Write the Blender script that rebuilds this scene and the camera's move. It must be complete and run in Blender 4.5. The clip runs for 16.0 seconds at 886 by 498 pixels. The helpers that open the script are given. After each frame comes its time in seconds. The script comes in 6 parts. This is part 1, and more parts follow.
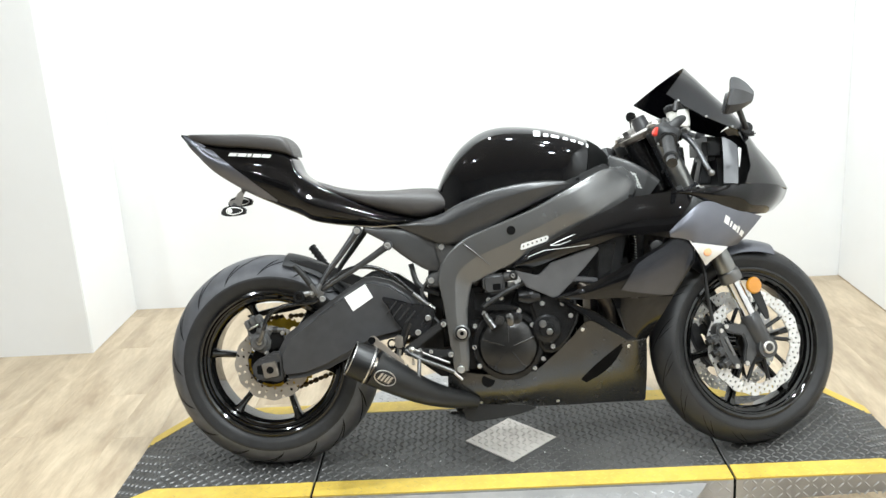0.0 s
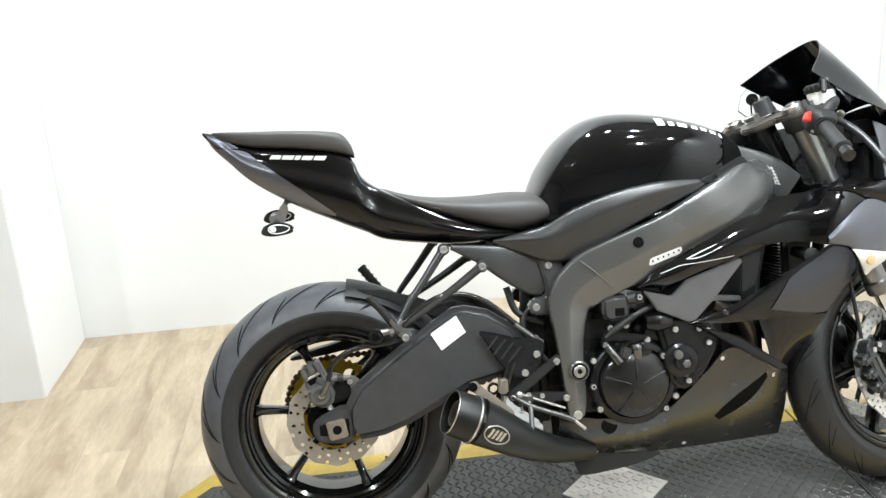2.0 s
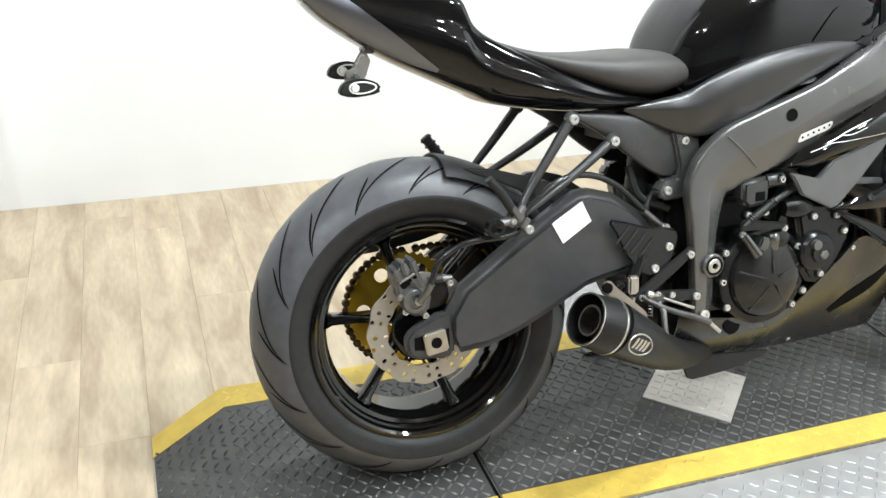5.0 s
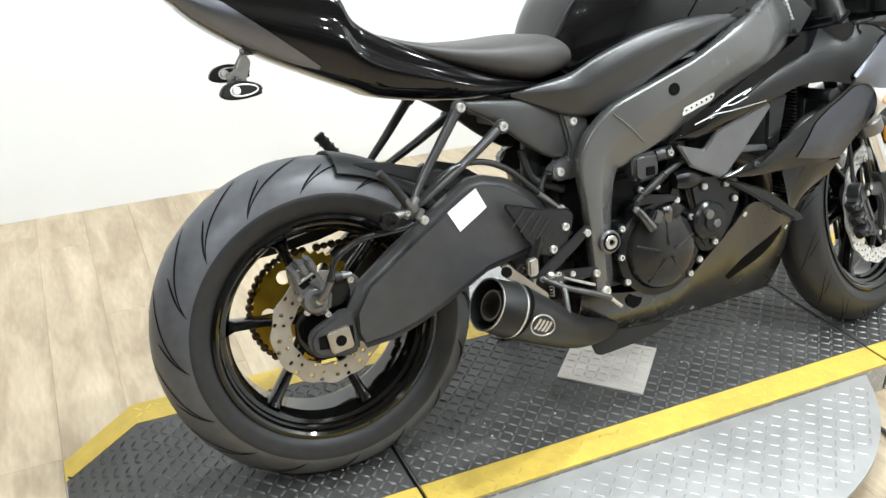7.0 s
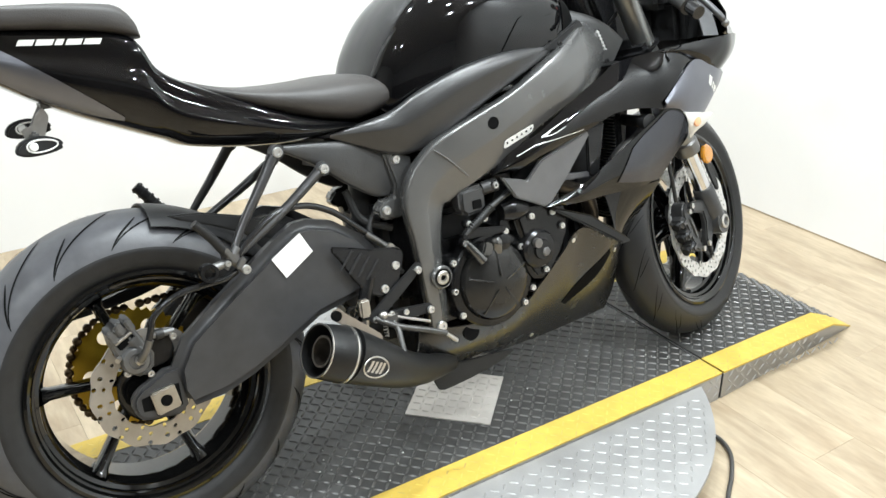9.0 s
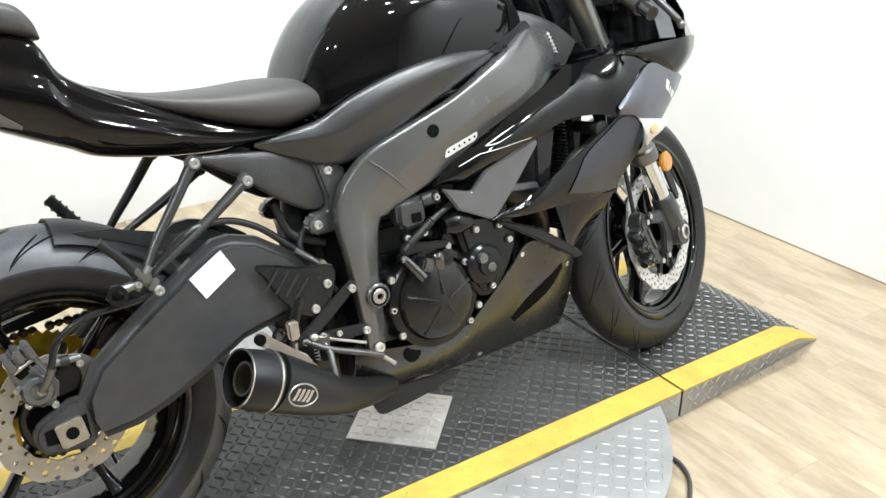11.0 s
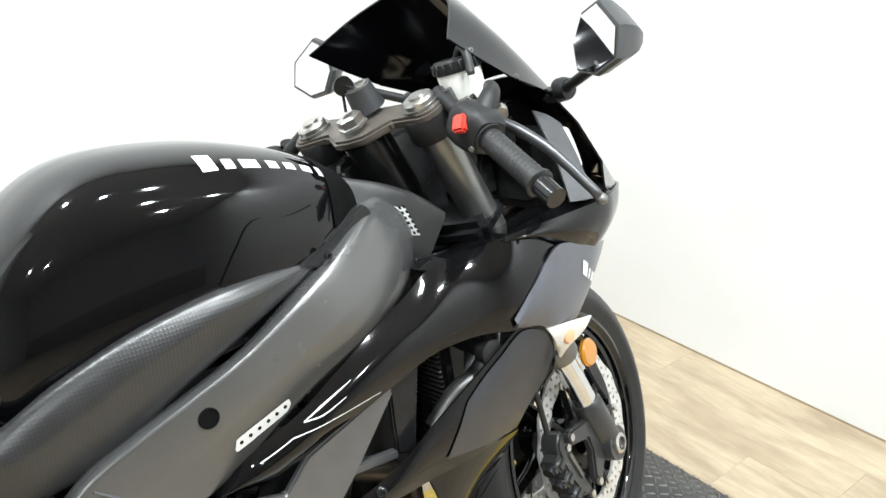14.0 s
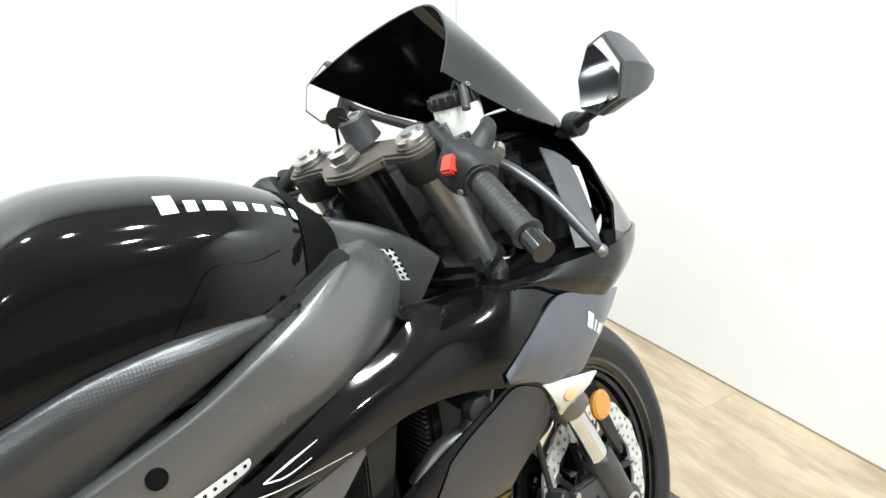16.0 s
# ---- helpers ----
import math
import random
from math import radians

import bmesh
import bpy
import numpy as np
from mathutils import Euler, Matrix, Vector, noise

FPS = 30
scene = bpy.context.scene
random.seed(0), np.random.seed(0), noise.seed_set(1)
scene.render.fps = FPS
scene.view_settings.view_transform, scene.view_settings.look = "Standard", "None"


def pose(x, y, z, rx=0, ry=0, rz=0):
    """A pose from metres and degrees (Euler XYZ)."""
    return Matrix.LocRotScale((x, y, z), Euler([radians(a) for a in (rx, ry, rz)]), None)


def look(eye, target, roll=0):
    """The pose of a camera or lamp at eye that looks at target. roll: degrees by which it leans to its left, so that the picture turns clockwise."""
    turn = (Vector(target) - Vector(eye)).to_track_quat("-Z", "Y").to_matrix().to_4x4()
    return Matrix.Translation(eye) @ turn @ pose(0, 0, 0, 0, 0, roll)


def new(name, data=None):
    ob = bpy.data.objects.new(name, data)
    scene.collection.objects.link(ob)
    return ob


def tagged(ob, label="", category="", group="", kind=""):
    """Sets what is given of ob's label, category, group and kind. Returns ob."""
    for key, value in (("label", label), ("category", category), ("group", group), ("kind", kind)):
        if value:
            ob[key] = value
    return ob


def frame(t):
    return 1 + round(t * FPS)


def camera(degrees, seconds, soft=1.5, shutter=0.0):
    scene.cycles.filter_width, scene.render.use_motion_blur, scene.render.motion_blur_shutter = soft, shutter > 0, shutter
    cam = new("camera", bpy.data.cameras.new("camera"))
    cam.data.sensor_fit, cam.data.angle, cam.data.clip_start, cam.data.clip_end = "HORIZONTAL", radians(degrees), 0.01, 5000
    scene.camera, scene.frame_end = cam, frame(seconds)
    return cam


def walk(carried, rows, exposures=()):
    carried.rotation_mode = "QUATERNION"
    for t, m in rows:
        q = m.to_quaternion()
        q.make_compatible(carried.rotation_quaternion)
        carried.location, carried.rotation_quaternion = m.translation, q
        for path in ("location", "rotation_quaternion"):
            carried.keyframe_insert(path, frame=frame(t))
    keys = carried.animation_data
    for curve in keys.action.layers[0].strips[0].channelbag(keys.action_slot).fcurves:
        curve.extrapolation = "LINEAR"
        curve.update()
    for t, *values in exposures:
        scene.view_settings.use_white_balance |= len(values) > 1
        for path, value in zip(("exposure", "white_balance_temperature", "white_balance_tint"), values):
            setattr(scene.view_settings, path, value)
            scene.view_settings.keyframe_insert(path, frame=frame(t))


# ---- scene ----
cam = camera(52.3, 16.0)
PATH = [
    (0, (0.607, -2.54, 1.346), (0.538, -0.618, 0.795), -3.5),
    (0.5, (0.525, -2.44, 1.321), (0.402, -0.525, 0.759), -2.9),
    (1, (0.337, -2.356, 1.34), (0.443, -0.444, 0.765), -1.9),
    (1.5, (0.127, -2.231, 1.32), (0.382, -0.349, 0.695), -2.8),
    (2, (0.077, -1.995, 1.32), (0.269, -0.098, 0.716), -3.5),
    (2.5, (-0.104, -1.749, 1.333), (0.192, 0.107, 0.651), -1.9),
    (3, (-0.276, -1.596, 1.327), (0.226, 0.24, 0.713), -0.9),
    (3.5, (-0.429, -1.458, 1.311), (0.201, 0.33, 0.676), 0.2),
    (4, (-0.448, -1.413, 1.302), (0.132, 0.355, 0.568), 1.4),
    (4.5, (-0.453, -1.432, 1.257), (0.138, 0.272, 0.391), 0.9),
    (4.7, (-0.474, -1.443, 1.22), (0.12, 0.242, 0.321), 1.8),
    (6.8, (-0.41, -1.487, 1.224), (0.289, 0.154, 0.319), -0.2),
    (7, (-0.403, -1.487, 1.219), (0.325, 0.14, 0.31), -0.4),
    (7.5, (-0.382, -1.492, 1.219), (0.407, 0.116, 0.329), 0.2),
    (8, (-0.37, -1.485, 1.22), (0.452, 0.108, 0.334), -0.1),
    (8.5, (-0.337, -1.486, 1.236), (0.562, 0.07, 0.357), -0.3),
    (9, (-0.303, -1.508, 1.234), (0.67, 0.015, 0.378), -0.4),
    (9.2, (-0.293, -1.514, 1.241), (0.693, 0.002, 0.385), -0.9),
    (11.3, (-0.097, -1.418, 1.214), (0.911, 0.077, 0.348), 0.3),
    (11.5, (0.004, -1.386, 1.242), (0.992, 0.116, 0.365), 1.2),
    (12, (0.168, -1.259, 1.259), (1.221, 0.191, 0.37), -1.3),
    (12.5, (0.273, -1.059, 1.257), (1.443, 0.305, 0.379), -1.3),
    (13, (0.329, -0.94, 1.261), (1.542, 0.388, 0.387), -1.1),
    (13.5, (0.355, -0.913, 1.276), (1.553, 0.443, 0.424), -0.5),
    (14, (0.387, -0.921, 1.283), (1.537, 0.482, 0.442), -0.9),
    (14.5, (0.401, -0.913, 1.285), (1.541, 0.5, 0.446), -1.1),
    (15, (0.408, -0.913, 1.288), (1.548, 0.507, 0.461), -1.3),
    (15.5, (0.43, -0.908, 1.28), (1.566, 0.519, 0.46), -2.0),
    (16, (0.534, -0.906, 1.295), (1.561, 0.596, 0.466), -1.2),
]
walk(cam, [(t, look(eye, target, roll)) for t, eye, target, roll in PATH])

from mathutils.bvhtree import BVHTree

# world and lamps
world = bpy.data.worlds.new("world")
scene.world = world
world.use_nodes = True
world.node_tree.nodes["Background"].inputs[0].default_value = (0.9, 0.93, 1.0, 1)
world.node_tree.nodes["Background"].inputs[1].default_value = 0.3
scene.view_settings.exposure = 0.0
FLOOR = -0.085          # shop floor; the platform's top lies at DECK
DECK = -0.010
CEIL = 3.1
LAMP_W = 45.0
# First six placed from reflections; last two are fill added for the left side.
LAMPS = [(-0.05, 1.0), (0.57, 0.0), (1.22, -0.35), (1.10, -1.40), (1.95, -2.1), (1.40, -3.2), (-1.9, -1.3), (-1.5, -3.0)]
for lx, ly in LAMPS:
    lamp = bpy.data.lights.new("ceiling_lamp", "AREA")
    lamp.shape, lamp.size, lamp.energy = "DISK", 0.13, LAMP_W
    lamp.color = (0.89, 0.968, 1.0)
    new("ceiling_lamp", lamp).matrix_world = pose(lx, ly, CEIL - 0.04)


# materials
def mat(name, color, rough=0.5, metal=0.0, vary=0.08, scale=30.0, bump=0.0, bump_scale=200.0, coat=0.0, wear=0.06, second=None, mix=0.5, spec=0.5):
    """A node material: base colour broken up at two scales, uneven gloss, fine relief."""
    m = bpy.data.materials.new(name)
    m.use_nodes = True
    n, k = m.node_tree.nodes, m.node_tree.links
    p = n["Principled BSDF"]
    co = n.new("ShaderNodeTexCoord")
    big, fine = n.new("ShaderNodeTexNoise"), n.new("ShaderNodeTexNoise")
    big.inputs["Scale"].default_value, big.inputs["Detail"].default_value = scale * 0.15, 4
    fine.inputs["Scale"].default_value, fine.inputs["Detail"].default_value = scale, 6
    add = n.new("ShaderNodeMath")
    add.operation = "ADD"
    half = n.new("ShaderNodeMath")
    half.operation, half.inputs[1].default_value = "MULTIPLY", 0.5
    ramp = n.new("ShaderNodeValToRGB")
    lo = second or [max(0, c * (1 - 2.2 * vary)) for c in color]
    hi = [min(1, c * (1 + 1.6 * vary)) for c in color]
    ramp.color_ramp.elements[0].position, ramp.color_ramp.elements[1].position = 0.5 - 0.5 * mix, 0.5 + 0.5 * mix
    ramp.color_ramp.elements[0].color, ramp.color_ramp.elements[1].color = (*lo, 1), (*hi, 1)
    for t in (big, fine):
        k.new(co.outputs["Object"], t.inputs["Vector"])
    k.new(big.outputs[0], add.inputs[0])
    k.new(fine.outputs[0], add.inputs[1])
    k.new(add.outputs[0], half.inputs[0])
    k.new(half.outputs[0], ramp.inputs[0])
    k.new(ramp.outputs[0], p.inputs["Base Color"])
    span = n.new("ShaderNodeMapRange")
    span.inputs["To Min"].default_value, span.inputs["To Max"].default_value = max(0.02, rough - wear), min(1, rough + wear)
    k.new(half.outputs[0], span.inputs[0])
    k.new(span.outputs[0], p.inputs["Roughness"])
    p.inputs["Metallic"].default_value = metal
    p.inputs["Specular IOR Level"].default_value = spec
    p.inputs["Coat Weight"].default_value = coat
    p.inputs["Coat Roughness"].default_value = 0.03
    if bump:
        grain, b = n.new("ShaderNodeTexNoise"), n.new("ShaderNodeBump")
        grain.inputs["Scale"].default_value, grain.inputs["Detail"].default_value = bump_scale, 3
        b.inputs["Strength"].default_value, b.inputs["Distance"].default_value = bump, 0.001
        k.new(co.outputs["Object"], grain.inputs["Vector"])
        k.new(grain.outputs[0], b.inputs["Height"])
        k.new(b.outputs[0], p.inputs["Normal"])
    return m


WALL = mat("white_wall_paint", (0.78, 0.78, 0.775), 0.6, vary=0.022, scale=4, bump=0.15, bump_scale=90)
CEILING = mat("ceiling_paint", (0.42, 0.395, 0.37), 0.8, vary=0.05)
REARWALL = mat("grey_shop_wall_paint", (0.30, 0.294, 0.287), 0.7, vary=0.05)
# Unseen lower rear wall, kept dark so the bike's sides reflect less light.
DARKBASE = mat("unseen_dark_wall_base", (0.045, 0.032, 0.022), 0.6, vary=0.2)
FARWALL = mat("light_grey_wall_paint", (0.36, 0.36, 0.355), 0.7, vary=0.05)
GLOSS = mat("black_gloss_paint", (0.004, 0.004, 0.0045), 0.05, vary=0.1, wear=0.01, spec=0.46)
SATIN = mat("satin_charcoal_paint", (0.145, 0.145, 0.144), 0.27, metal=0.6, spec=0.7, vary=0.02, bump=0.04, bump_scale=900, wear=0.015)
COVER = mat("grained_charcoal_plastic", (0.040, 0.040, 0.041), 0.37, spec=0.66, vary=0.10, bump=0.6, bump_scale=420)
GREY = mat("gunmetal_metallic_paint", (0.165, 0.17, 0.195), 0.33, metal=0.8, vary=0.05, coat=0.15)
# Grey of a mirrored wall, put on the black fairing as a colour.
REFLGREY = mat("painted_reflection_grey", (0.082, 0.085, 0.098), 0.24, metal=0.75, vary=0.05, coat=0.1)
SHINE = mat("satin_black_plastic", (0.014, 0.014, 0.015), 0.20, vary=0.1, bump=0.1, bump_scale=300)
CLAMP = mat("worn_brown_black_alloy", (0.15, 0.130, 0.112), 0.42, metal=0.5, vary=0.2, bump=0.2, bump_scale=300)
MATT = mat("matt_black_plastic", (0.017, 0.017, 0.0175), 0.48, vary=0.12, bump=0.2, bump_scale=500, spec=0.32)
SWING = mat("cast_black_paint", (0.050, 0.050, 0.052), 0.36, vary=0.16, bump=0.18, bump_scale=400)
BELLY = mat("belly_satin_black", (0.013, 0.0125, 0.0118), 0.27, vary=0.2, spec=0.9, bump=0.12, bump_scale=600)
RUBBER = mat("tyre_rubber", (0.021, 0.021, 0.0215), 0.46, vary=0.18, scale=45, bump=0.2, bump_scale=300, wear=0.10, spec=0.32)
# Rear tread: dust, plus reflected bluish wall light worked into the colour.
TREAD = mat("dusty_tread_with_sheen", (0.074, 0.075, 0.083), 0.41, vary=0.2, scale=40, bump=0.2, bump_scale=300, wear=0.1)
TREAD_DARK = mat("dark_tread_rubber", (0.017, 0.017, 0.018), 0.44, vary=0.14, scale=40, bump=0.2, bump_scale=300, wear=0.1)
GROOVESHADE = mat("tyre_groove_shade", (0.009, 0.009, 0.009), 0.9, vary=0.1, spec=0.05)
SEAT = mat("seat_vinyl", (0.044, 0.040, 0.038), 0.48, vary=0.1, bump=0.5, bump_scale=420)
RIM = mat("rim_gloss_black", (0.004, 0.004, 0.004), 0.06, vary=0.1, coat=0.15)
STEEL = mat("brushed_steel", (0.62, 0.60, 0.57), 0.32, metal=1.0, vary=0.1, scale=80, bump=0.1, bump_scale=300)
BOLTM = mat("bright_bolt_steel", (0.80, 0.79, 0.77), 0.28, metal=0.85, vary=0.08)
CHROME = mat("chrome", (0.75, 0.75, 0.76), 0.10, metal=1.0, vary=0.03)
ALLOY = mat("dull_alloy", (0.20, 0.197, 0.193), 0.42, metal=0.9, vary=0.15)
DARKALLOY = mat("dark_cast_alloy", (0.034, 0.034, 0.035), 0.20, metal=0.7, vary=0.2, bump=0.3, bump_scale=260)
GOLD = mat("gold_anodised", (0.55, 0.36, 0.03), 0.35, metal=0.7, vary=0.15)
CHAIN = mat("brown_chain_steel", (0.16, 0.11, 0.06), 0.45, metal=0.8, vary=0.3, scale=120)
WHITE = mat("white_decal", (0.82, 0.82, 0.80), 0.4, vary=0.02)
RED = mat("red_switch", (0.70, 0.05, 0.03), 0.4, vary=0.05)
AMBER = mat("amber_reflector", (0.62, 0.25, 0.015), 0.15, vary=0.1, coat=1.0, bump=0.5, bump_scale=350)
LENS = mat("clear_lens", (0.75, 0.74, 0.72), 0.12, vary=0.1, coat=1.0, bump=0.4, bump_scale=160)
SMOKE = mat("dark_smoke_screen", (0.003, 0.003, 0.004), 0.08, vary=0.05, coat=0.0, wear=0.02, spec=0.4)
MILK = mat("milky_plastic", (0.78, 0.77, 0.72), 0.4, vary=0.04)
MIRROR = mat("mirror_glass", (0.85, 0.86, 0.88), 0.02, metal=1.0, vary=0.01, wear=0.01)
YELLOW = mat("yellow_edge_paint", (0.64, 0.46, 0.075), 0.55, vary=0.10, scale=26, second=(0.40, 0.27, 0.05), mix=0.6, bump=0.2, bump_scale=250)
WORNY = mat("worn_yellow_paint", (0.66, 0.48, 0.09), 0.5, vary=0.12, scale=40, second=(0.30, 0.22, 0.07), mix=0.4)
DECKM = mat("dark_tread_plate", (0.058, 0.057, 0.055), 0.50, metal=0.2, vary=0.35, scale=9, second=(0.020, 0.020, 0.0195), wear=0.1, bump=0.2, bump_scale=160)
PLATE = mat("bright_tread_plate", (0.40, 0.396, 0.392), 0.50, metal=0.55, vary=0.12, scale=14, wear=0.1, bump=0.2, bump_scale=220)
PATCHM = mat("worn_beige_tread_plate", (0.60, 0.565, 0.525), 0.50, metal=0.4, vary=0.14, scale=14, wear=0.1, bump=0.2, bump_scale=220)
LABELM = mat("grey_label", (0.60, 0.60, 0.58), 0.5, vary=0.05)
HOSE = mat("rubber_hose", (0.018, 0.018, 0.018), 0.5, vary=0.1)
JOINT = mat("brown_plank_joint", (0.30, 0.235, 0.16), 0.7)
# Near-black for rubber joints; also painted into holes for their inner shade.
SEAMSHADE = mat("seam_rubber_and_hole_shade", (0.004, 0.004, 0.004), 0.8, spec=0.08)
FDISC = mat("bright_disc_steel", (0.70, 0.69, 0.67), 0.45, metal=0.6, vary=0.06, scale=60)
LUG = mat("worn_lug_steel", (0.125, 0.122, 0.118), 0.36, metal=0.5, vary=0.35, scale=7, second=(0.030, 0.030, 0.029), mix=0.55, wear=0.1)
DISC = mat("brake_disc_steel", (0.46, 0.43, 0.39), 0.40, metal=0.75, vary=0.08, scale=60)


def woven(m, period=0.0042, depth=0.2):
    """Adds a fine two-way weave to a material's base colour and relief."""
    n, k = m.node_tree.nodes, m.node_tree.links
    p, co = n["Principled BSDF"], n.new("ShaderNodeTexCoord")
    prod = n.new("ShaderNodeMath")
    prod.operation = "MULTIPLY"
    for i, axis in enumerate(("X", "Z")):
        w = n.new("ShaderNodeTexWave")
        w.bands_direction = axis
        w.inputs["Scale"].default_value = 0.314 / period
        k.new(co.outputs["Object"], w.inputs["Vector"])
        k.new(w.outputs["Fac"], prod.inputs[i])
    span, mixc = n.new("ShaderNodeMapRange"), n.new("ShaderNodeMix")
    span.inputs["To Min"].default_value, span.inputs["To Max"].default_value = 1 - depth, 1 + depth
    mixc.data_type, mixc.blend_type, mixc.inputs["Factor"].default_value = "RGBA", "MULTIPLY", 1.0
    k.new(prod.outputs[0], span.inputs[0])
    k.new(p.inputs["Base Color"].links[0].from_socket, mixc.inputs["A"])
    k.new(span.outputs[0], mixc.inputs["B"])
    k.new(mixc.outputs["Result"], p.inputs["Base Color"])
    b = n.new("ShaderNodeBump")
    b.inputs["Strength"].default_value, b.inputs["Distance"].default_value = 0.2, 0.0006
    k.new(prod.outputs[0], b.inputs["Height"])
    k.new(b.outputs[0], p.inputs["Normal"])
    return m


def wood(name):
    """Pale vinyl wood planks: grain along y, each plank in its own tone."""
    m = bpy.data.materials.new(name)
    m.use_nodes = True
    n, k = m.node_tree.nodes, m.node_tree.links
    p = n["Principled BSDF"]
    geo, info = n.new("ShaderNodeTexCoord"), n.new("ShaderNodeObjectInfo")
    shift, mapping = n.new("ShaderNodeVectorMath"), n.new("ShaderNodeMapping")
    shift.operation = "ADD"
    mul = n.new("ShaderNodeVectorMath")
    mul.operation = "SCALE"
    mul.inputs["Scale"].default_value = 37.0
    comb = n.new("ShaderNodeCombineXYZ")
    for j in range(3):
        k.new(info.outputs["Random"], comb.inputs[j])
    k.new(comb.outputs[0], mul.inputs[0])
    k.new(geo.outputs["Object"], shift.inputs[0])
    k.new(mul.outputs[0], shift.inputs[1])
    mapping.inputs["Scale"].default_value = (6.5, 1.3, 1.0)
    k.new(shift.outputs[0], mapping.inputs["Vector"])
    a, b = n.new("ShaderNodeTexNoise"), n.new("ShaderNodeTexNoise")
    a.inputs["Scale"].default_value, a.inputs["Detail"].default_value, a.inputs["Distortion"].default_value = 2.2, 8, 0.7
    b.inputs["Scale"].default_value, b.inputs["Detail"].default_value = 16.0, 6
    k.new(mapping.outputs[0], a.inputs["Vector"])
    k.new(mapping.outputs[0], b.inputs["Vector"])
    ramp = n.new("ShaderNodeValToRGB")
    ramp.color_ramp.elements[0].position, ramp.color_ramp.elements[1].position = 0.28, 0.72
    ramp.color_ramp.elements[0].color, ramp.color_ramp.elements[1].color = (0.345, 0.262, 0.172, 1), (0.565, 0.462, 0.325, 1)
    k.new(a.outputs[0], ramp.inputs[0])
    fine = n.new("ShaderNodeMix")
    fine.data_type, fine.blend_type = "RGBA", "MULTIPLY"
    fine.inputs[0].default_value = 0.35
    k.new(ramp.outputs[0], fine.inputs[6])
    k.new(b.outputs[0], fine.inputs[7])
    tone = n.new("ShaderNodeHueSaturation")
    span = n.new("ShaderNodeMapRange")
    span.inputs["To Min"].default_value, span.inputs["To Max"].default_value = 1.02, 1.14
    k.new(info.outputs["Random"], span.inputs[0])
    k.new(span.outputs[0], tone.inputs["Value"])
    k.new(fine.outputs[2], tone.inputs["Color"])
    k.new(tone.outputs[0], p.inputs["Base Color"])
    p.inputs["Roughness"].default_value = 0.38
    bmp = n.new("ShaderNodeBump")
    bmp.inputs["Strength"].default_value, bmp.inputs["Distance"].default_value = 0.15, 0.001
    k.new(b.outputs[0], bmp.inputs["Height"])
    k.new(bmp.outputs[0], p.inputs["Normal"])
    return m


WOOD = wood("pale_wood_plank")


# mesh helpers
def curve(pts, n):
    """n points at even parameter steps on a smooth curve through pts."""
    pts = [Vector(p) for p in pts]
    q = [2 * pts[0] - pts[1], *pts, 2 * pts[-1] - pts[-2]]
    out = []
    for j in range(n):
        u = j / (n - 1) * (len(pts) - 1)
        i = min(int(u), len(pts) - 2)
        u -= i
        a, b, c, d = q[i:i + 4]
        out.append(0.5 * (2 * b + (c - a) * u + (2 * a - 5 * b + 4 * c - d) * u * u + (3 * b - a - 3 * c + d) * u ** 3))
    return out


def skin(rings, closed=True, caps=True):
    """A bmesh skin over rings of equally many points."""
    bm = bmesh.new()
    vs = [[bm.verts.new(p) for p in r] for r in rings]
    n = len(rings[0])
    for a, b in zip(vs, vs[1:]):
        for i in range(n if closed else n - 1):
            j = (i + 1) % n
            bm.faces.new((a[i], a[j], b[j], b[i]))
    if caps and closed:
        bm.faces.new(vs[0][::-1])
        bm.faces.new(vs[-1])
    bmesh.ops.recalc_face_normals(bm, faces=bm.faces)
    return bm


def tube(pts, r, n=10, steps=0, r2=None):
    """A round bar along pts; with steps it follows a smooth curve."""
    pts = curve(pts, steps) if steps else [Vector(p) for p in pts]
    rings, up = [], None
    for i, p in enumerate(pts):
        d = (pts[min(i + 1, len(pts) - 1)] - pts[max(i - 1, 0)]).normalized()
        up = d.orthogonal().normalized() if up is None else (up - d * up.dot(d)).normalized()
        side = d.cross(up)
        rr = r if r2 is None else r + (r2 - r) * i / (len(pts) - 1)
        rings.append([p + rr * (math.cos(a) * up + math.sin(a) * side) for a in [2 * math.pi * j / n for j in range(n)]])
    return skin(rings)


def lathe(profile, n=48, close=False):
    """A body turned round the y axis: profile of (radius, y)."""
    prof = profile + [profile[0]] if close else profile
    bm = bmesh.new()
    rows = [[bm.verts.new((r * math.cos(2 * math.pi * j / n), y, r * math.sin(2 * math.pi * j / n))) for j in range(n)] for r, y in profile]
    if close:
        rows.append(rows[0])
    for a, b in zip(rows, rows[1:]):
        for j in range(n):
            bm.faces.new((a[j], a[(j + 1) % n], b[(j + 1) % n], b[j]))
    if not close:
        for row in (rows[0], rows[-1]):
            if len({v.co.to_tuple(6) for v in row}) > 2:
                bm.faces.new(row)
    bmesh.ops.remove_doubles(bm, verts=bm.verts, dist=1e-6)
    bmesh.ops.recalc_face_normals(bm, faces=bm.faces)
    return bm


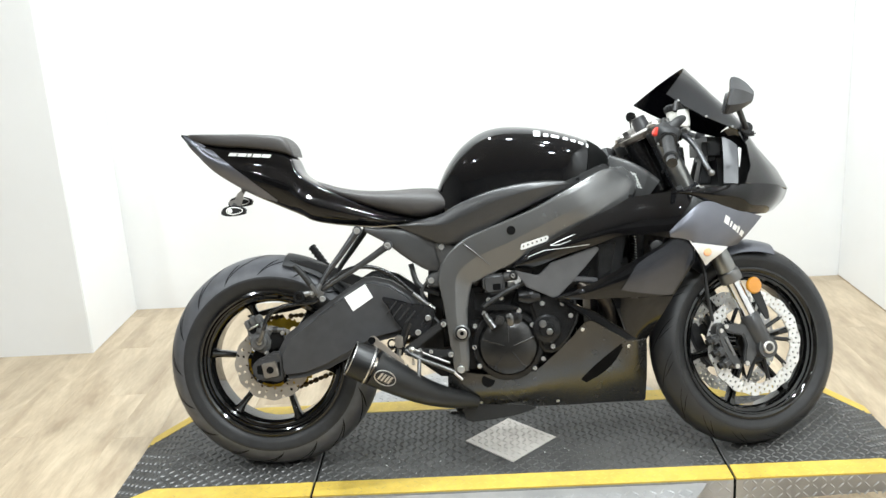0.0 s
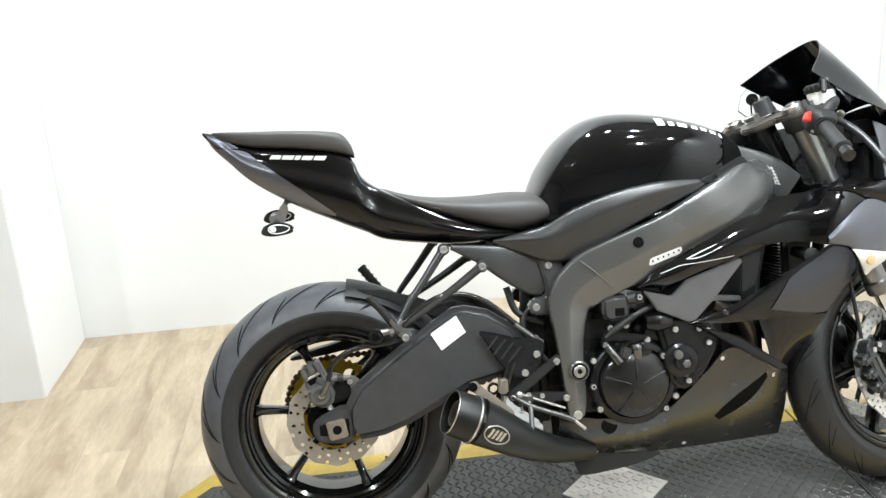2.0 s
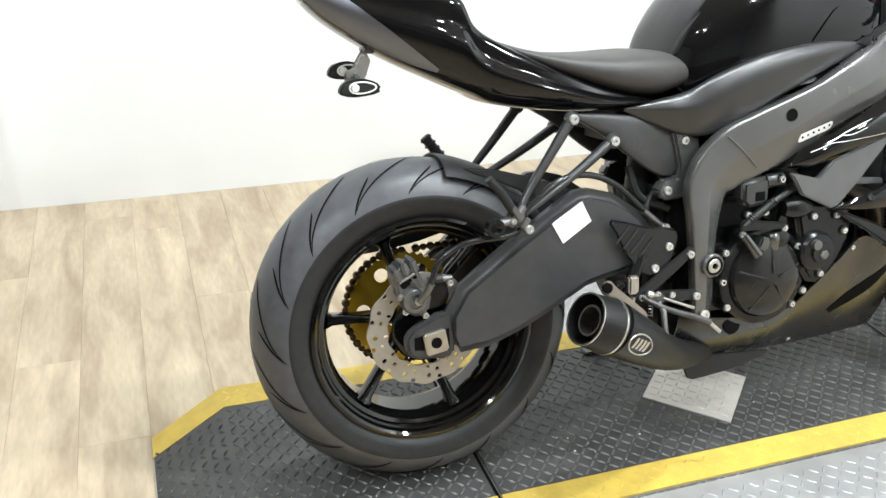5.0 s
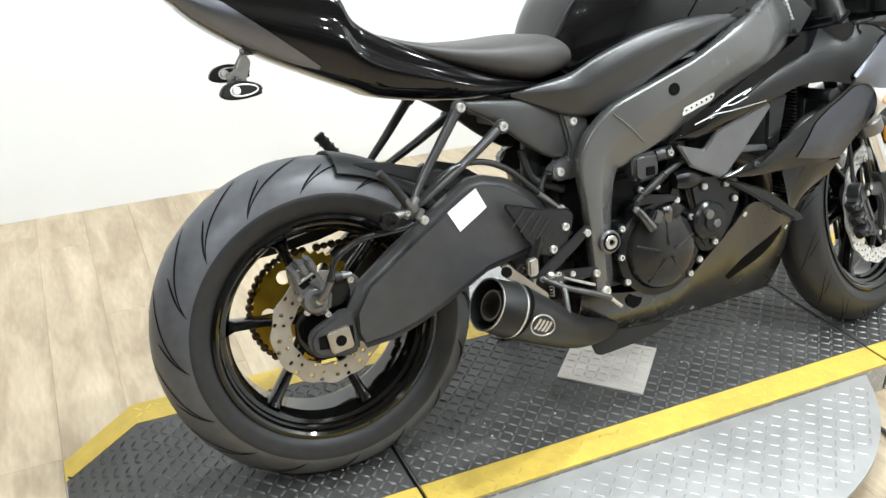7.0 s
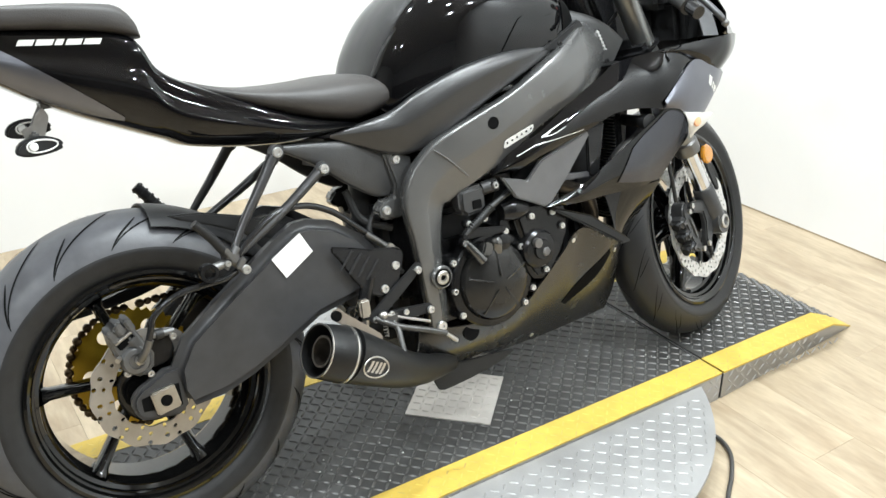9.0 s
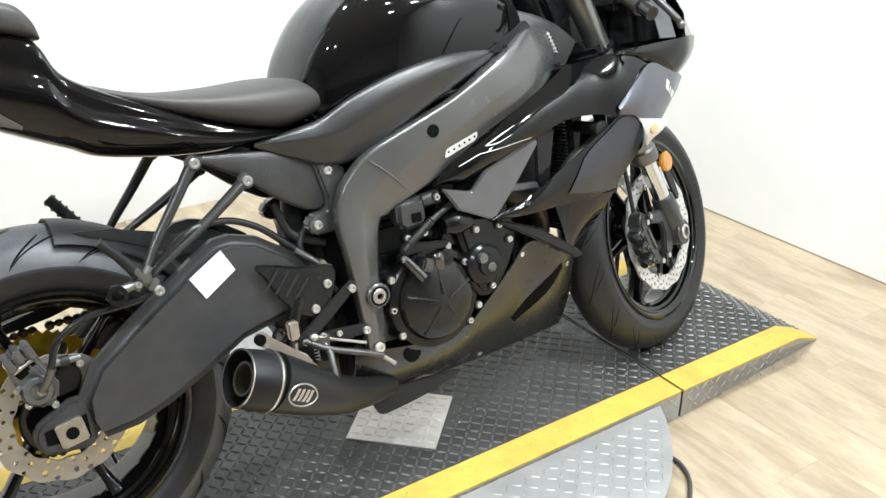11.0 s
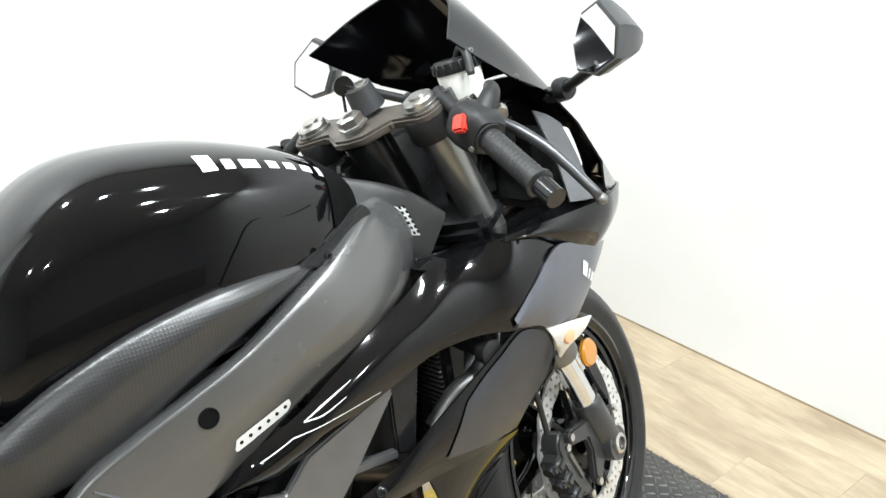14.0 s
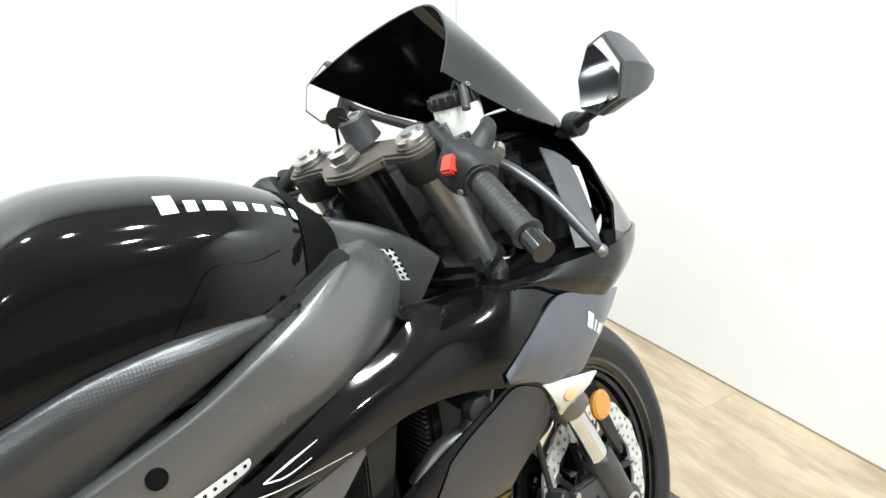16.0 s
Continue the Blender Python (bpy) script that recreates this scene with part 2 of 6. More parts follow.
def slab(outline, y0, y1, bevel=0.004, smooth=0, seg=2):
    """A plate: an outline of (x, z) between two y; smooth resamples the outline as a closed curve."""
    if smooth:
        loop = [Vector((x, 0, z)) for x, z in outline]
        m = len(loop)
        pts = []
        for i in range(m):
            a, b, c, d = loop[i - 1], loop[i], loop[(i + 1) % m], loop[(i + 2) % m]
            for s in range(smooth):
                u = s / smooth
                pts.append(0.5 * (2 * b + (c - a) * u + (2 * a - 5 * b + 4 * c - d) * u * u + (3 * b - a - 3 * c + d) * u ** 3))
        outline = [(p.x, p.z) for p in pts]
    ya = y0 if callable(y0) else (lambda x, z: y0)
    yb = y1 if callable(y1) else (lambda x, z: y1)
    bm = skin([[(x, ya(x, z), z) for x, z in outline], [(x, yb(x, z), z) for x, z in outline]])
    if bevel:
        bmesh.ops.bevel(bm, geom=[e for e in bm.edges if len(e.link_faces) == 2 and e.calc_face_angle(0) > 0.7], offset=bevel, segments=seg, affect="EDGES", clamp_overlap=True)
    return bm


def patch(top, bottom, bulge=0.0, nu=20, nv=8, thick=0.004, away=(0, -1, 0), crown=1.0):
    """A curved panel between two smooth edges, swelling by bulge towards away, with thickness."""
    a, b, w = curve(top, nu), curve(bottom, nu), Vector(away)
    front = [[p.lerp(q, j / (nv - 1)) + w * bulge * math.sin(math.pi * j / (nv - 1)) ** crown for j in range(nv)] for p, q in zip(a, b)]
    bm = bmesh.new()
    vf = [[bm.verts.new(p) for p in r] for r in front]
    for r, s in zip(vf, vf[1:]):
        for j in range(nv - 1):
            bm.faces.new((r[j], r[j + 1], s[j + 1], s[j]))
    bmesh.ops.recalc_face_normals(bm, faces=bm.faces)
    mean = sum((f.normal for f in bm.faces), Vector())
    if mean.dot(w) < 0:
        bmesh.ops.reverse_faces(bm, faces=bm.faces)
    bm.normal_update()
    back = {v: bm.verts.new(v.co - v.normal * thick) for v in list(bm.verts)}
    rim = [e for e in bm.edges if len(e.link_faces) == 1]
    for f in list(bm.faces):
        bm.faces.new([back[v] for v in reversed(f.verts)])
    for e in rim:
        u, v = e.verts
        bm.faces.new((u, back[u], back[v], v))
    bmesh.ops.recalc_face_normals(bm, faces=bm.faces)
    return bm


def block(cx, cy, cz, sx, sy, sz, bevel=0.003, seg=2):
    bm = bmesh.new()
    bmesh.ops.create_cube(bm, size=1, matrix=Matrix.Translation((cx, cy, cz)) @ Matrix.Diagonal((sx, sy, sz, 1)))
    if bevel:
        bmesh.ops.bevel(bm, geom=bm.edges[:], offset=bevel, segments=seg, affect="EDGES", clamp_overlap=True)
    return bm


def moved(bm, m):
    bmesh.ops.transform(bm, matrix=m, verts=bm.verts)
    return bm


def flip(bm):
    """The same across the middle plane y = 0."""
    out = bm.copy()
    for v in out.verts:
        v.co.y *= -1
    bmesh.ops.reverse_faces(out, faces=out.faces)
    return out


def join(*bms):
    out = bmesh.new()
    for b in bms:
        me = bpy.data.meshes.new("join")
        b.to_mesh(me)
        out.from_mesh(me)
        bpy.data.meshes.remove(me)
    return out


def part(name, bm, material, parent, label="", sharp=40):
    me = bpy.data.meshes.new(name)
    bm.to_mesh(me)
    bm.free()
    me.shade_smooth()
    me.set_sharp_from_angle(angle=radians(sharp))
    me.materials.append(material)
    ob = new(name, me)
    ob.parent = parent
    return tagged(ob, label)


def thing(name, label, category, m=None, group="", kind=""):
    ob = new(name)
    ob.empty_display_size = 0.05
    if m is not None:
        ob.matrix_world = m
    return tagged(ob, label, category, group, kind)


def solid(name, bm, material, label, category="", kind="", group="", sharp=40):
    return tagged(part(name, bm, material, None, sharp=sharp), label, category, group, kind)


# the room
def wall(name, x0, x1, y0, y1, z0, z1, material, label):
    return solid(name, block((x0 + x1) / 2, (y0 + y1) / 2, (z0 + z1) / 2, x1 - x0, y1 - y0, z1 - z0, 0.004), material, label, "wall", "structure")


XR, YB = 2.352, 1.645
floor = solid("floor", block(-1.1, -2.6, FLOOR - 0.03, 7.2, 9.0, 0.05, 0), JOINT, "pale wood plank shop floor", "floor", "structure")
wall("wall_back", -4.5, XR + 0.12, YB, YB + 0.12, FLOOR - 0.05, CEIL, WALL, "plain white painted wall behind the motorcycle")
wall("wall_side", XR, XR + 0.12, -6.9, YB, FLOOR - 0.05, CEIL, WALL, "plain white painted side wall")
wall("wall_pier", -4.5, -1.075, 1.09, YB, FLOOR - 0.05, CEIL, WALL, "white painted wall projection with a square corner")
wall("wall_far", -4.5, -4.38, -6.9, 1.09, FLOOR - 0.05, CEIL, FARWALL, "plain light grey wall closing the shop")
wall("wall_rear", -4.5, XR, -7.02, -6.9, 1.15, CEIL, REARWALL, "plain grey upper wall closing the shop")
# Added out of view to darken what the bike's lower surfaces mirror.
wall("wall_rear_base", -4.5, XR, -7.02, -6.9, FLOOR - 0.05, 1.149, DARKBASE, "unseen dark brown lower wall that darkens the motorcycle's reflections")
solid("ceiling", block(-1.1, -2.6, CEIL + 0.05, 7.4, 9.4, 0.1, 0), CEILING, "plain dim ceiling of the shop", "ceiling", "structure")
solid("trim_side", block(XR - 0.0015, (YB - 6.9) / 2, FLOOR + 0.002, 0.003, YB + 6.9 - 0.01, 0.005, 0), JOINT, "thin brown gap at the foot of the wall", "trim", "structure")
# A rim for each lamp, the two added fill lamps included.
for lx, ly in LAMPS:
    cl = thing("ceiling_light", "round recessed ceiling spotlight with a white rim; two are added fill", "ceiling light", pose(lx, ly, CEIL), "ceiling spotlights")
    part("rim", moved(lathe([(0.085, 0.0), (0.085, 0.012), (0.078, 0.018), (0.070, 0.018), (0.070, 0.0)], 32, True), Matrix.Rotation(radians(-90), 4, "X")), WHITE, cl)

# the platform under the motorcycle, in three sections, with a turntable plate on either side
PX0, PX1, PXA, PXB, PN, PF = -0.53, 1.89, -0.37, 1.735, -0.287, 0.30
SEAMS = (0.11, 1.30)
YEL = 0.075


def profile_x(x0, x1, z_top, z_low):
    """The side outline of a stretch of the platform, sloping to the floor at its ends."""
    top = [(x, z_top) for x in (x0, PXA, PXB, x1) if x0 <= x <= x1 and PXA <= x <= PXB]
    if x0 < PXA:
        top = [(x0, z_low)] + top
    else:
        top = [(x0, z_low)] + top
    top = top + [(x1, z_low)]
    return top


def strip(x0, x1, y0, y1, lift, inset0=0.0):
    """A thin sheet that follows the platform's top and its end slopes."""
    xs = [x0] + [x for x in (PXA, PXB) if x0 < x < x1] + [x1]

    def zt(x):
        if x < PXA:
            return FLOOR + (DECK - FLOOR) * (x - PX0) / (PXA - PX0)
        if x > PXB:
            return FLOOR + (DECK - FLOOR) * (PX1 - x) / (PX1 - PXB)
        return DECK
    def pull(x, y):
        """The end slopes draw in a little towards the floor."""
        u = max(0.0, (PXA - x) / (PXA - PX0), (x - PXB) / (PX1 - PXB))
        return y - math.copysign(0.042 * u * min(1.0, abs(y) / 0.25), y)
    return skin([[(x, pull(x, y0), zt(x) - 0.001), (x, pull(x, y1), zt(x) - 0.001), (x, pull(x, y1), zt(x) + lift), (x, pull(x, y0), zt(x) + lift)] for x in xs])


platform = thing("display_platform", "low steel display platform with dark tread-plate deck and yellow edges", "platform")
bounds = [PX0, *SEAMS, PX1]
for a, b in zip(bounds, bounds[1:]):
    a2, b2 = a + (0.004 if a != PX0 else 0), b - (0.004 if b != PX1 else 0)
    sec = part("section", slab(profile_x(a2, b2, DECK - 0.002, FLOOR), PN, PF, 0), PLATE, platform, "bright tread-plate sides", 30)
    for v in sec.data.vertices:
        if v.co.z < DECK - 0.03 and (abs(v.co.x - PX0) < 0.01 or abs(v.co.x - PX1) < 0.01):
            v.co.y -= math.copysign(0.042, v.co.y)
    part("deck_plate", strip(a2 + 0.002, b2 - 0.002, PN + YEL, PF - YEL, 0.003), DECKM, sec, "dark worn tread plate", 30)
    part("edge_stripe", strip(a2, b2, PN, PN + YEL - 0.001, 0.004), YELLOW, sec, "worn yellow painted edge", 30)
    part("edge_stripe", strip(a2, b2, PF - YEL + 0.001, PF, 0.004), YELLOW, sec, "worn yellow painted edge", 30)
for x in SEAMS:
    part("seam", block(x, (PN + PF) / 2, (DECK + FLOOR) / 2, 0.007, PF - PN - 0.004, DECK - FLOOR - 0.006, 0), SEAMSHADE, platform, "black rubber joint")


def lugs(places, length, width, height):
    """Raised tread lugs: places of (x, y, z, angle), each a small boat-shaped ridge."""
    vs, fs = [], []
    for x, y, z, a in places:
        c, s, i = math.cos(a), math.sin(a), len(vs)
        for u, v, h in ((-length, 0, 0), (-0.66 * length, -width, 0), (0.66 * length, -width, 0), (length, 0, 0), (0.66 * length, width, 0), (-0.66 * length, width, 0), (-length * 0.66, 0, height), (length * 0.66, 0, height)):
            vs.append((x + c * u - s * v, y + s * u + c * v, z + h))
        fs += [(i, i + 1, i + 6), (i + 1, i + 2, i + 7, i + 6), (i + 2, i + 3, i + 7), (i + 3, i + 4, i + 7), (i + 4, i + 5, i + 6, i + 7), (i + 5, i, i + 6)]
    me = bpy.data.meshes.new("lugs")
    me.from_pydata(vs, [], fs)
    bm = bmesh.new()
    bm.from_mesh(me)
    return bm


def lug_grid(x0, x1, y0, y1, step, z, inside=lambda x, y: True):
    out, i = [], 0
    while x0 + i * step < x1:
        j = 0
        while y0 + j * step < y1:
            x, y = x0 + i * step, y0 + j * step
            if inside(x, y):
                out.append((x, y, z, radians(45 if (i + j) % 2 else -45)))
            j += 1
        i += 1
    return out


deck_lugs = lug_grid(PXA + 0.01, PXB, PN + YEL + 0.012, PF - YEL - 0.008, 0.0203, DECK + 0.0028, lambda x, y: min(abs(x - q) for q in SEAMS) > 0.012)
tagged(part("deck_relief", lugs(deck_lugs, 0.0112, 0.0029, 0.0028), LUG, platform), "raised lugs of the dark tread plate", kind="stuff")
stripe_lugs = [q for y0, y1 in ((PN + 0.008, PN + YEL - 0.006), (PF - YEL + 0.008, PF - 0.006)) for q in lug_grid(PXA + 0.01, PXB, y0, y1, 0.0225, DECK + 0.0038, lambda x, y: min(abs(x - q) for q in SEAMS) > 0.012)]
tagged(part("stripe_relief", lugs(stripe_lugs, 0.0108, 0.0026, 0.0007), WORNY, platform), "worn raised lugs under the yellow paint", kind="stuff")
slope_lugs = []
for x in np.arange(PX0 + 0.012, PXA, 0.0225):
    for j in range(24):
        y = PN + YEL + 0.020 + j * 0.0225
        if y < PF - YEL - 0.020:
            slope_lugs.append((x, y, FLOOR + (DECK - FLOOR) * (x - PX0) / (PXA - PX0) + 0.0024, radians(45 if (round((x - PXA) / 0.0225) + j) % 2 else -45)))
            slope_lugs.append((PX1 - (x - PX0) * (PX1 - PXB) / (PXA - PX0), y, slope_lugs[-1][2], slope_lugs[-1][3]))
tagged(part("slope_relief", lugs(slope_lugs, 0.0104, 0.0031, 0.0036), LUG, platform), "raised lugs on the end slopes", kind="stuff")
patch_plate = part("patch_plate", slab([(0.69 + 0.141 * math.cos(a), 0.141 * math.sin(a)) for a in (0, math.pi / 2, math.pi, 1.5 * math.pi)], 0.0, 0.003, 0), PATCHM, platform, "bright square tread-plate patch turned on its corner")
for v in patch_plate.data.vertices:
    v.co = (v.co.x, v.co.z - 0.006, DECK + 0.0032 + v.co.y * 0.9)
patch_lugs = lug_grid(0.555, 0.825, -0.14, 0.14, 0.0195, DECK + 0.0058, lambda x, y: abs(x - 0.69) + abs(y + 0.006) < 0.125)
tagged(part("patch_relief", lugs(patch_lugs, 0.0098, 0.0024, 0.0020), PATCHM, patch_plate), "raised lugs of the bright patch", kind="stuff")
side_lugs = []
for x in np.arange(PXA + 0.02, PXB + 0.05, 0.024):
    for q, zz in enumerate((0.018, 0.042, 0.064)):
        if x < PXB + 0.04 - q * 0.05 and min(abs(x - w) for w in SEAMS) > 0.014:
            side_lugs.append((x, FLOOR + zz, 0, radians(45 if (round(x / 0.024) + q) % 2 else -45)))
bm = lugs(side_lugs, 0.0105, 0.0024, 0.0018)
moved(bm, Matrix(((1, 0, 0, 0), (0, 0, -1, PN), (0, 1, 0, 0), (0, 0, 0, 1))))
tagged(part("side_relief", bm, PLATE, platform), "raised lugs of the bright side plate", kind="stuff")

rng = random.Random(11)
crumbs = [block(rng.uniform(0.2, 1.5), rng.uniform(PN + YEL + 0.02, -0.02), DECK + 0.0045, rng.uniform(0.002, 0.005), rng.uniform(0.002, 0.004), 0.003, 0.0008, 1) for _ in range(26)]
tagged(part("deck_debris", join(*crumbs), LABELM, platform), "pale crumbs scattered on the dark plate", kind="stuff")

TCX, TCY, TR = 0.69, 0.0, 0.605
turntable = thing("turntable", "round bright tread-plate turntable wings beside the platform", "turntable")
for sgn, edge in ((-1, PN - 0.003), (1, PF + 0.003)):
    a0 = math.acos(abs(edge - TCY) / TR)
    arc = [(TCX + TR * math.sin(t), TCY + sgn * TR * math.cos(t)) for t in np.linspace(-a0, a0, 60)]
    z1 = DECK - 0.006
    bm = skin([[(x, y, z1 - 0.010) for x, y in arc], [(x, y, z1) for x, y in arc]])
    wing = part("wing_plate", bm, PLATE, turntable, "bright aluminium tread plate", 30)
    low = [(TCX + 0.93 * (x - TCX), y if abs(y - edge) < 1e-6 else edge + 0.9 * (y - edge)) for x, y in arc]
    # Added base in the same near-black, set in under the plate's overhang.
    part("wing_base", skin([[(x, y, FLOOR) for x, y in low], [(x, y, z1 - 0.010) for x, y in low]]), SEAMSHADE, turntable, "dark recessed base")
    lg = lug_grid(TCX - TR, TCX + TR, -0.62 if sgn < 0 else edge + 0.02, edge - 0.012 if sgn < 0 else 0.62, 0.0245, z1, lambda x, y: math.hypot(x - TCX, y - TCY) < TR - 0.016)
    tagged(part("wing_relief", lugs([(x, y, z, radians(50 if a > 0 else -40)) for x, y, z, a in lg], 0.0108, 0.0022, 0.0016), PLATE, wing), "raised lugs of the wing plate", kind="stuff")

# the motorcycle: x forward, y to its left, z up, upright; then leaned on its stand
LEANED = pose(0, -0.07, 0, -12.5, 0, 0)
bike = thing("motorcycle", "black sport motorcycle leaning on the dark tread-plate platform", "motorcycle", LEANED)
RAX, FAX = Vector((-0.008, 0, 0.306)), Vector((1.396, 0, 0.289))
STEER = 18.0
RAKE = radians(24)
STEM = Vector((1.092, 0, 0.92))
AXIS = Vector((-math.sin(RAKE), 0, math.cos(RAKE)))
TURNED = Matrix.Translation(STEM) @ Matrix.Rotation(radians(STEER), 4, AXIS) @ Matrix.Translation(-STEM)


def ring(cx, w, zt, zb, e=2.4, n=28, low=0.5):
    """A cross-section at x: half-width w, from zb to zt, widest at the share low of its height."""
    zm = zb + (zt - zb) * low
    out = []
    for j in range(n):
        a = 2 * math.pi * j / n
        c, s = math.cos(a), math.sin(a)
        y = w * math.copysign(abs(c) ** (2 / e), c)
        h = (zt - zm) if s > 0 else (zm - zb)
        out.append((cx, y, zm + h * math.copysign(abs(s) ** (2 / e), s)))
    return out


def hull(stations, e=2.4, steps=0, low=0.5, n=28):
    """A body over cross-sections (x, half-width, top, bottom), smoothed along x."""
    if steps:
        q = curve([(x, w, zt) for x, w, zt, zb in stations], steps)
        q2 = curve([(x, w, zb) for x, w, zt, zb in stations], steps)
        stations = [(a.x, a.y, a.z, b.z) for a, b in zip(q, q2)]
    return skin([ring(x, w, zt, zb, e, n, low) for x, w, zt, zb in stations])


def shaped_hull(stations, half, steps, n=36):
    """A body over cross-sections (x, half-width, top, bottom) whose half outline is given as shares of width and height, from the crown to the foot."""
    q = curve([(x, w, zt) for x, w, zt, zb in stations], steps)
    q2 = curve([(x, w, zb) for x, w, zt, zb in stations], steps)
    side = curve([(c, 0, h) for c, h in half], n)
    rings = []
    for a, b in zip(q, q2):
        right = [(a.x, -a.y * p.x, b.z + (a.z - b.z) * p.z) for p in side]
        left = [(x, -y, z) for x, y, z in right[-2:0:-1]]
        rings.append(right + left)
    return skin(rings)


def beam(stations, thick, e=3.0, steps=24, n=20, section=None, front=None, blend=(0, 1)):
    """A flat-sided bar along stations (x, y, z, half-width across in the side view); section gives a creased outline."""
    pos = curve([s[:3] for s in stations], steps)
    wid = curve([(s[3], 0, 0) for s in stations], steps)
    rings = []
    for i, p in enumerate(pos):
        d = pos[min(i + 1, steps - 1)] - pos[max(i - 1, 0)]
        d = Vector((d.x, 0, d.z)).normalized()
        across = Vector((-d.z, 0, d.x))
        out = []
        u = min(1.0, max(0.0, (p.x - blend[0]) / (blend[1] - blend[0]))) if front else 0.0
        u = u * u * (3 - 2 * u)
        for q, (c, s) in enumerate(section or ()):
            if front:
                c, s = c + (front[q][0] - c) * u, s + (front[q][1] - s) * u
            k = max(wid[i].x, 0.002)
            out.append(p + across * k * c + Vector((0, thick * (1 + 0.7 * u) * min(1.0, k / 0.03) * s, 0)))
        for j in range(0 if section else n):
            a = 2 * math.pi * j / n
            c, s = math.cos(a), math.sin(a)
            out.append(p + across * max(wid[i].x, 0.002) * math.copysign(abs(c) ** (2 / e), c) + Vector((0, thick * math.copysign(abs(s) ** (2 / e), s), 0)))
        rings.append(out)
    return skin(rings)


def both(name, bm, material, label="", parent=None, sharp=40):
    """A part on the right side and its mirror image on the left."""
    other = flip(bm)
    a = part(name, bm, material, parent or bike, label, sharp)
    part(name, other, material, parent or bike, label, sharp)
    return a


def bolt(p, r=0.007, d=(0, -1, 0), h=0.005, material=None, parent=None, name="bolt"):
    """A round socket-head bolt that faces along d."""
    bm = lathe([(r, 0), (r, -h * 0.7), (r * 0.85, -h), (r * 0.45, -h), (r * 0.45, -h * 0.3), (0.0001, -h * 0.3)], 12)
    turn = Vector((0, -1, 0)).rotation_difference(Vector(d).normalized()).to_matrix().to_4x4()
    moved(bm, Matrix.Translation(p) @ turn)
    return part(name, bm, material or BOLTM, parent or bike)


def disc_plate(r0, r1, thick, waves, amp, holes, cells, phase=0.0, m=4):
    """A wavy drilled brake disc round y, with true holes: rows of (ring, step, offset)."""
    n, bm = cells, bmesh.new()

    def at(i, j):
        a = 2 * math.pi * i / n + phase
        t = j / m
        r = r0 + (r1 - r0) * t + amp * math.cos(waves * a) * (t if t > 0.5 else -(1 - t) * 0.8 if t < 0.5 else 0)
        return (r * math.cos(a), 0, r * math.sin(a))
    grid = [[bm.verts.new(at(i, j)) for j in range(m + 1)] for i in range(n)]
    for i in range(n):
        for j in range(m):
            if any(j == row and (i + off) % step == 0 for row, step, off in holes):
                c4 = [grid[i][j], grid[(i + 1) % n][j], grid[(i + 1) % n][j + 1], grid[i][j + 1]]
                mid = sum((v.co for v in c4), Vector()) / 4
                e1, e2 = (c4[1].co - c4[0].co) * 0.47, (c4[3].co - c4[0].co) * 0.47
                hole = [bm.verts.new(mid + e1 * math.cos(w8) + e2 * math.sin(w8)) for w8 in [radians(-112.5 + 45 * q) for q in range(8)]]
                for q in range(4):
                    bm.faces.new((c4[q], c4[(q + 1) % 4], hole[2 * q + 1], hole[2 * q]))
                    bm.faces.new((c4[q], hole[2 * q], hole[2 * q - 1]))
                continue
            bm.faces.new((grid[i][j], grid[(i + 1) % n][j], grid[(i + 1) % n][j + 1], grid[i][j + 1]))
    loose = [v for v in bm.verts if not v.link_faces]
    bmesh.ops.delete(bm, geom=loose, context="VERTS")
    res = bmesh.ops.extrude_face_region(bm, geom=bm.faces[:])
    bmesh.ops.translate(bm, vec=(0, thick, 0), verts=[g for g in res["geom"] if isinstance(g, bmesh.types.BMVert)])
    bmesh.ops.translate(bm, vec=(0, -thick / 2, 0), verts=bm.verts)
    bmesh.ops.recalc_face_normals(bm, faces=bm.faces)
    return bm


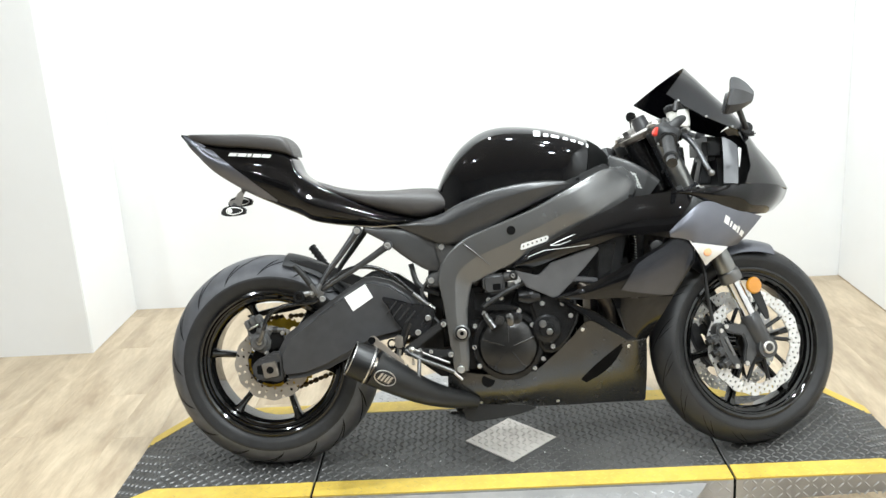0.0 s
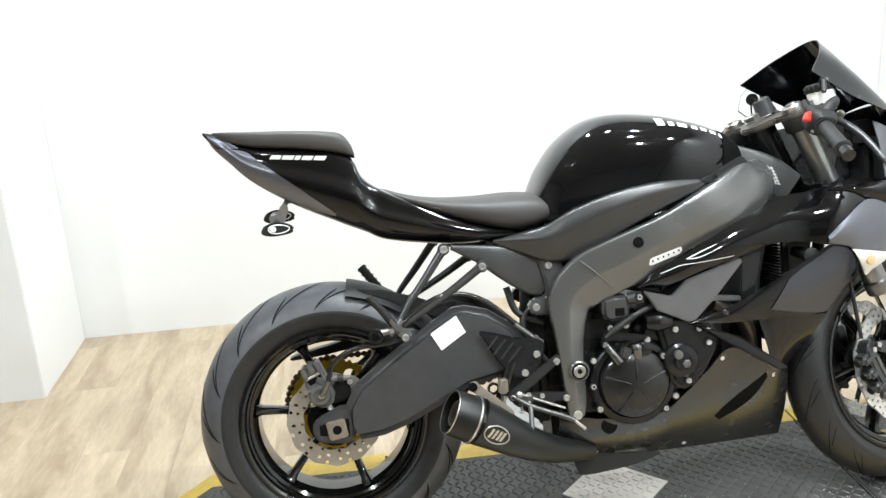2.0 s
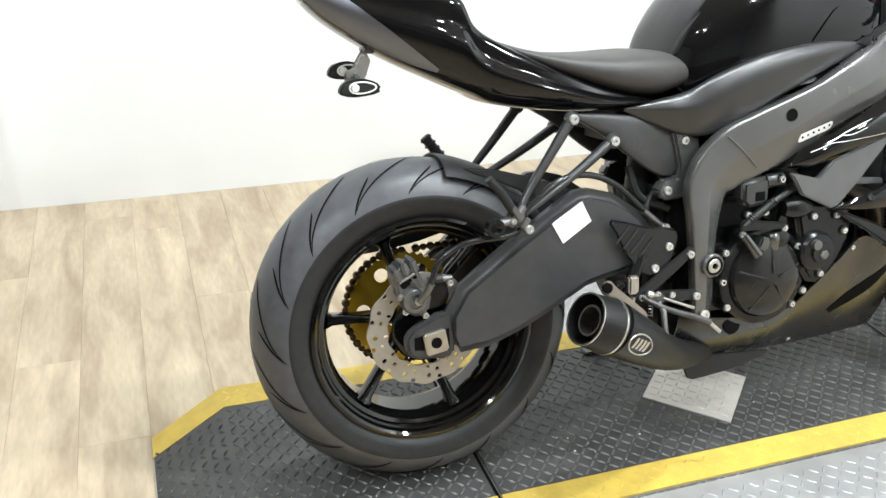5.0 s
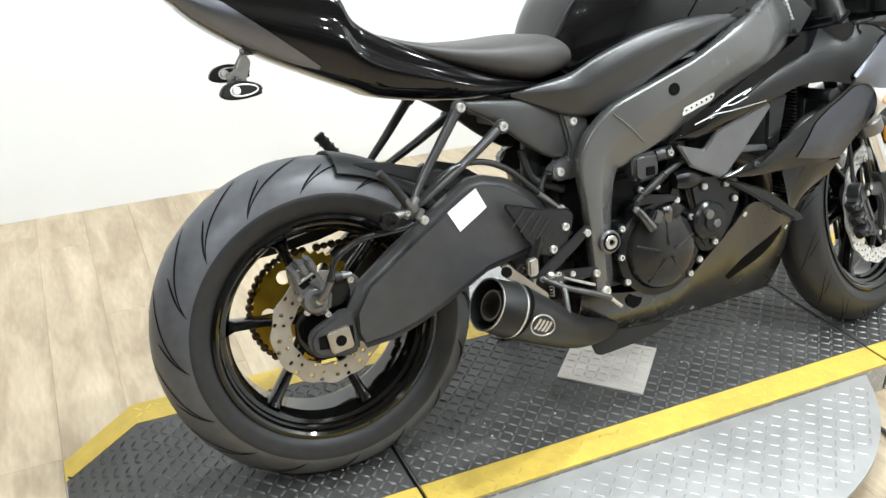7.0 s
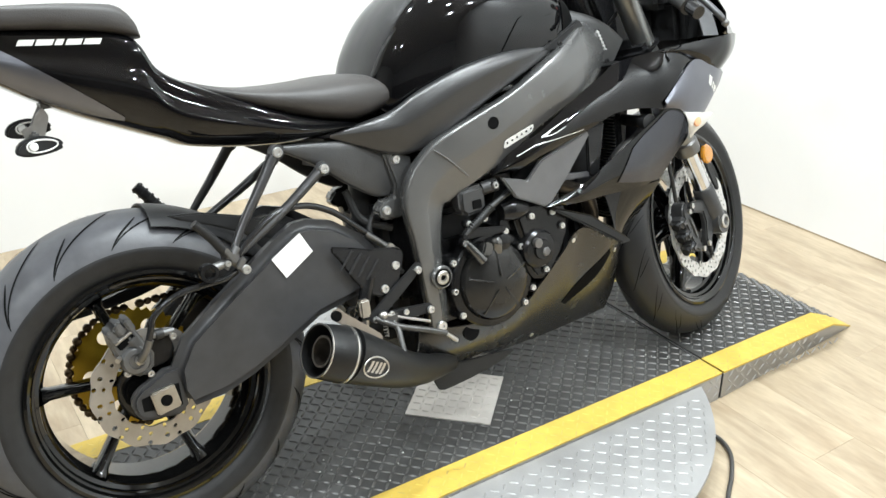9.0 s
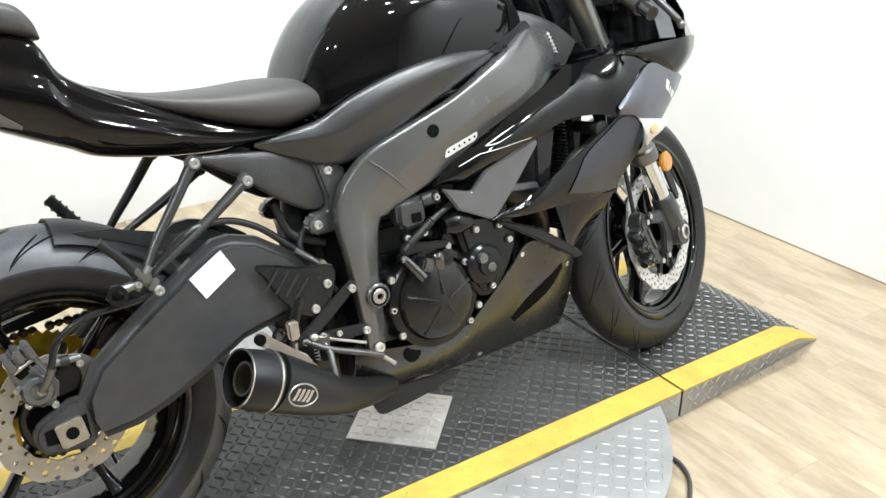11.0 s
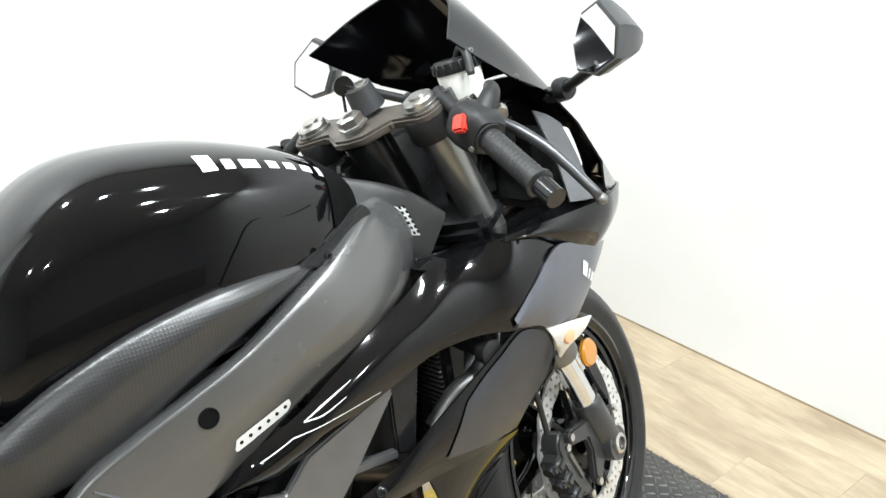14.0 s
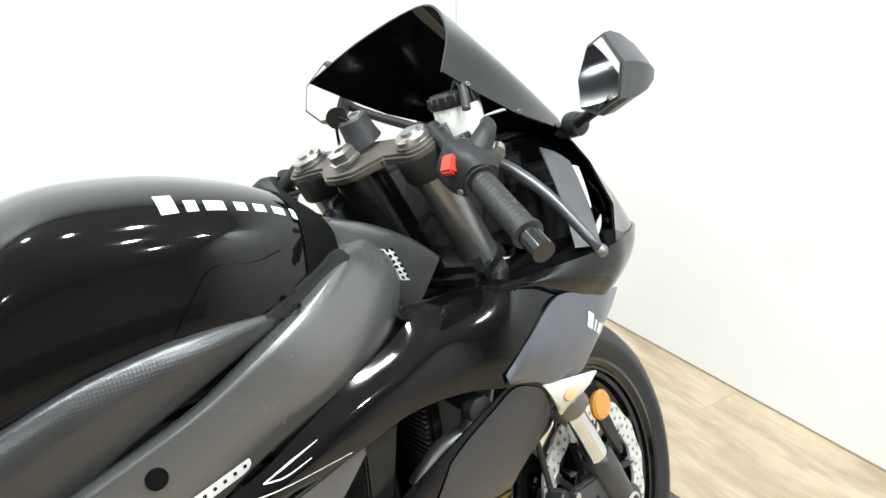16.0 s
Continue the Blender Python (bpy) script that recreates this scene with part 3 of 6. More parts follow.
def wheel(name, centre, R, half, rim_r, turn, spoke0, grooves, dish=0.0):
    """A six-spoke wheel with a round-profile tyre."""
    m = turn @ Matrix.Translation(centre)
    w = half
    side = [(rim_r - 0.004, 0.76), (rim_r + 0.006, 0.85), (rim_r + 0.018, 0.94), (rim_r + (R - rim_r) * 0.31, 0.985), (rim_r + (R - rim_r) * 0.37, 1.0), (rim_r + (R - rim_r) * 0.43, 0.995), (rim_r + (R - rim_r) * 0.56, 0.935),
            (rim_r + (R - rim_r) * 0.70, 0.82), (rim_r + (R - rim_r) * 0.82, 0.66), (rim_r + (R - rim_r) * 0.91, 0.47), (rim_r + (R - rim_r) * 0.975, 0.25), (R, 0.0)]
    prof = curve([(r, -y * w, 0) for r, y in side], 40)
    prof = [(p.x, p.y) for p in prof]
    full = prof + [(r, -y) for r, y in prof[-2::-1]] + [(rim_r - 0.012, 0.6 * w), (rim_r - 0.012, -0.6 * w)]
    tyre = part("tyre", moved(lathe(full, 128, True), m), RUBBER, bike, "black road tyre with curved tread grooves", 30)
    edge = rim_r + (R - rim_r) * 0.43
    band = [(r + 0.0008, y) for r, y in prof if r > edge]
    band = band + [(r, -y) for r, y in band[-2::-1]]
    band = [(band[0][0] - 0.002, band[0][1] * 0.97)] + band + [(band[0][0] - 0.002, -band[0][1] * 0.97)]
    part("tread", moved(lathe(band, 128, True), m), TREAD if name == "rear_wheel" else TREAD_DARK, tyre, "tread band, dust and painted sheen in the rear one's grey", 35)
    # tread grooves as thin ribbons on the tyre's crown, dark for a channel's shade
    def crown(v):
        y = abs(v) * w
        for (r0, y0), (r1, y1) in zip(prof, prof[1:]):
            if r0 > rim_r + (R - rim_r) * 0.36 and abs(y1) <= y <= abs(y0):
                return r0 + (r1 - r0) * (abs(y0) - y) / max(abs(y0) - abs(y1), 1e-6)
        return R
    count, v0, v1, sweep, gw = grooves
    for sgn in (-1, 1):
        for i in range(count):
            for (va, vb, sw, off, wid) in ((v0, v1, sweep, 0.0, gw), (v0 + 0.42, v1 * 1.02, sweep * 0.42, 0.72, gw * 0.8)):
                base = 2 * math.pi * (i + off + (0.25 if sgn > 0 else 0)) / count
                rings = []
                for s in np.linspace(0, 1, 14):
                    v = va + (vb - va) * s
                    a = base + sw * (0.55 * s + 0.45 * s * s)
                    half_w = wid * math.sin(math.pi * min(max(s, 0.04), 0.97)) ** 0.5
                    row = []
                    for q in (-1, 0, 1):
                        aa = a + q * half_w / R
                        r = crown(v) + (0.0022 if q == 0 else 0.0019)
                        row.append((r * math.cos(aa), sgn * v * w, r * math.sin(aa)))
                    rings.append(row)
                part("tread_groove", moved(skin(rings, closed=False, caps=False), m), GROOVESHADE, tyre)
    lip = [(rim_r + 0.003, -0.86), (rim_r + 0.004, -0.90), (rim_r - 0.002, -0.92), (rim_r - 0.007, -0.88), (rim_r - 0.011, -0.80), (rim_r - 0.015, -0.78), (rim_r - 0.017, -0.66),
           (rim_r - 0.024, -0.62), (rim_r - 0.028, -0.45), (rim_r - 0.034, -0.36), (rim_r - 0.035, 0.0)]
    outer = [(r, y * w) for r, y in lip]
    outer = outer + [(r, -y) for r, y in outer[-2::-1]]
    inner = [(rim_r - 0.014, 0.70 * w), (rim_r - 0.030, 0.2 * w), (rim_r - 0.030, -0.2 * w), (rim_r - 0.014, -0.70 * w)]
    rim = part("rim", moved(lathe(outer + inner, 96, True), m), RIM, bike, "gloss black cast rim", 25)
    for i in range(6):
        a = radians(spoke0 + 60 * i)
        st = []
        for r, hw, hy in ((0.030, 0.013, 0.034), (0.06, 0.0105, 0.026), (0.12, 0.009, 0.019), (0.17, 0.0105, 0.020), (rim_r - 0.030, 0.017, 0.026)):
            c = []
            for j in range(12):
                b = 2 * math.pi * j / 12
                c.append(Vector((r, dish * (0.35 - (r - 0.03) / (rim_r - 0.06)) + hy * math.copysign(abs(math.sin(b)) ** 0.7, math.sin(b)), hw * math.copysign(abs(math.cos(b)) ** 0.7, math.cos(b)))))
            st.append(c)
        bm = moved(skin(st), m @ Matrix.Rotation(-a, 4, "Y"))
        part("spoke", bm, RIM, rim)
    part("hub", moved(lathe([(0.016, -0.070), (0.034, -0.066), (0.040, -0.050), (0.036, -0.02), (0.036, 0.02), (0.040, 0.050), (0.034, 0.066), (0.016, 0.070)], 32), m), RIM, rim)
    return tyre, rim, m


rear_tyre, rear_rim, RM = wheel("rear_wheel", RAX, 0.317, 0.090, 0.214, Matrix.Identity(4), 110, (16, 0.10, 0.955, 0.46, 0.0040), 0.045)
front_tyre, front_rim, FM = wheel("front_wheel", FAX, 0.298, 0.060, 0.219, TURNED, 250, (16, 0.10, 0.93, -0.36, 0.0022))

# brakes
HOLES = ((0, 4, 0), (1, 4, 2), (2, 4, 0), (3, 4, 2))
REAR_HOLES = ((0, 5, 0), (1, 5, 3), (2, 5, 0), (3, 5, 3))
part("rear_brake_disc", moved(disc_plate(0.072, 0.110, 0.005, 12, 0.0022, REAR_HOLES, 60), RM @ Matrix.Translation((0, -0.070, 0))), DISC, bike, "drilled wavy steel brake disc", 25)
part("disc_carrier", moved(lathe([(0.02, -0.064), (0.060, -0.064), (0.064, -0.068), (0.060, -0.072), (0.02, -0.072)], 40), RM), RIM, rear_rim)
for sgn in (-1, 1):
    d = part("front_brake_disc", moved(disc_plate(0.118, 0.152, 0.005, 15, 0.0022, HOLES, 120), FM @ Matrix.Translation((0, sgn * 0.062, 0))), FDISC, bike, "drilled wavy steel brake disc", 25)
    part("disc_hub", moved(lathe([(0.02, sgn * 0.050), (0.056, sgn * 0.054), (0.060, sgn * 0.060), (0.056, sgn * 0.064), (0.02, sgn * 0.062)], 40), FM), MATT, d)
    for i in range(10):
        a = 2 * math.pi * i / 10
        p0, p1 = Vector((0.052 * math.cos(a + 0.22), sgn * 0.062, 0.052 * math.sin(a + 0.22))), Vector((0.118 * math.cos(a), sgn * 0.062, 0.118 * math.sin(a)))
        part("disc_arm", moved(tube([p0, p1], 0.0062, 8), FM), MATT, d)
        part("bobbin", moved(lathe([(0.0085, -0.005), (0.0085, 0.005)], 14), FM @ Matrix.Translation((p1.x, sgn * 0.062, p1.z))), STEEL, d)

# draping flat markings and bolts on curved bodies
def tree(ob):
    bm = bmesh.new()
    bm.from_mesh(ob.data)
    t = BVHTree.FromBMesh(bm)
    bm.free()
    return t


def drape(top, bottom, tr, lift=0.0006, nu=10, nv=4, d=(0, 1, 0), start=-0.6):
    """A thin marking between two edges of (x, z), dropped on a surface along d."""
    a, b = curve([(x, 0, z) for x, z in top], nu), curve([(x, 0, z) for x, z in bottom], nu)
    w = Vector(d)
    rows = []
    for p, q in zip(a, b):
        row = []
        for j in range(nv):
            o = p.lerp(q, j / (nv - 1))
            hit = tr.ray_cast(Vector((o.x, start, o.z)), w)
            row.append((hit[0] + hit[1] * lift if hit[1].dot(w) < 0 else hit[0] - hit[1] * lift) if hit[0] else Vector((o.x, rows[-1][min(j, nv - 1)].y if rows else -0.15, o.z)))
        rows.append(row)
    return skin(rows, closed=False, caps=False)


def dropped(tr, x, z, lift=0.0):
    hit = tr.ray_cast(Vector((x, -0.6, z)), Vector((0, 1, 0)))
    return (hit[0] + Vector((0, -lift, 0)), hit[1] if hit[1].y < 0 else -hit[1]) if hit[0] else (Vector((x, -0.17, z)), Vector((0, -1, 0)))


# tank, seats and tail
TANK = [(0.503, 0.06, 0.780, 0.745), (0.512, 0.092, 0.805, 0.728), (0.538, 0.116, 0.858, 0.705), (0.584, 0.136, 0.915, 0.70), (0.645, 0.150, 0.955, 0.70),
        (0.715, 0.160, 0.967, 0.71), (0.815, 0.166, 0.957, 0.725), (0.90, 0.162, 0.934, 0.745), (0.950, 0.148, 0.913, 0.765), (0.982, 0.126, 0.892, 0.775), (1.004, 0.098, 0.868, 0.79), (1.016, 0.05, 0.846, 0.81)]
TANK_HALF = [(0, 1.0), (0.34, 0.986), (0.60, 0.945), (0.80, 0.878), (0.915, 0.79), (0.962, 0.70), (0.985, 0.58), (1.0, 0.44), (0.99, 0.30), (0.97, 0.18), (0.93, 0.06), (0.86, 0.0), (0, -0.01)]
tank = part("fuel_tank", shaped_hull(TANK, TANK_HALF, 60, 44), GLOSS, bike, "gloss black painted fuel tank", 60)
TANK_T = tree(tank)
part("knee_panel", drape([(0.768, 0.803), (0.795, 0.838), (0.824, 0.864), (0.87, 0.858), (0.908, 0.862)], [(0.772, 0.800), (0.80, 0.797), (0.83, 0.797), (0.87, 0.801), (0.912, 0.812)], TANK_T, 0.003, 40, 12), GLOSS, tank, "gloss black side panel of the tank", 60)
part("tank_collar", drape([(0.945, 0.914), (0.962, 0.904), (0.982, 0.886), (0.999, 0.864)], [(0.932, 0.812), (0.952, 0.812), (0.975, 0.818), (0.999, 0.828)], TANK_T, 0.0022, 24, 10), SEAMSHADE, tank, "matt black collar at the tank's front")
MARK_Y = -0.137
for i, (w, h) in enumerate(((0.019, 0.024), (0.013, 0.015), (0.022, 0.015), (0.013, 0.015), (0.013, 0.015), (0.013, 0.015), (0.013, 0.022), (0.006, 0.018))):
    # the maker's mark as plain white bars
    x0 = 0.790 + 1.33 * sum((0.021, 0.016, 0.025, 0.016, 0.016, 0.016, 0.016)[:i])
    pts = []
    for u in np.linspace(0, 1, 4):
        row = []
        for v in np.linspace(0, 1, 4):
            x = x0 + 1.0 * w * u + 0.002 * v
            y = MARK_Y + (0.031 - 0.10 * (x - 0.79)) * (h / 0.024) * v
            hit = TANK_T.ray_cast(Vector((x, y, 1.2)), Vector((0, 0, -1)))
            row.append(hit[0] + hit[1] * 0.0006)
        pts.append(row)
    part("mark", skin(pts, closed=False, caps=False), WHITE, tank, "plain white lettering bar")
seat = part("rider_seat", hull([(0.132, 0.02, 0.838, 0.828), (0.16, 0.05, 0.832, 0.815), (0.21, 0.08, 0.815, 0.792), (0.28, 0.104, 0.802, 0.762), (0.37, 0.120, 0.798, 0.728), (0.45, 0.124, 0.800, 0.708),
            (0.51, 0.116, 0.794, 0.715), (0.54, 0.102, 0.772, 0.732), (0.554, 0.06, 0.757, 0.745)], 2.9, 36, 0.5, 40), SEAT, bike, "black vinyl rider seat", 60)
part("pillion_seat", hull([(-0.228, 0.022, 0.996, 0.984), (-0.19, 0.050, 0.994, 0.968), (-0.13, 0.072, 0.990, 0.953), (-0.04, 0.086, 0.985, 0.942), (0.030, 0.089, 0.978, 0.930), (0.066, 0.087, 0.970, 0.920), (0.086, 0.082, 0.946, 0.914), (0.094, 0.070, 0.922, 0.912)],
            4.6, 34, 0.45, 40), SEAT, bike, "black vinyl pillion pad", 60)
TAIL = [(-0.252, 0.010, 0.998, 0.990), (-0.21, 0.036, 0.988, 0.940), (-0.15, 0.060, 0.958, 0.876), (-0.05, 0.080, 0.947, 0.810), (0.04, 0.092, 0.934, 0.765), (0.085, 0.097, 0.914, 0.744), (0.108, 0.102, 0.866, 0.734), (0.15, 0.108, 0.834, 0.714),
        (0.25, 0.117, 0.785, 0.697), (0.35, 0.123, 0.740, 0.690), (0.44, 0.120, 0.714, 0.700), (0.46, 0.10, 0.709, 0.705)]
TAIL_HALF = [(0, 1.0), (0.5, 0.992), (0.76, 0.955), (0.84, 0.87), (0.865, 0.74), (0.885, 0.65), (0.94, 0.585), (0.99, 0.525), (1.0, 0.45), (0.95, 0.29), (0.82, 0.13), (0.60, 0.03), (0, 0)]
tail = part("tail_cowl", shaped_hull(TAIL, TAIL_HALF, 56, 40), GLOSS, bike, "gloss black pointed tail cowl", 50)
TAIL_T = tree(tail)
both("tail_fin", drape([(-0.247, 0.9950), (-0.216, 0.985), (-0.19, 0.969), (-0.168, 0.9545)], [(-0.245, 0.9925), (-0.226, 0.970), (-0.203, 0.9565), (-0.170, 0.9535)], TAIL_T, 0.0018, 20, 6), GREY, "gunmetal metallic fin at the tail's tip", tail)
both("tail_panel", drape([(-0.218, 0.958), (-0.155, 0.946), (-0.122, 0.918), (-0.064, 0.873), (0.002, 0.820), (0.041, 0.788)], [(-0.207, 0.943), (-0.18, 0.912), (-0.145, 0.880), (-0.07, 0.830), (-0.005, 0.798), (0.039, 0.782)], TAIL_T, 0.0018, 36, 10), GREY, "gunmetal metallic lower tail panel", tail)
for i, w in enumerate((0.024, 0.026, 0.012, 0.024, 0.026)):
    x0 = -0.100 + sum((0.027, 0.029, 0.016, 0.027)[:i])
    z0 = 0.926 - 0.10 * (x0 + 0.08)
    part("mark", drape([(x0 + 0.006, z0 + 0.0045), (x0 + w + 0.006, z0 + 0.0045 - 0.10 * w)], [(x0, z0 - 0.0045), (x0 + w, z0 - 0.0045 - 0.10 * w)], TAIL_T, 0.0008, 5, 3), WHITE, tail, "plain white lettering bar")
part("tail_lamp", hull([(-0.238, 0.008, 0.975, 0.968), (-0.222, 0.024, 0.965, 0.948), (-0.19, 0.034, 0.940, 0.915), (-0.15, 0.036, 0.905, 0.880), (-0.135, 0.02, 0.892, 0.876)], 2.6, 16, 0.6, 24), mat("smoked_red_lens", (0.10, 0.055, 0.045), 0.12, coat=1.0), bike, "smoked tail lamp lens", 60)
# number-plate arm with its two small indicators
part("indicator_arm", join(tube([(-0.066, 0, 0.835), (-0.080, 0, 0.815), (-0.094, 0, 0.792), (-0.100, 0, 0.768)], 0.006, 10, 10), block(-0.100, 0, 0.775, 0.014, 0.075, 0.020, 0.004), block(-0.064, 0, 0.825, 0.03, 0.05, 0.014, 0.004)), ALLOY, bike, "small alloy number-plate bracket")
part("bracket_plate", slab([(-0.078, 0.822), (-0.070, 0.806), (-0.082, 0.776), (-0.088, 0.764), (-0.112, 0.766), (-0.118, 0.790), (-0.098, 0.796), (-0.090, 0.812)], -0.026, -0.022, 0.0015, 0), STEEL, bike, "bare alloy indicator plate")
for sgn in (-1, 1):
    UPZ = 0.026 if sgn > 0 else 0.0
    ind = part("rear_indicator", slab([(x, z + UPZ) for x, z in [(-0.136, 0.756), (-0.126, 0.772), (-0.097, 0.778), (-0.066, 0.768), (-0.064, 0.752), (-0.100, 0.746), (-0.125, 0.748)]], sgn * 0.044 - 0.011, sgn * 0.044 + 0.011, 0.004, 3), MATT, bike, "small black arrow-shaped indicator")
    ringp = [Vector((-0.099 + 0.024 * math.cos(a) * (1 + 0.2 * math.cos(a)), sgn * 0.044 - 0.0118, 0.762 + UPZ + 0.0100 * math.sin(a))) for a in np.linspace(0, 2 * math.pi, 25)]
    part("lens_ring", tube(ringp, 0.0015, 8), WHITE, ind, "pale lens rim")
    part("lens", moved(lathe([(0.0075, 0), (0.006, -0.004), (0.0001, -0.005)], 16), Matrix.Translation((-0.108, sgn * 0.044 - 0.011, 0.762 + UPZ))), WHITE, ind, "pale lens")

# frame, covers, swingarm
SPAR_CUT = [(1.0, 0.7), (1.0, -0.45), (0.99, -0.75), (0.97, -0.91), (0.93, -0.985), (0.86, -1.0), (0.40, -1.03), (0.06, -1.0), (0.0, -0.97), (-0.05, -0.90), (-0.45, -0.42), (-0.84, 0.05), (-0.93, 0.18), (-0.985, 0.38), (-1.0, 0.7), (-0.95, 1.0), (0.95, 1.0)]
SPAR_FRONT = [(1.0, 0.7), (1.0, -0.35), (0.985, -0.68), (0.95, -0.88), (0.88, -0.98), (0.7, -1.05), (0.3, -1.1), (0.06, -1.1), (0.0, -1.1), (-0.05, -1.09), (-0.4, -1.0), (-0.75, -0.75), (-0.9, -0.45), (-0.98, 0.0), (-1.0, 0.7), (-0.95, 1.0), (0.95, 1.0)]
COVER_CUT = [(1.0, 0.7), (1.0, 0.1), (0.97, -0.25), (0.90, -0.52), (0.72, -0.80), (0.50, -0.96), (0.36, -1.0), (0.28, -1.0), (0.22, -0.96), (-0.30, -0.62), (-0.80, -0.20), (-0.92, -0.05), (-0.985, 0.2), (-1.0, 0.7), (-0.95, 1.0), (0.95, 1.0)]
spar = both("frame_spar", beam([(0.554, -0.143, 0.270, 0.020), (0.5545, -0.147, 0.310, 0.025), (0.549, -0.152, 0.40, 0.029), (0.548, -0.154, 0.475, 0.037), (0.554, -0.156, 0.545, 0.053), (0.598, -0.160, 0.588, 0.062), (0.652, -0.167, 0.613, 0.062), (0.72, -0.173, 0.640, 0.060), (0.805, -0.177, 0.680, 0.053),
            (0.905, -0.168, 0.724, 0.060), (0.985, -0.143, 0.758, 0.066), (1.035, -0.114, 0.786, 0.056), (1.062, -0.082, 0.812, 0.030)], 0.014, 5.0, 60, 36, SPAR_CUT, SPAR_FRONT, (0.80, 0.94)), SATIN, "satin charcoal aluminium frame spar", sharp=60)
SPAR_T = tree(spar)
part("weld_bead", tube([(p - Vector((0, 0.0005, 0))) for p in [dropped(SPAR_T, x, z)[0] for x, z in ((0.578, 0.636), (0.60, 0.618), (0.625, 0.595), (0.65, 0.572))]], 0.0022, 8, 16), SATIN, spar, "weld seam")
part("frame_hole", moved(lathe([(0.0125, 0.002), (0.0125, -0.0012), (0.0105, -0.0016), (0.0105, 0.002)], 24), Matrix.Translation(dropped(SPAR_T, 0.712, 0.668)[0])), SEAMSHADE, spar)
# Flat cap: the dark inside of the hole is only its colour.
part("frame_hole_plug", moved(lathe([(0.0108, 0.0), (0.0108, -0.0008), (0.0001, -0.0008)], 24), Matrix.Translation(dropped(SPAR_T, 0.712, 0.668)[0])), SEAMSHADE, spar, "black round hole")
tg = part("spar_tag", drape([(0.738, 0.624), (0.742, 0.629), (0.775, 0.639), (0.808, 0.648), (0.814, 0.648)], [(0.736, 0.615), (0.742, 0.612), (0.775, 0.622), (0.808, 0.632), (0.816, 0.641)], SPAR_T, 0.0012, 14, 4), WHITE, spar, "small pale oblong tag with dark dots")
for i in range(6):
    c = dropped(SPAR_T, 0.745 + 0.0125 * i, 0.6215 + 0.0038 * i, 0.0013)[0]
    part("tag_dot", moved(lathe([(0.0024, 0), (0.0024, -0.0006), (0.0001, -0.0006)], 10), Matrix.Translation(c)), DARKALLOY, tg)
WEAVE = woven(mat("woven_charcoal_plastic", (0.029, 0.029, 0.030), 0.34, spec=0.7, vary=0.12))
both("side_cover", beam([(0.392, -0.112, 0.694, 0.003), (0.45, -0.124, 0.686, 0.022), (0.53, -0.142, 0.680, 0.046), (0.60, -0.154, 0.705, 0.053), (0.68, -0.164, 0.740, 0.045), (0.77, -0.168, 0.767, 0.033), (0.85, -0.164, 0.783, 0.017), (0.905, -0.158, 0.789, 0.003)],
            0.016, 2.8, 44, 24, COVER_CUT), WEAVE, "charcoal grained plastic cover below the tank", sharp=60)
both("subframe", beam([(0.295, -0.104, 0.688, 0.006), (0.36, -0.106, 0.667, 0.022), (0.43, -0.106, 0.636, 0.042), (0.49, -0.104, 0.602, 0.046), (0.515, -0.102, 0.585, 0.036)], 0.012, 3.5, 24, 20), COVER, "dark grey plastic rear subframe cover", sharp=50)
both("frame_gusset", slab([(0.490, 0.648), (0.548, 0.634), (0.556, 0.600), (0.535, 0.530), (0.515, 0.512), (0.472, 0.514), (0.460, 0.532), (0.474, 0.552), (0.502, 0.556), (0.507, 0.580)], -0.126, -0.095, 0.005, 0), SATIN, "charcoal frame bracket")


def arm_y(x, z):
    return -0.126 - 0.11 * min(max(x, 0), 0.1)


arm = both("swingarm", slab([(0.032, 0.262), (0.018, 0.300), (0.020, 0.345), (0.05, 0.395), (0.122, 0.448), (0.19, 0.492), (0.255, 0.534), (0.285, 0.550), (0.315, 0.552), (0.365, 0.538), (0.42, 0.50), (0.458, 0.45), (0.462, 0.415), (0.42, 0.385), (0.31, 0.362),
            (0.225, 0.318), (0.165, 0.290), (0.105, 0.270)], arm_y, -0.085, 0.018, 0, 5), SWING, "black painted box-section swingarm", sharp=50)
part("arm_bridge", block(0.37, 0, 0.44, 0.08, 0.19, 0.12, 0.02), SWING, arm)
part("arm_sticker", slab([(0.290, 0.534), (0.310, 0.494), (0.251, 0.457), (0.228, 0.498)], -0.1382, -0.1372, 0), WHITE, arm, "blank white square sticker")
both("axle_plate", slab([(-0.058, 0.296), (-0.050, 0.318), (-0.02, 0.334), (0.03, 0.347), (0.036, 0.264), (-0.010, 0.262), (-0.046, 0.268)], -0.119, -0.095, 0.006, 2), SWING, "black swingarm end plate", arm)
for sgn in (-1, 1):
    # Slot and axle bore are not cut; near-black gives their inner shade.
    part("axle_slot", slab([(-0.042, 0.284), (-0.042, 0.308), (0.026, 0.318), (0.026, 0.276)], min(sgn * 0.1195, sgn * 0.117), max(sgn * 0.1195, sgn * 0.117), 0.0), SEAMSHADE, arm, "dark adjuster slot")
    part("chain_adjuster", moved(join(block(0, 0, 0, 0.044, 0.012, 0.044, 0.003)), Matrix.Translation((-0.002, sgn * 0.122, 0.296)) @ Matrix.Rotation(radians(-9), 4, "Y")), STEEL, arm, "bright square axle adjuster")
    part("axle_bore", moved(lathe([(0.0105, -0.001), (0.0105, 0.001), (0.0001, 0.001)] if sgn > 0 else [(0.0105, 0.001), (0.0105, -0.001), (0.0001, -0.001)], 20), Matrix.Translation((-0.002, sgn * 0.1281, 0.296))), SEAMSHADE, arm, "dark axle bore")
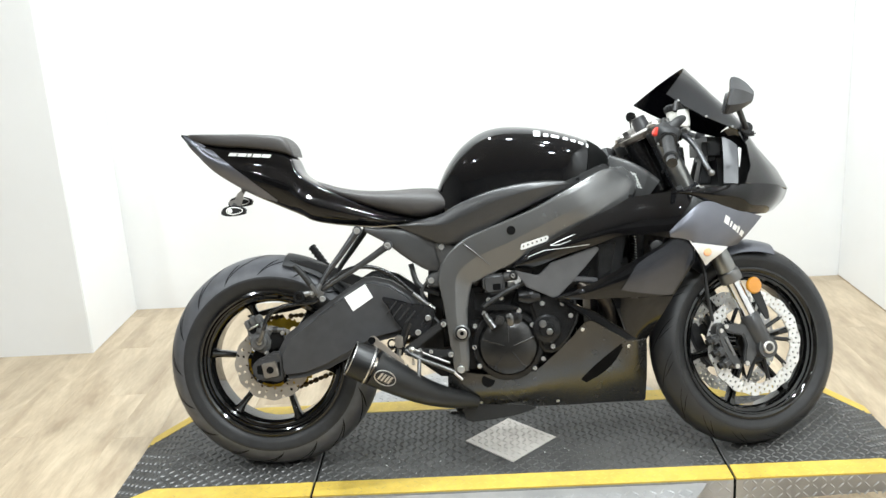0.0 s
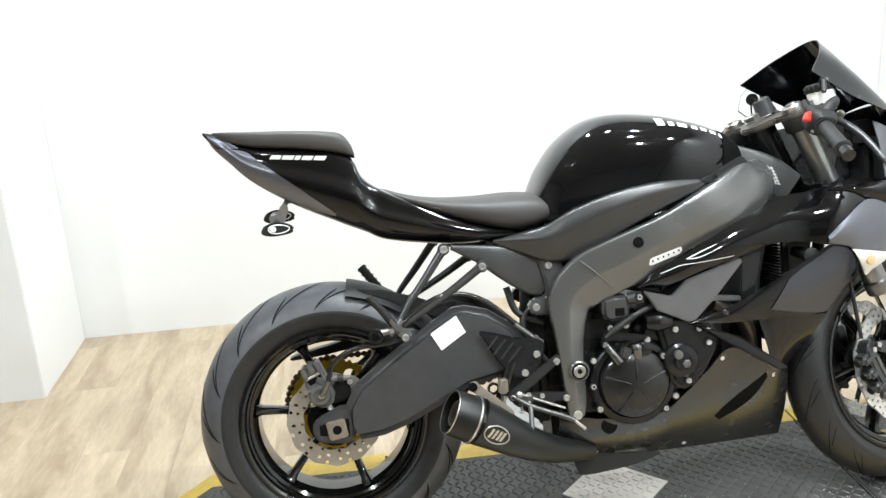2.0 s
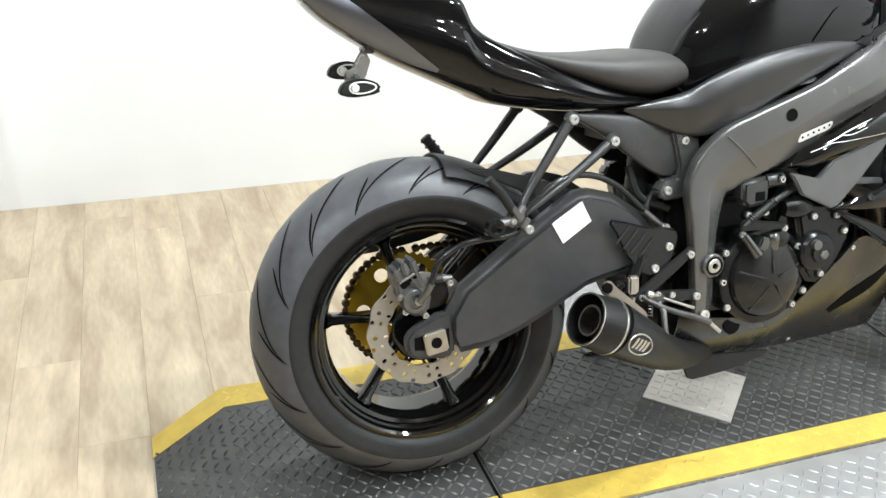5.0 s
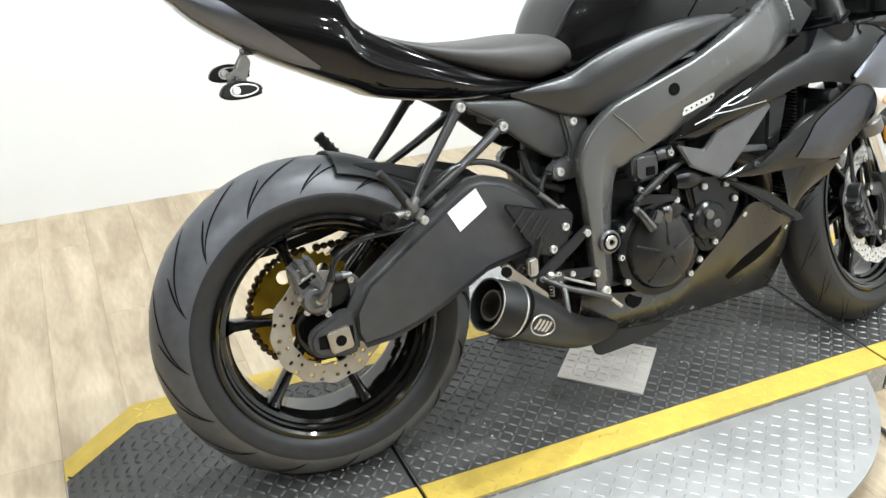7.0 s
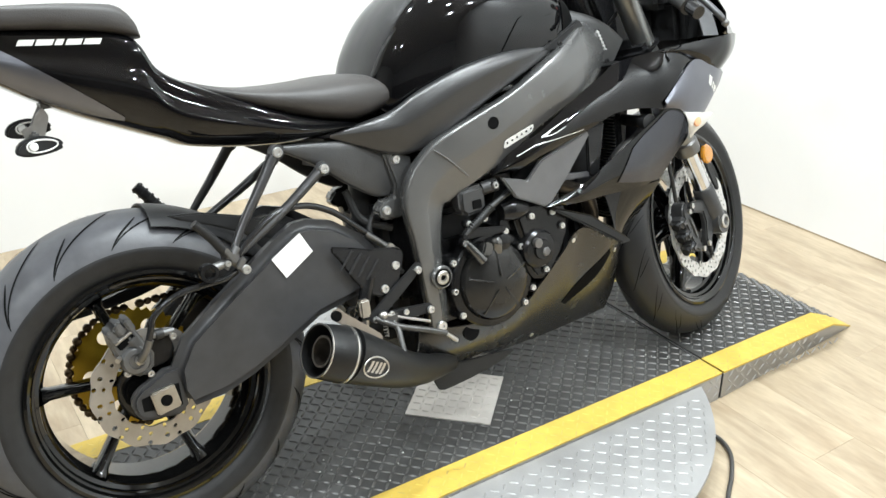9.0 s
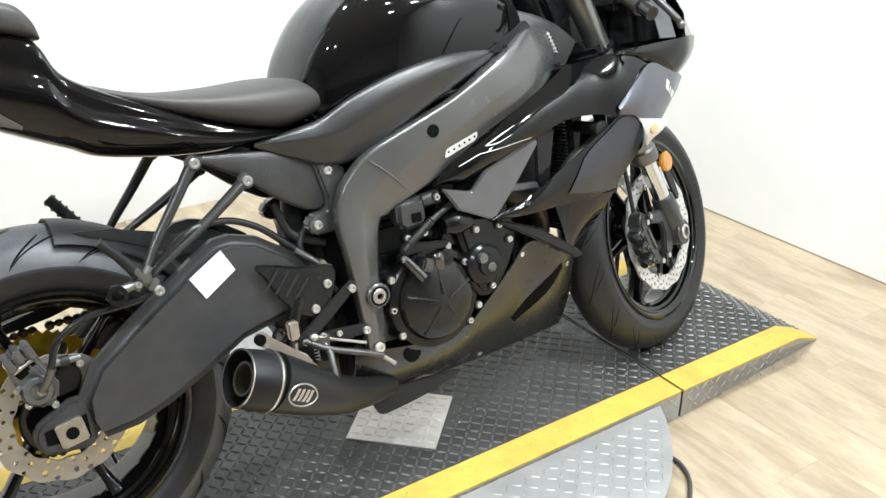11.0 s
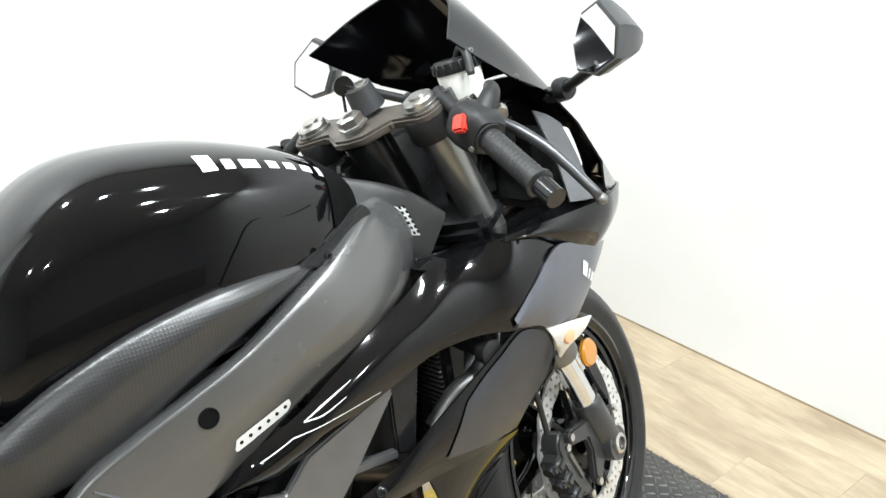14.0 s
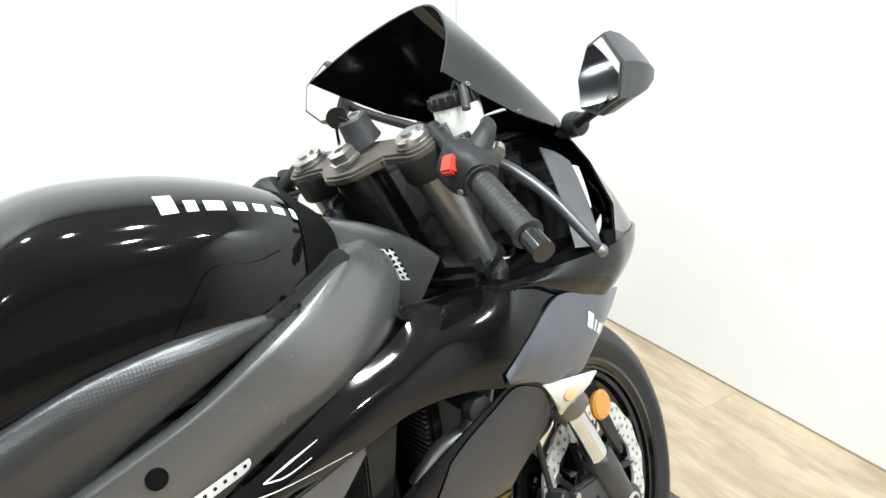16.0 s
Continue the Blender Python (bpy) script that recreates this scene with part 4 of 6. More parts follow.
part("rear_axle", moved(lathe([(0.012, -0.117), (0.012, 0.117)], 20), RM), STEEL, bike)

# rear caliper, hoses, sprocket, chain
CALM = mat("grey_cast_caliper", (0.20, 0.20, 0.20), 0.40, metal=0.7, vary=0.2, bump=0.4, bump_scale=260)
cal = part("rear_caliper", slab([(-0.070, 0.424), (-0.060, 0.440), (-0.042, 0.446), (-0.026, 0.436), (-0.012, 0.404), (0.0, 0.378), (-0.006, 0.350), (-0.026, 0.340), (-0.048, 0.352), (-0.062, 0.384), (-0.068, 0.404)], -0.104, -0.050, 0.005, 0, 3), CALM, bike, "grey cast rear brake caliper")
for x, z in ((-0.065, 0.428), (-0.050, 0.439), (-0.033, 0.442)):
    part("caliper_crown", moved(block(0, 0, 0, 0.013, 0.046, 0.026, 0.0035), Matrix.Translation((x, -0.092, z)) @ Matrix.Rotation(radians(-22), 4, "Y")), CALM, cal)
# Pad slot as a near-black block, coloured for the shade within.
part("pad_window", moved(block(0, 0, 0, 0.034, 0.004, 0.016, 0.002), Matrix.Translation((-0.044, -0.1045, 0.414)) @ Matrix.Rotation(radians(-32), 4, "Y")), SEAMSHADE, cal, "dark pad slot")
part("pad_pin", tube([(-0.062, -0.107, 0.414), (-0.032, -0.107, 0.428)], 0.0034, 10), STEEL, cal, "bright pad pin")
part("caliper_bridge", moved(block(0, 0, 0, 0.014, 0.020, 0.040, 0.005), Matrix.Translation((-0.028, -0.104, 0.402)) @ Matrix.Rotation(radians(-28), 4, "Y")), CALM, cal)
part("piston_boss", moved(lathe([(0.026, 0.006), (0.026, -0.006), (0.022, -0.011), (0.014, -0.012), (0.012, -0.009), (0.0001, -0.009)], 28), Matrix.Translation((-0.034, -0.103, 0.376))), CALM, cal)
part("banjo_bolt", moved(lathe([(0.0085, 0), (0.0085, -0.008), (0.006, -0.010), (0.0001, -0.010)], 6), Matrix.Translation((-0.030, -0.116, 0.378))), STEEL, cal, "bright banjo bolt", 20)
part("bleed_nipple", tube([(-0.060, -0.106, 0.388), (-0.066, -0.120, 0.388)], 0.0045, 10), STEEL, cal, "bright bleed nipple")
part("slide_pin", tube([(-0.004, -0.10, 0.410), (0.040, -0.10, 0.408)], 0.0065, 12), CALM, cal)
part("pin_boot", tube([(0.008, -0.10, 0.409), (0.022, -0.10, 0.409)], 0.0095, 12), HOSE, cal, "black rubber pin boot")
for x, z in ((-0.052, 0.356), (-0.014, 0.344), (0.036, 0.400)):
    bolt((x, -0.104, z), 0.0065, parent=cal)
part("caliper_bracket", slab([(-0.03, 0.352), (0.03, 0.355), (0.034, 0.395), (0.010, 0.410), (-0.01, 0.38)], -0.096, -0.078, 0.004, 2), DARKALLOY, bike, "dark caliper bracket")
part("brake_hose", tube([(-0.030, -0.120, 0.380), (-0.018, -0.132, 0.398), (-0.008, -0.140, 0.425), (0.006, -0.142, 0.456), (0.054, -0.148, 0.483), (0.131, -0.152, 0.489), (0.158, -0.150, 0.497)], 0.0058, 12, 40), SHINE, bike, "black rubber brake hose")
part("hose_fitting", tube([(-0.030, -0.122, 0.379), (-0.020, -0.132, 0.394), (-0.010, -0.139, 0.415)], 0.0068, 12, 8), ALLOY, bike, "alloy hose fitting")
part("brake_hose", tube([(0.158, -0.150, 0.505), (0.175, -0.150, 0.535), (0.244, -0.142, 0.578), (0.307, -0.132, 0.581), (0.364, -0.130, 0.557), (0.416, -0.130, 0.511), (0.470, -0.133, 0.460)], 0.0062, 12, 40), SHINE, bike, "black rubber brake hose")
part("hose_fitting", tube([(0.425, -0.131, 0.500), (0.470, -0.133, 0.460)], 0.0072, 12), ALLOY, bike, "alloy hose fitting")
def sprocket_plate(r0, r1, thick, teeth, holes, hole_r, hole_d):
    """A toothed ring round y with round lightening holes."""
    n, m, bm = teeth * 4, 14, bmesh.new()
    mids = [Vector((hole_d * math.cos(2 * math.pi * k / holes), 0, hole_d * math.sin(2 * math.pi * k / holes))) for k in range(holes)]
    grid = []
    for i in range(n):
        a = 2 * math.pi * i / n
        row = []
        for j in range(m + 1):
            r = r0 + (r1 - r0) * j / m + (0.0035 * math.cos(teeth * a) if j == m else 0)
            v = Vector((r * math.cos(a), 0, r * math.sin(a)))
            for c in mids:
                d = (v - c).length
                if hole_r * 0.72 < d < hole_r * 1.12:
                    v = c + (v - c) * hole_r / d
            row.append(bm.verts.new(v))
        grid.append(row)
    for i in range(n):
        for j in range(m):
            q = (grid[i][j], grid[(i + 1) % n][j], grid[(i + 1) % n][j + 1], grid[i][j + 1])
            mid = sum((v.co for v in q), Vector()) / 4
            if all((mid - c).length > hole_r for c in mids):
                bm.faces.new(q)
    bmesh.ops.delete(bm, geom=[v for v in bm.verts if not v.link_faces], context="VERTS")
    res = bmesh.ops.extrude_face_region(bm, geom=bm.faces[:])
    bmesh.ops.translate(bm, vec=(0, thick, 0), verts=[g for g in res["geom"] if isinstance(g, bmesh.types.BMVert)])
    bmesh.ops.translate(bm, vec=(0, -thick / 2, 0), verts=bm.verts)
    bmesh.ops.recalc_face_normals(bm, faces=bm.faces)
    return bm


part("sprocket", moved(sprocket_plate(0.046, 0.114, 0.006, 43, 6, 0.0145, 0.082), RM @ Matrix.Translation((0, 0.078, 0))), GOLD, bike, "gold rear sprocket with round holes", 25)
FS = Vector((0.49, 0, 0.402))
chain_pts = []
for a in np.linspace(radians(84), radians(276), 27):
    chain_pts.append(RAX + Vector((0.119 * math.cos(a), 0.078, 0.119 * math.sin(a))))
low0, low1 = chain_pts[-1], FS + Vector((0, 0.078, -0.036))
for u in np.linspace(0.03, 1, 30):
    chain_pts.append(low0.lerp(low1, u))
for a in np.linspace(radians(-80), radians(80), 10):
    chain_pts.append(FS + Vector((0.036 * math.cos(a), 0.078, 0.036 * math.sin(a))))
for u in np.linspace(0.03, 0.97, 30):
    chain_pts.append((FS + Vector((0, 0.078, 0.036))).lerp(chain_pts[0], u))
links = []
for i in range(0, len(chain_pts) - 1):
    a, b = chain_pts[i], chain_pts[i + 1]
    d = (b - a).normalized()
    m = Matrix.Translation((a + b) / 2) @ Vector((1, 0, 0)).rotation_difference(d).to_matrix().to_4x4()
    links.append(moved(block(0, 0, 0, (b - a).length * 1.08, 0.018 if i % 2 else 0.013, 0.0155 if i % 2 else 0.013, 0.005, 1), m))
tagged(part("drive_chain", join(*links), CHAIN, bike, "brown steel drive chain"), kind="stuff")
part("chain_guard", slab([(-0.10, 0.428), (0.03, 0.442), (0.16, 0.478), (0.30, 0.52), (0.30, 0.538), (0.15, 0.500), (0.02, 0.464), (-0.09, 0.440)], 0.062, 0.100, 0.004, 3), MATT, bike, "black plastic chain guard")
hug = []
for a in np.linspace(radians(20), radians(80), 22):
    r = 0.325
    hug.append([RAX + Vector(((r - 0.035 * (1 - math.cos(b * 1.15))) * math.cos(a), 0.088 * math.sin(b), (r - 0.035 * (1 - math.cos(b * 1.15))) * math.sin(a))) for b in np.linspace(-1.25, 1.25, 13)])
bm = skin(hug, closed=False, caps=False)
bmesh.ops.solidify(bm, geom=bm.faces[:], thickness=0.003)
hugger = part("tyre_hugger", bm, MATT, bike, "matt black hugger over the tyre", 60)
part("hugger_blade", slab([(0.066, 0.612), (0.13, 0.604), (0.20, 0.583), (0.28, 0.549), (0.335, 0.520), (0.305, 0.505), (0.22, 0.540), (0.14, 0.578), (0.090, 0.598)], -0.102, -0.094, 0.003, 0), MATT, hugger, "matt black side blade")

# passenger foot-peg hangers
HANGM = mat("grey_hanger_alloy", (0.075, 0.075, 0.077), 0.30, metal=0.7, vary=0.15)
for sgn in (-1, 1):
    def q(x, yy, z):
        return (x, sgn * yy, z)
    part("peg_hanger", tube([q(0.275, 0.125, 0.687), q(0.225, 0.134, 0.622), q(0.186, 0.142, 0.574), q(0.158, 0.150, 0.532)], 0.0105, 12, 14, 0.0066), HANGM, bike, "black foot-peg hanger strut")
    part("peg_hanger", tube([q(0.360, 0.123, 0.640), q(0.29, 0.134, 0.595), q(0.22, 0.144, 0.555), q(0.168, 0.150, 0.526)], 0.0105, 12, 14, 0.0066), HANGM, bike, "black foot-peg hanger strut")
    kn = part("peg_knuckle", join(block(0.150, sgn * 0.152, 0.524, 0.030, 0.022, 0.026, 0.005), tube([(0.136, sgn * 0.156, 0.508), (0.166, sgn * 0.154, 0.540)], 0.007, 12)), CALM, bike, "grey cast peg knuckle")
    part("knuckle_ear", moved(block(0, 0, 0, 0.010, 0.008, 0.030, 0.002), Matrix.Translation((0.146, sgn * 0.166, 0.532)) @ Matrix.Rotation(radians(-30), 4, "Y")), ALLOY, kn)
    part("knuckle_ear", moved(block(0, 0, 0, 0.012, 0.007, 0.022, 0.002), Matrix.Translation((0.164, sgn * 0.164, 0.512)) @ Matrix.Rotation(radians(35), 4, "Y")), ALLOY, kn)
    bolt((0.170, sgn * 0.164, 0.500), 0.0085, (0, sgn, 0), 0.008, parent=kn)
    bolt((0.140, sgn * 0.164, 0.518), 0.0055, (0, sgn, 0), 0.006, parent=kn)
    if sgn < 0:
        part("foot_peg", tube([(0.145, -0.158, 0.532), (0.118, -0.164, 0.572), (0.094, -0.166, 0.600)], 0.0095, 12, 0, 0.0075), MATT, bike, "folded black passenger peg")
        part("peg_ring", moved(lathe([(0.0165, -0.008), (0.0165, 0.008), (0.010, 0.008), (0.010, -0.008)], 24, True), Matrix.Translation((0.104, -0.165, 0.510))), DARKALLOY, bike, "dark ring of the peg pivot")
        part("peg_link", tube([(0.112, -0.163, 0.515), (0.15, -0.155, 0.52), (0.172, -0.148, 0.497)], 0.008, 10), ALLOY, bike)
    else:
        part("foot_peg", tube([(0.148, 0.160, 0.545), (0.118, 0.168, 0.588), (0.086, 0.176, 0.634)], 0.011, 12), MATT, bike, "black ribbed passenger peg")
        for u in np.linspace(0.15, 0.95, 7):
            p = Vector((0.148, 0.160, 0.545)).lerp(Vector((0.086, 0.176, 0.634)), u)
            part("peg_rib", moved(lathe([(0.0135, -0.002), (0.0135, 0.002)], 14), Matrix.Translation(p) @ Vector((0, 1, 0)).rotation_difference(Vector((-0.062, 0.016, 0.089)).normalized()).to_matrix().to_4x4()), MATT, bike)
for sgn in (-1, 1):
    for x, z, y in ((0.275, 0.687, 0.134), (0.360, 0.640, 0.132)):
        part("hanger_eye", moved(lathe([(0.0135, -0.006), (0.0135, 0.006)], 20), Matrix.Translation((x, sgn * 0.127, z))), SWING, bike)
        bolt((x, sgn * y, z), 0.0095, (0, sgn, 0), 0.006)
for x, y, z in ((0.514, -0.1245, 0.628), (0.479, -0.1245, 0.533)):
    part("bolt_washer", moved(lathe([(0.0145, 0), (0.0145, -0.003), (0.0001, -0.003)], 20), Matrix.Translation((x, y, z))), SATIN, bike)
    bolt((x, y - 0.003, z), 0.009, h=0.006)

# heel guard, rear set, pedal
heel = part("heel_guard", slab([(0.338, 0.498), (0.352, 0.468), (0.374, 0.424), (0.408, 0.384), (0.440, 0.374), (0.464, 0.384), (0.476, 0.410), (0.488, 0.448), (0.470, 0.466), (0.418, 0.474)], -0.158, -0.152, 0.003, 2), SHINE, bike, "black heel guard plate with slanted ribs")
for i in range(4):
    x, z = 0.362 + 0.017 * i, 0.472 - 0.010 * i
    part("heel_rib", tube([(x - 0.012, -0.1590, z - 0.024), (x + 0.018, -0.1590, z + 0.010)], 0.0026, 8), MATT, heel)
for x, z in ((0.466, 0.430), (0.436, 0.390)):
    bolt((x, -0.158, z), 0.0085, h=0.005)
part("rearset_arm", slab([(0.520, 0.412), (0.512, 0.424), (0.498, 0.418), (0.400, 0.352), (0.392, 0.336), (0.404, 0.332), (0.44, 0.352)], -0.166, -0.158, 0.003, 2), MATT, bike, "black rear-set arm")
part("rearset_arm", slab([(0.533, 0.334), (0.518, 0.337), (0.42, 0.346), (0.395, 0.336), (0.41, 0.322), (0.52, 0.316), (0.534, 0.320)], -0.164, -0.156, 0.003, 2), MATT, bike, "black rear-set arm")
for x, z, r in ((0.509, 0.411, 0.008), (0.526, 0.324, 0.008), (0.552, 0.278, 0.011)):
    bolt((x, -0.166 if r < 0.01 else -0.157, z), r, h=0.006)
DPED = mat("dark_pedal_alloy", (0.12, 0.118, 0.115), 0.36, metal=0.7, vary=0.25)
part("brake_pedal", tube([(0.400, -0.172, 0.342), (0.44, -0.186, 0.318), (0.50, -0.198, 0.295), (0.535, -0.203, 0.280)], 0.0058, 12, 16), DPED, bike, "dark alloy brake pedal")
part("pedal_tip", tube([(0.530, -0.203, 0.283), (0.556, -0.205, 0.258)], 0.0042, 10), STEEL, bike, "bright pedal tip")
part("rider_peg", tube([(0.437, -0.175, 0.325), (0.437, -0.192, 0.312), (0.434, -0.206, 0.270)], 0.0058, 12), DPED, bike, "dark alloy rider foot peg")
part("pushrod_clevis", join(block(0.381, -0.17, 0.368, 0.022, 0.016, 0.036, 0.004), tube([(0.381, -0.17, 0.345), (0.376, -0.17, 0.318)], 0.007, 10)), STEEL, bike, "bright pushrod clevis")
part("master_cylinder", tube([(0.375, -0.150, 0.330), (0.410, -0.150, 0.420)], 0.013, 14), DARKALLOY, bike, "dark rear master cylinder")
part("return_spring", tube([Vector((0.418 + 0.0042 * math.cos(w), -0.176 + 0.0042 * math.sin(w), 0.300 + 0.0008 * k)) for k, w in ((j, j * 0.8) for j in range(40))], 0.0012, 6), STEEL, bike, "thin bright return spring")
part("brake_switch", join(tube([(0.395, -0.168, 0.300), (0.404, -0.172, 0.278)], 0.007, 12), tube([(0.404, -0.172, 0.278), (0.408, -0.174, 0.262)], 0.0035, 8)), STEEL, bike, "bright brake light switch")
part("joint_ball", moved(hull([(-0.009, 0.003, 0.003, -0.003), (-0.005, 0.0075, 0.0075, -0.0075), (0.005, 0.0075, 0.0075, -0.0075), (0.009, 0.003, 0.003, -0.003)], 2.0, 8, 0.5, 14), Matrix.Translation((0.416, -0.176, 0.345))), STEEL, bike, "bright ball joint")
part("link_rod", tube([(0.418, -0.172, 0.346), (0.470, -0.168, 0.322), (0.522, -0.165, 0.300)], 0.0032, 10), STEEL, bike, "thin bright shift rod")
part("peg_mount", block(0.432, -0.168, 0.332, 0.040, 0.014, 0.022, 0.005), DPED, bike, "dark alloy peg mount")
part("banjo_fitting", join(moved(lathe([(0.009, -0.005), (0.009, 0.005)], 14), Matrix.Translation((0.470, -0.137, 0.462))), tube([(0.470, -0.137, 0.462), (0.486, -0.137, 0.452)], 0.006, 10)), STEEL, bike, "bright banjo fitting")
part("clevis_ring", moved(lathe([(0.014, -0.004), (0.014, 0.004), (0.009, 0.004), (0.009, -0.004)], 18, True), Matrix.Translation((0.360, -0.162, 0.362))), DARKALLOY, bike)
for x, z in ((0.402, 0.338), (0.438, 0.340), (0.470, 0.335)):
    bolt((x, -0.168, z), 0.006)
part("shift_rod", tube([(0.42, -0.162, 0.335), (0.50, -0.160, 0.318)], 0.0032, 8), ALLOY, bike, "thin alloy rod")
# pivot bolt on the frame
pv = part("pivot_collar", moved(lathe([(0.024, 0.004), (0.024, -0.006), (0.021, -0.009), (0.017, -0.009), (0.017, -0.004), (0.0001, -0.004)], 32), Matrix.Translation((0.560, -0.165, 0.383))), SATIN, bike, "round charcoal pivot collar", 30)
part("pivot_nut", moved(lathe([(0.0145, 0), (0.0145, -0.006), (0.012, -0.008), (0.0065, -0.008), (0.0065, -0.003), (0.0001, -0.003)], 20), Matrix.Translation((0.560, -0.169, 0.383))), STEEL, pv, "bright pivot nut", 30)
# Ring and bore coloured near-black in place of the shade in them.
part("pivot_groove", moved(lathe([(0.0185, -0.0095), (0.0185, -0.0105), (0.0150, -0.0105), (0.0150, -0.0095)], 28, True), Matrix.Translation((0.560, -0.165, 0.383))), SEAMSHADE, pv, "dark ring round the nut")
part("pivot_bore", moved(lathe([(0.0062, -0.0032), (0.0062, -0.0040), (0.0001, -0.0040)], 6), Matrix.Translation((0.560, -0.169, 0.383))), SEAMSHADE, pv, "dark hexagon bore", 20)
# fairings
uf = both("upper_fairing", patch([(0.706, -0.158, 0.563), (0.752, -0.180, 0.602), (0.816, -0.192, 0.630), (0.864, -0.193, 0.655), (0.929, -0.191, 0.688), (1.003, -0.185, 0.720), (1.043, -0.184, 0.740), (1.104, -0.192, 0.748), (1.178, -0.211, 0.753), (1.235, -0.215, 0.734), (1.302, -0.196, 0.704)],
            [(0.708, -0.158, 0.560), (0.760, -0.184, 0.562), (0.805, -0.193, 0.574), (0.860, -0.200, 0.594), (0.939, -0.205, 0.616), (1.000, -0.210, 0.636), (1.040, -0.212, 0.640), (1.094, -0.215, 0.637), (1.160, -0.222, 0.625), (1.215, -0.208, 0.643), (1.298, -0.192, 0.692)], 0.013, 60, 14), GLOSS, "gloss black upper side fairing", sharp=60)
UF_T = tree(uf)
# the swirl mark as plain thin pale strokes
for a, b in (((0.757, 0.592), (0.80, 0.608)), ((0.80, 0.608), (0.925, 0.619))):
    part("mark", drape([(a[0], a[1] + 0.0008), (b[0], b[1] + 0.0008)], [(a[0], a[1] - 0.0005), (b[0], b[1] - 0.0005)], UF_T, 0.0006, 12, 2), WHITE, uf, "thin pale decal stroke")
for top, bot in (([(0.818, 0.622), (0.85, 0.636), (0.888, 0.650)], [(0.817, 0.6205), (0.85, 0.6338), (0.887, 0.649)]), ([(0.818, 0.622), (0.842, 0.6235), (0.875, 0.634)], [(0.8175, 0.6205), (0.842, 0.6219), (0.8745, 0.6328)])):
    part("mark", drape(top, bot, UF_T, 0.0006, 12, 2), WHITE, uf, "thin pale decal stroke")
bp = both("badge_panel", patch([(1.140, -0.2280, 0.645), (1.180, -0.2325, 0.682), (1.236, -0.228, 0.721), (1.300, -0.213, 0.706), (1.353, -0.195, 0.688), (1.415, -0.150, 0.670)], [(1.142, -0.2240, 0.629), (1.180, -0.227, 0.622), (1.215, -0.226, 0.608), (1.265, -0.210, 0.597), (1.305, -0.187, 0.592), (1.345, -0.150, 0.594)], 0.007, 40, 14), GREY, "gunmetal metallic fairing panel")
BP_T = tree(bp)
for i, (w, h) in enumerate(((0.013, 0.020), (0.005, 0.014), (0.011, 0.013), (0.006, 0.017), (0.012, 0.013))):
    x0 = 1.291 + sum((0.016, 0.009, 0.014, 0.010)[:i])
    z0 = 0.662 - 0.75 * (x0 - 1.291)
    part("mark", drape([(x0 + 0.006, z0 + h), (x0 + w + 0.006, z0 + h - 0.75 * w)], [(x0, z0), (x0 + w, z0 - 0.75 * w)], BP_T, 0.0007, 4, 3), WHITE, bp, "plain white lettering bar")
both("ridge_fairing", patch([(1.150, -0.202, 0.752), (1.20, -0.215, 0.757), (1.27, -0.225, 0.761), (1.335, -0.226, 0.763), (1.388, -0.205, 0.763), (1.47, -0.140, 0.754), (1.539, 0, 0.744)], [(1.150, -0.202, 0.746), (1.20, -0.214, 0.738), (1.25, -0.217, 0.716), (1.301, -0.206, 0.694), (1.355, -0.188, 0.680), (1.430, -0.118, 0.676), (1.495, 0, 0.680)], 0.012, 60, 12, 0.004, (0.55, -0.83, 0)), GLOSS, "gloss black ridge of the nose fairing", sharp=60)
both("inner_shelf", patch([(1.043, -0.182, 0.738), (1.104, -0.190, 0.748), (1.20, -0.213, 0.757), (1.335, -0.228, 0.763)], [(1.06, -0.035, 0.712), (1.12, -0.03, 0.710), (1.20, -0.03, 0.715), (1.36, -0.04, 0.735)], 0.004, 20, 8, 0.003, (0, 0, 1)), GLOSS, "gloss black inner fairing shelf")
mf = both("middle_fairing", patch([(0.818, -0.187, 0.473), (0.918, -0.205, 0.507), (1.013, -0.210, 0.553), (1.108, -0.215, 0.602), (1.159, -0.221, 0.629), (1.196, -0.226, 0.614), (1.206, -0.228, 0.592), (1.208, -0.227, 0.567)], [(0.820, -0.187, 0.470), (0.900, -0.203, 0.467), (0.980, -0.200, 0.466), (1.060, -0.197, 0.464), (1.105, -0.190, 0.462), (1.150, -0.182, 0.461), (1.172, -0.195, 0.494), (1.192, -0.212, 0.532)], 0.007, 44, 12), GLOSS, "gloss black middle fairing", sharp=60)
MF_T = tree(mf)
# Draped patch that paints the grey reflection into the gloss fairing.
both("grey_reflection", drape([(1.050, 0.556), (1.080, 0.577), (1.118, 0.599), (1.156, 0.621), (1.190, 0.611), (1.202, 0.590), (1.2025, 0.569)], [(1.006, 0.489), (1.040, 0.482), (1.072, 0.476), (1.108, 0.471), (1.146, 0.468), (1.166, 0.496), (1.187, 0.534)], MF_T, 0.0024, 72, 24), REFLGREY, "grey reflection painted on the gloss black fairing", mf)
both("lower_fairing", patch([(0.985, -0.186, 0.465), (1.06, -0.190, 0.462), (1.153, -0.188, 0.463)], [(1.022, -0.172, 0.352), (1.052, -0.150, 0.338), (1.090, -0.108, 0.332)], 0.004, 18, 8), GLOSS, "gloss black lower fairing", sharp=60)
both("fairing_blade", slab([(0.830, 0.466), (0.845, 0.466), (0.931, 0.432), (1.030, 0.363), (1.052, 0.343), (1.022, 0.344), (0.915, 0.412)], lambda x, z: -0.190 - 0.05 * (x - 0.83) * (1.05 - x) / 0.05, -0.176, 0.004, 0, 2), GLOSS, "slim gloss black fairing blade")
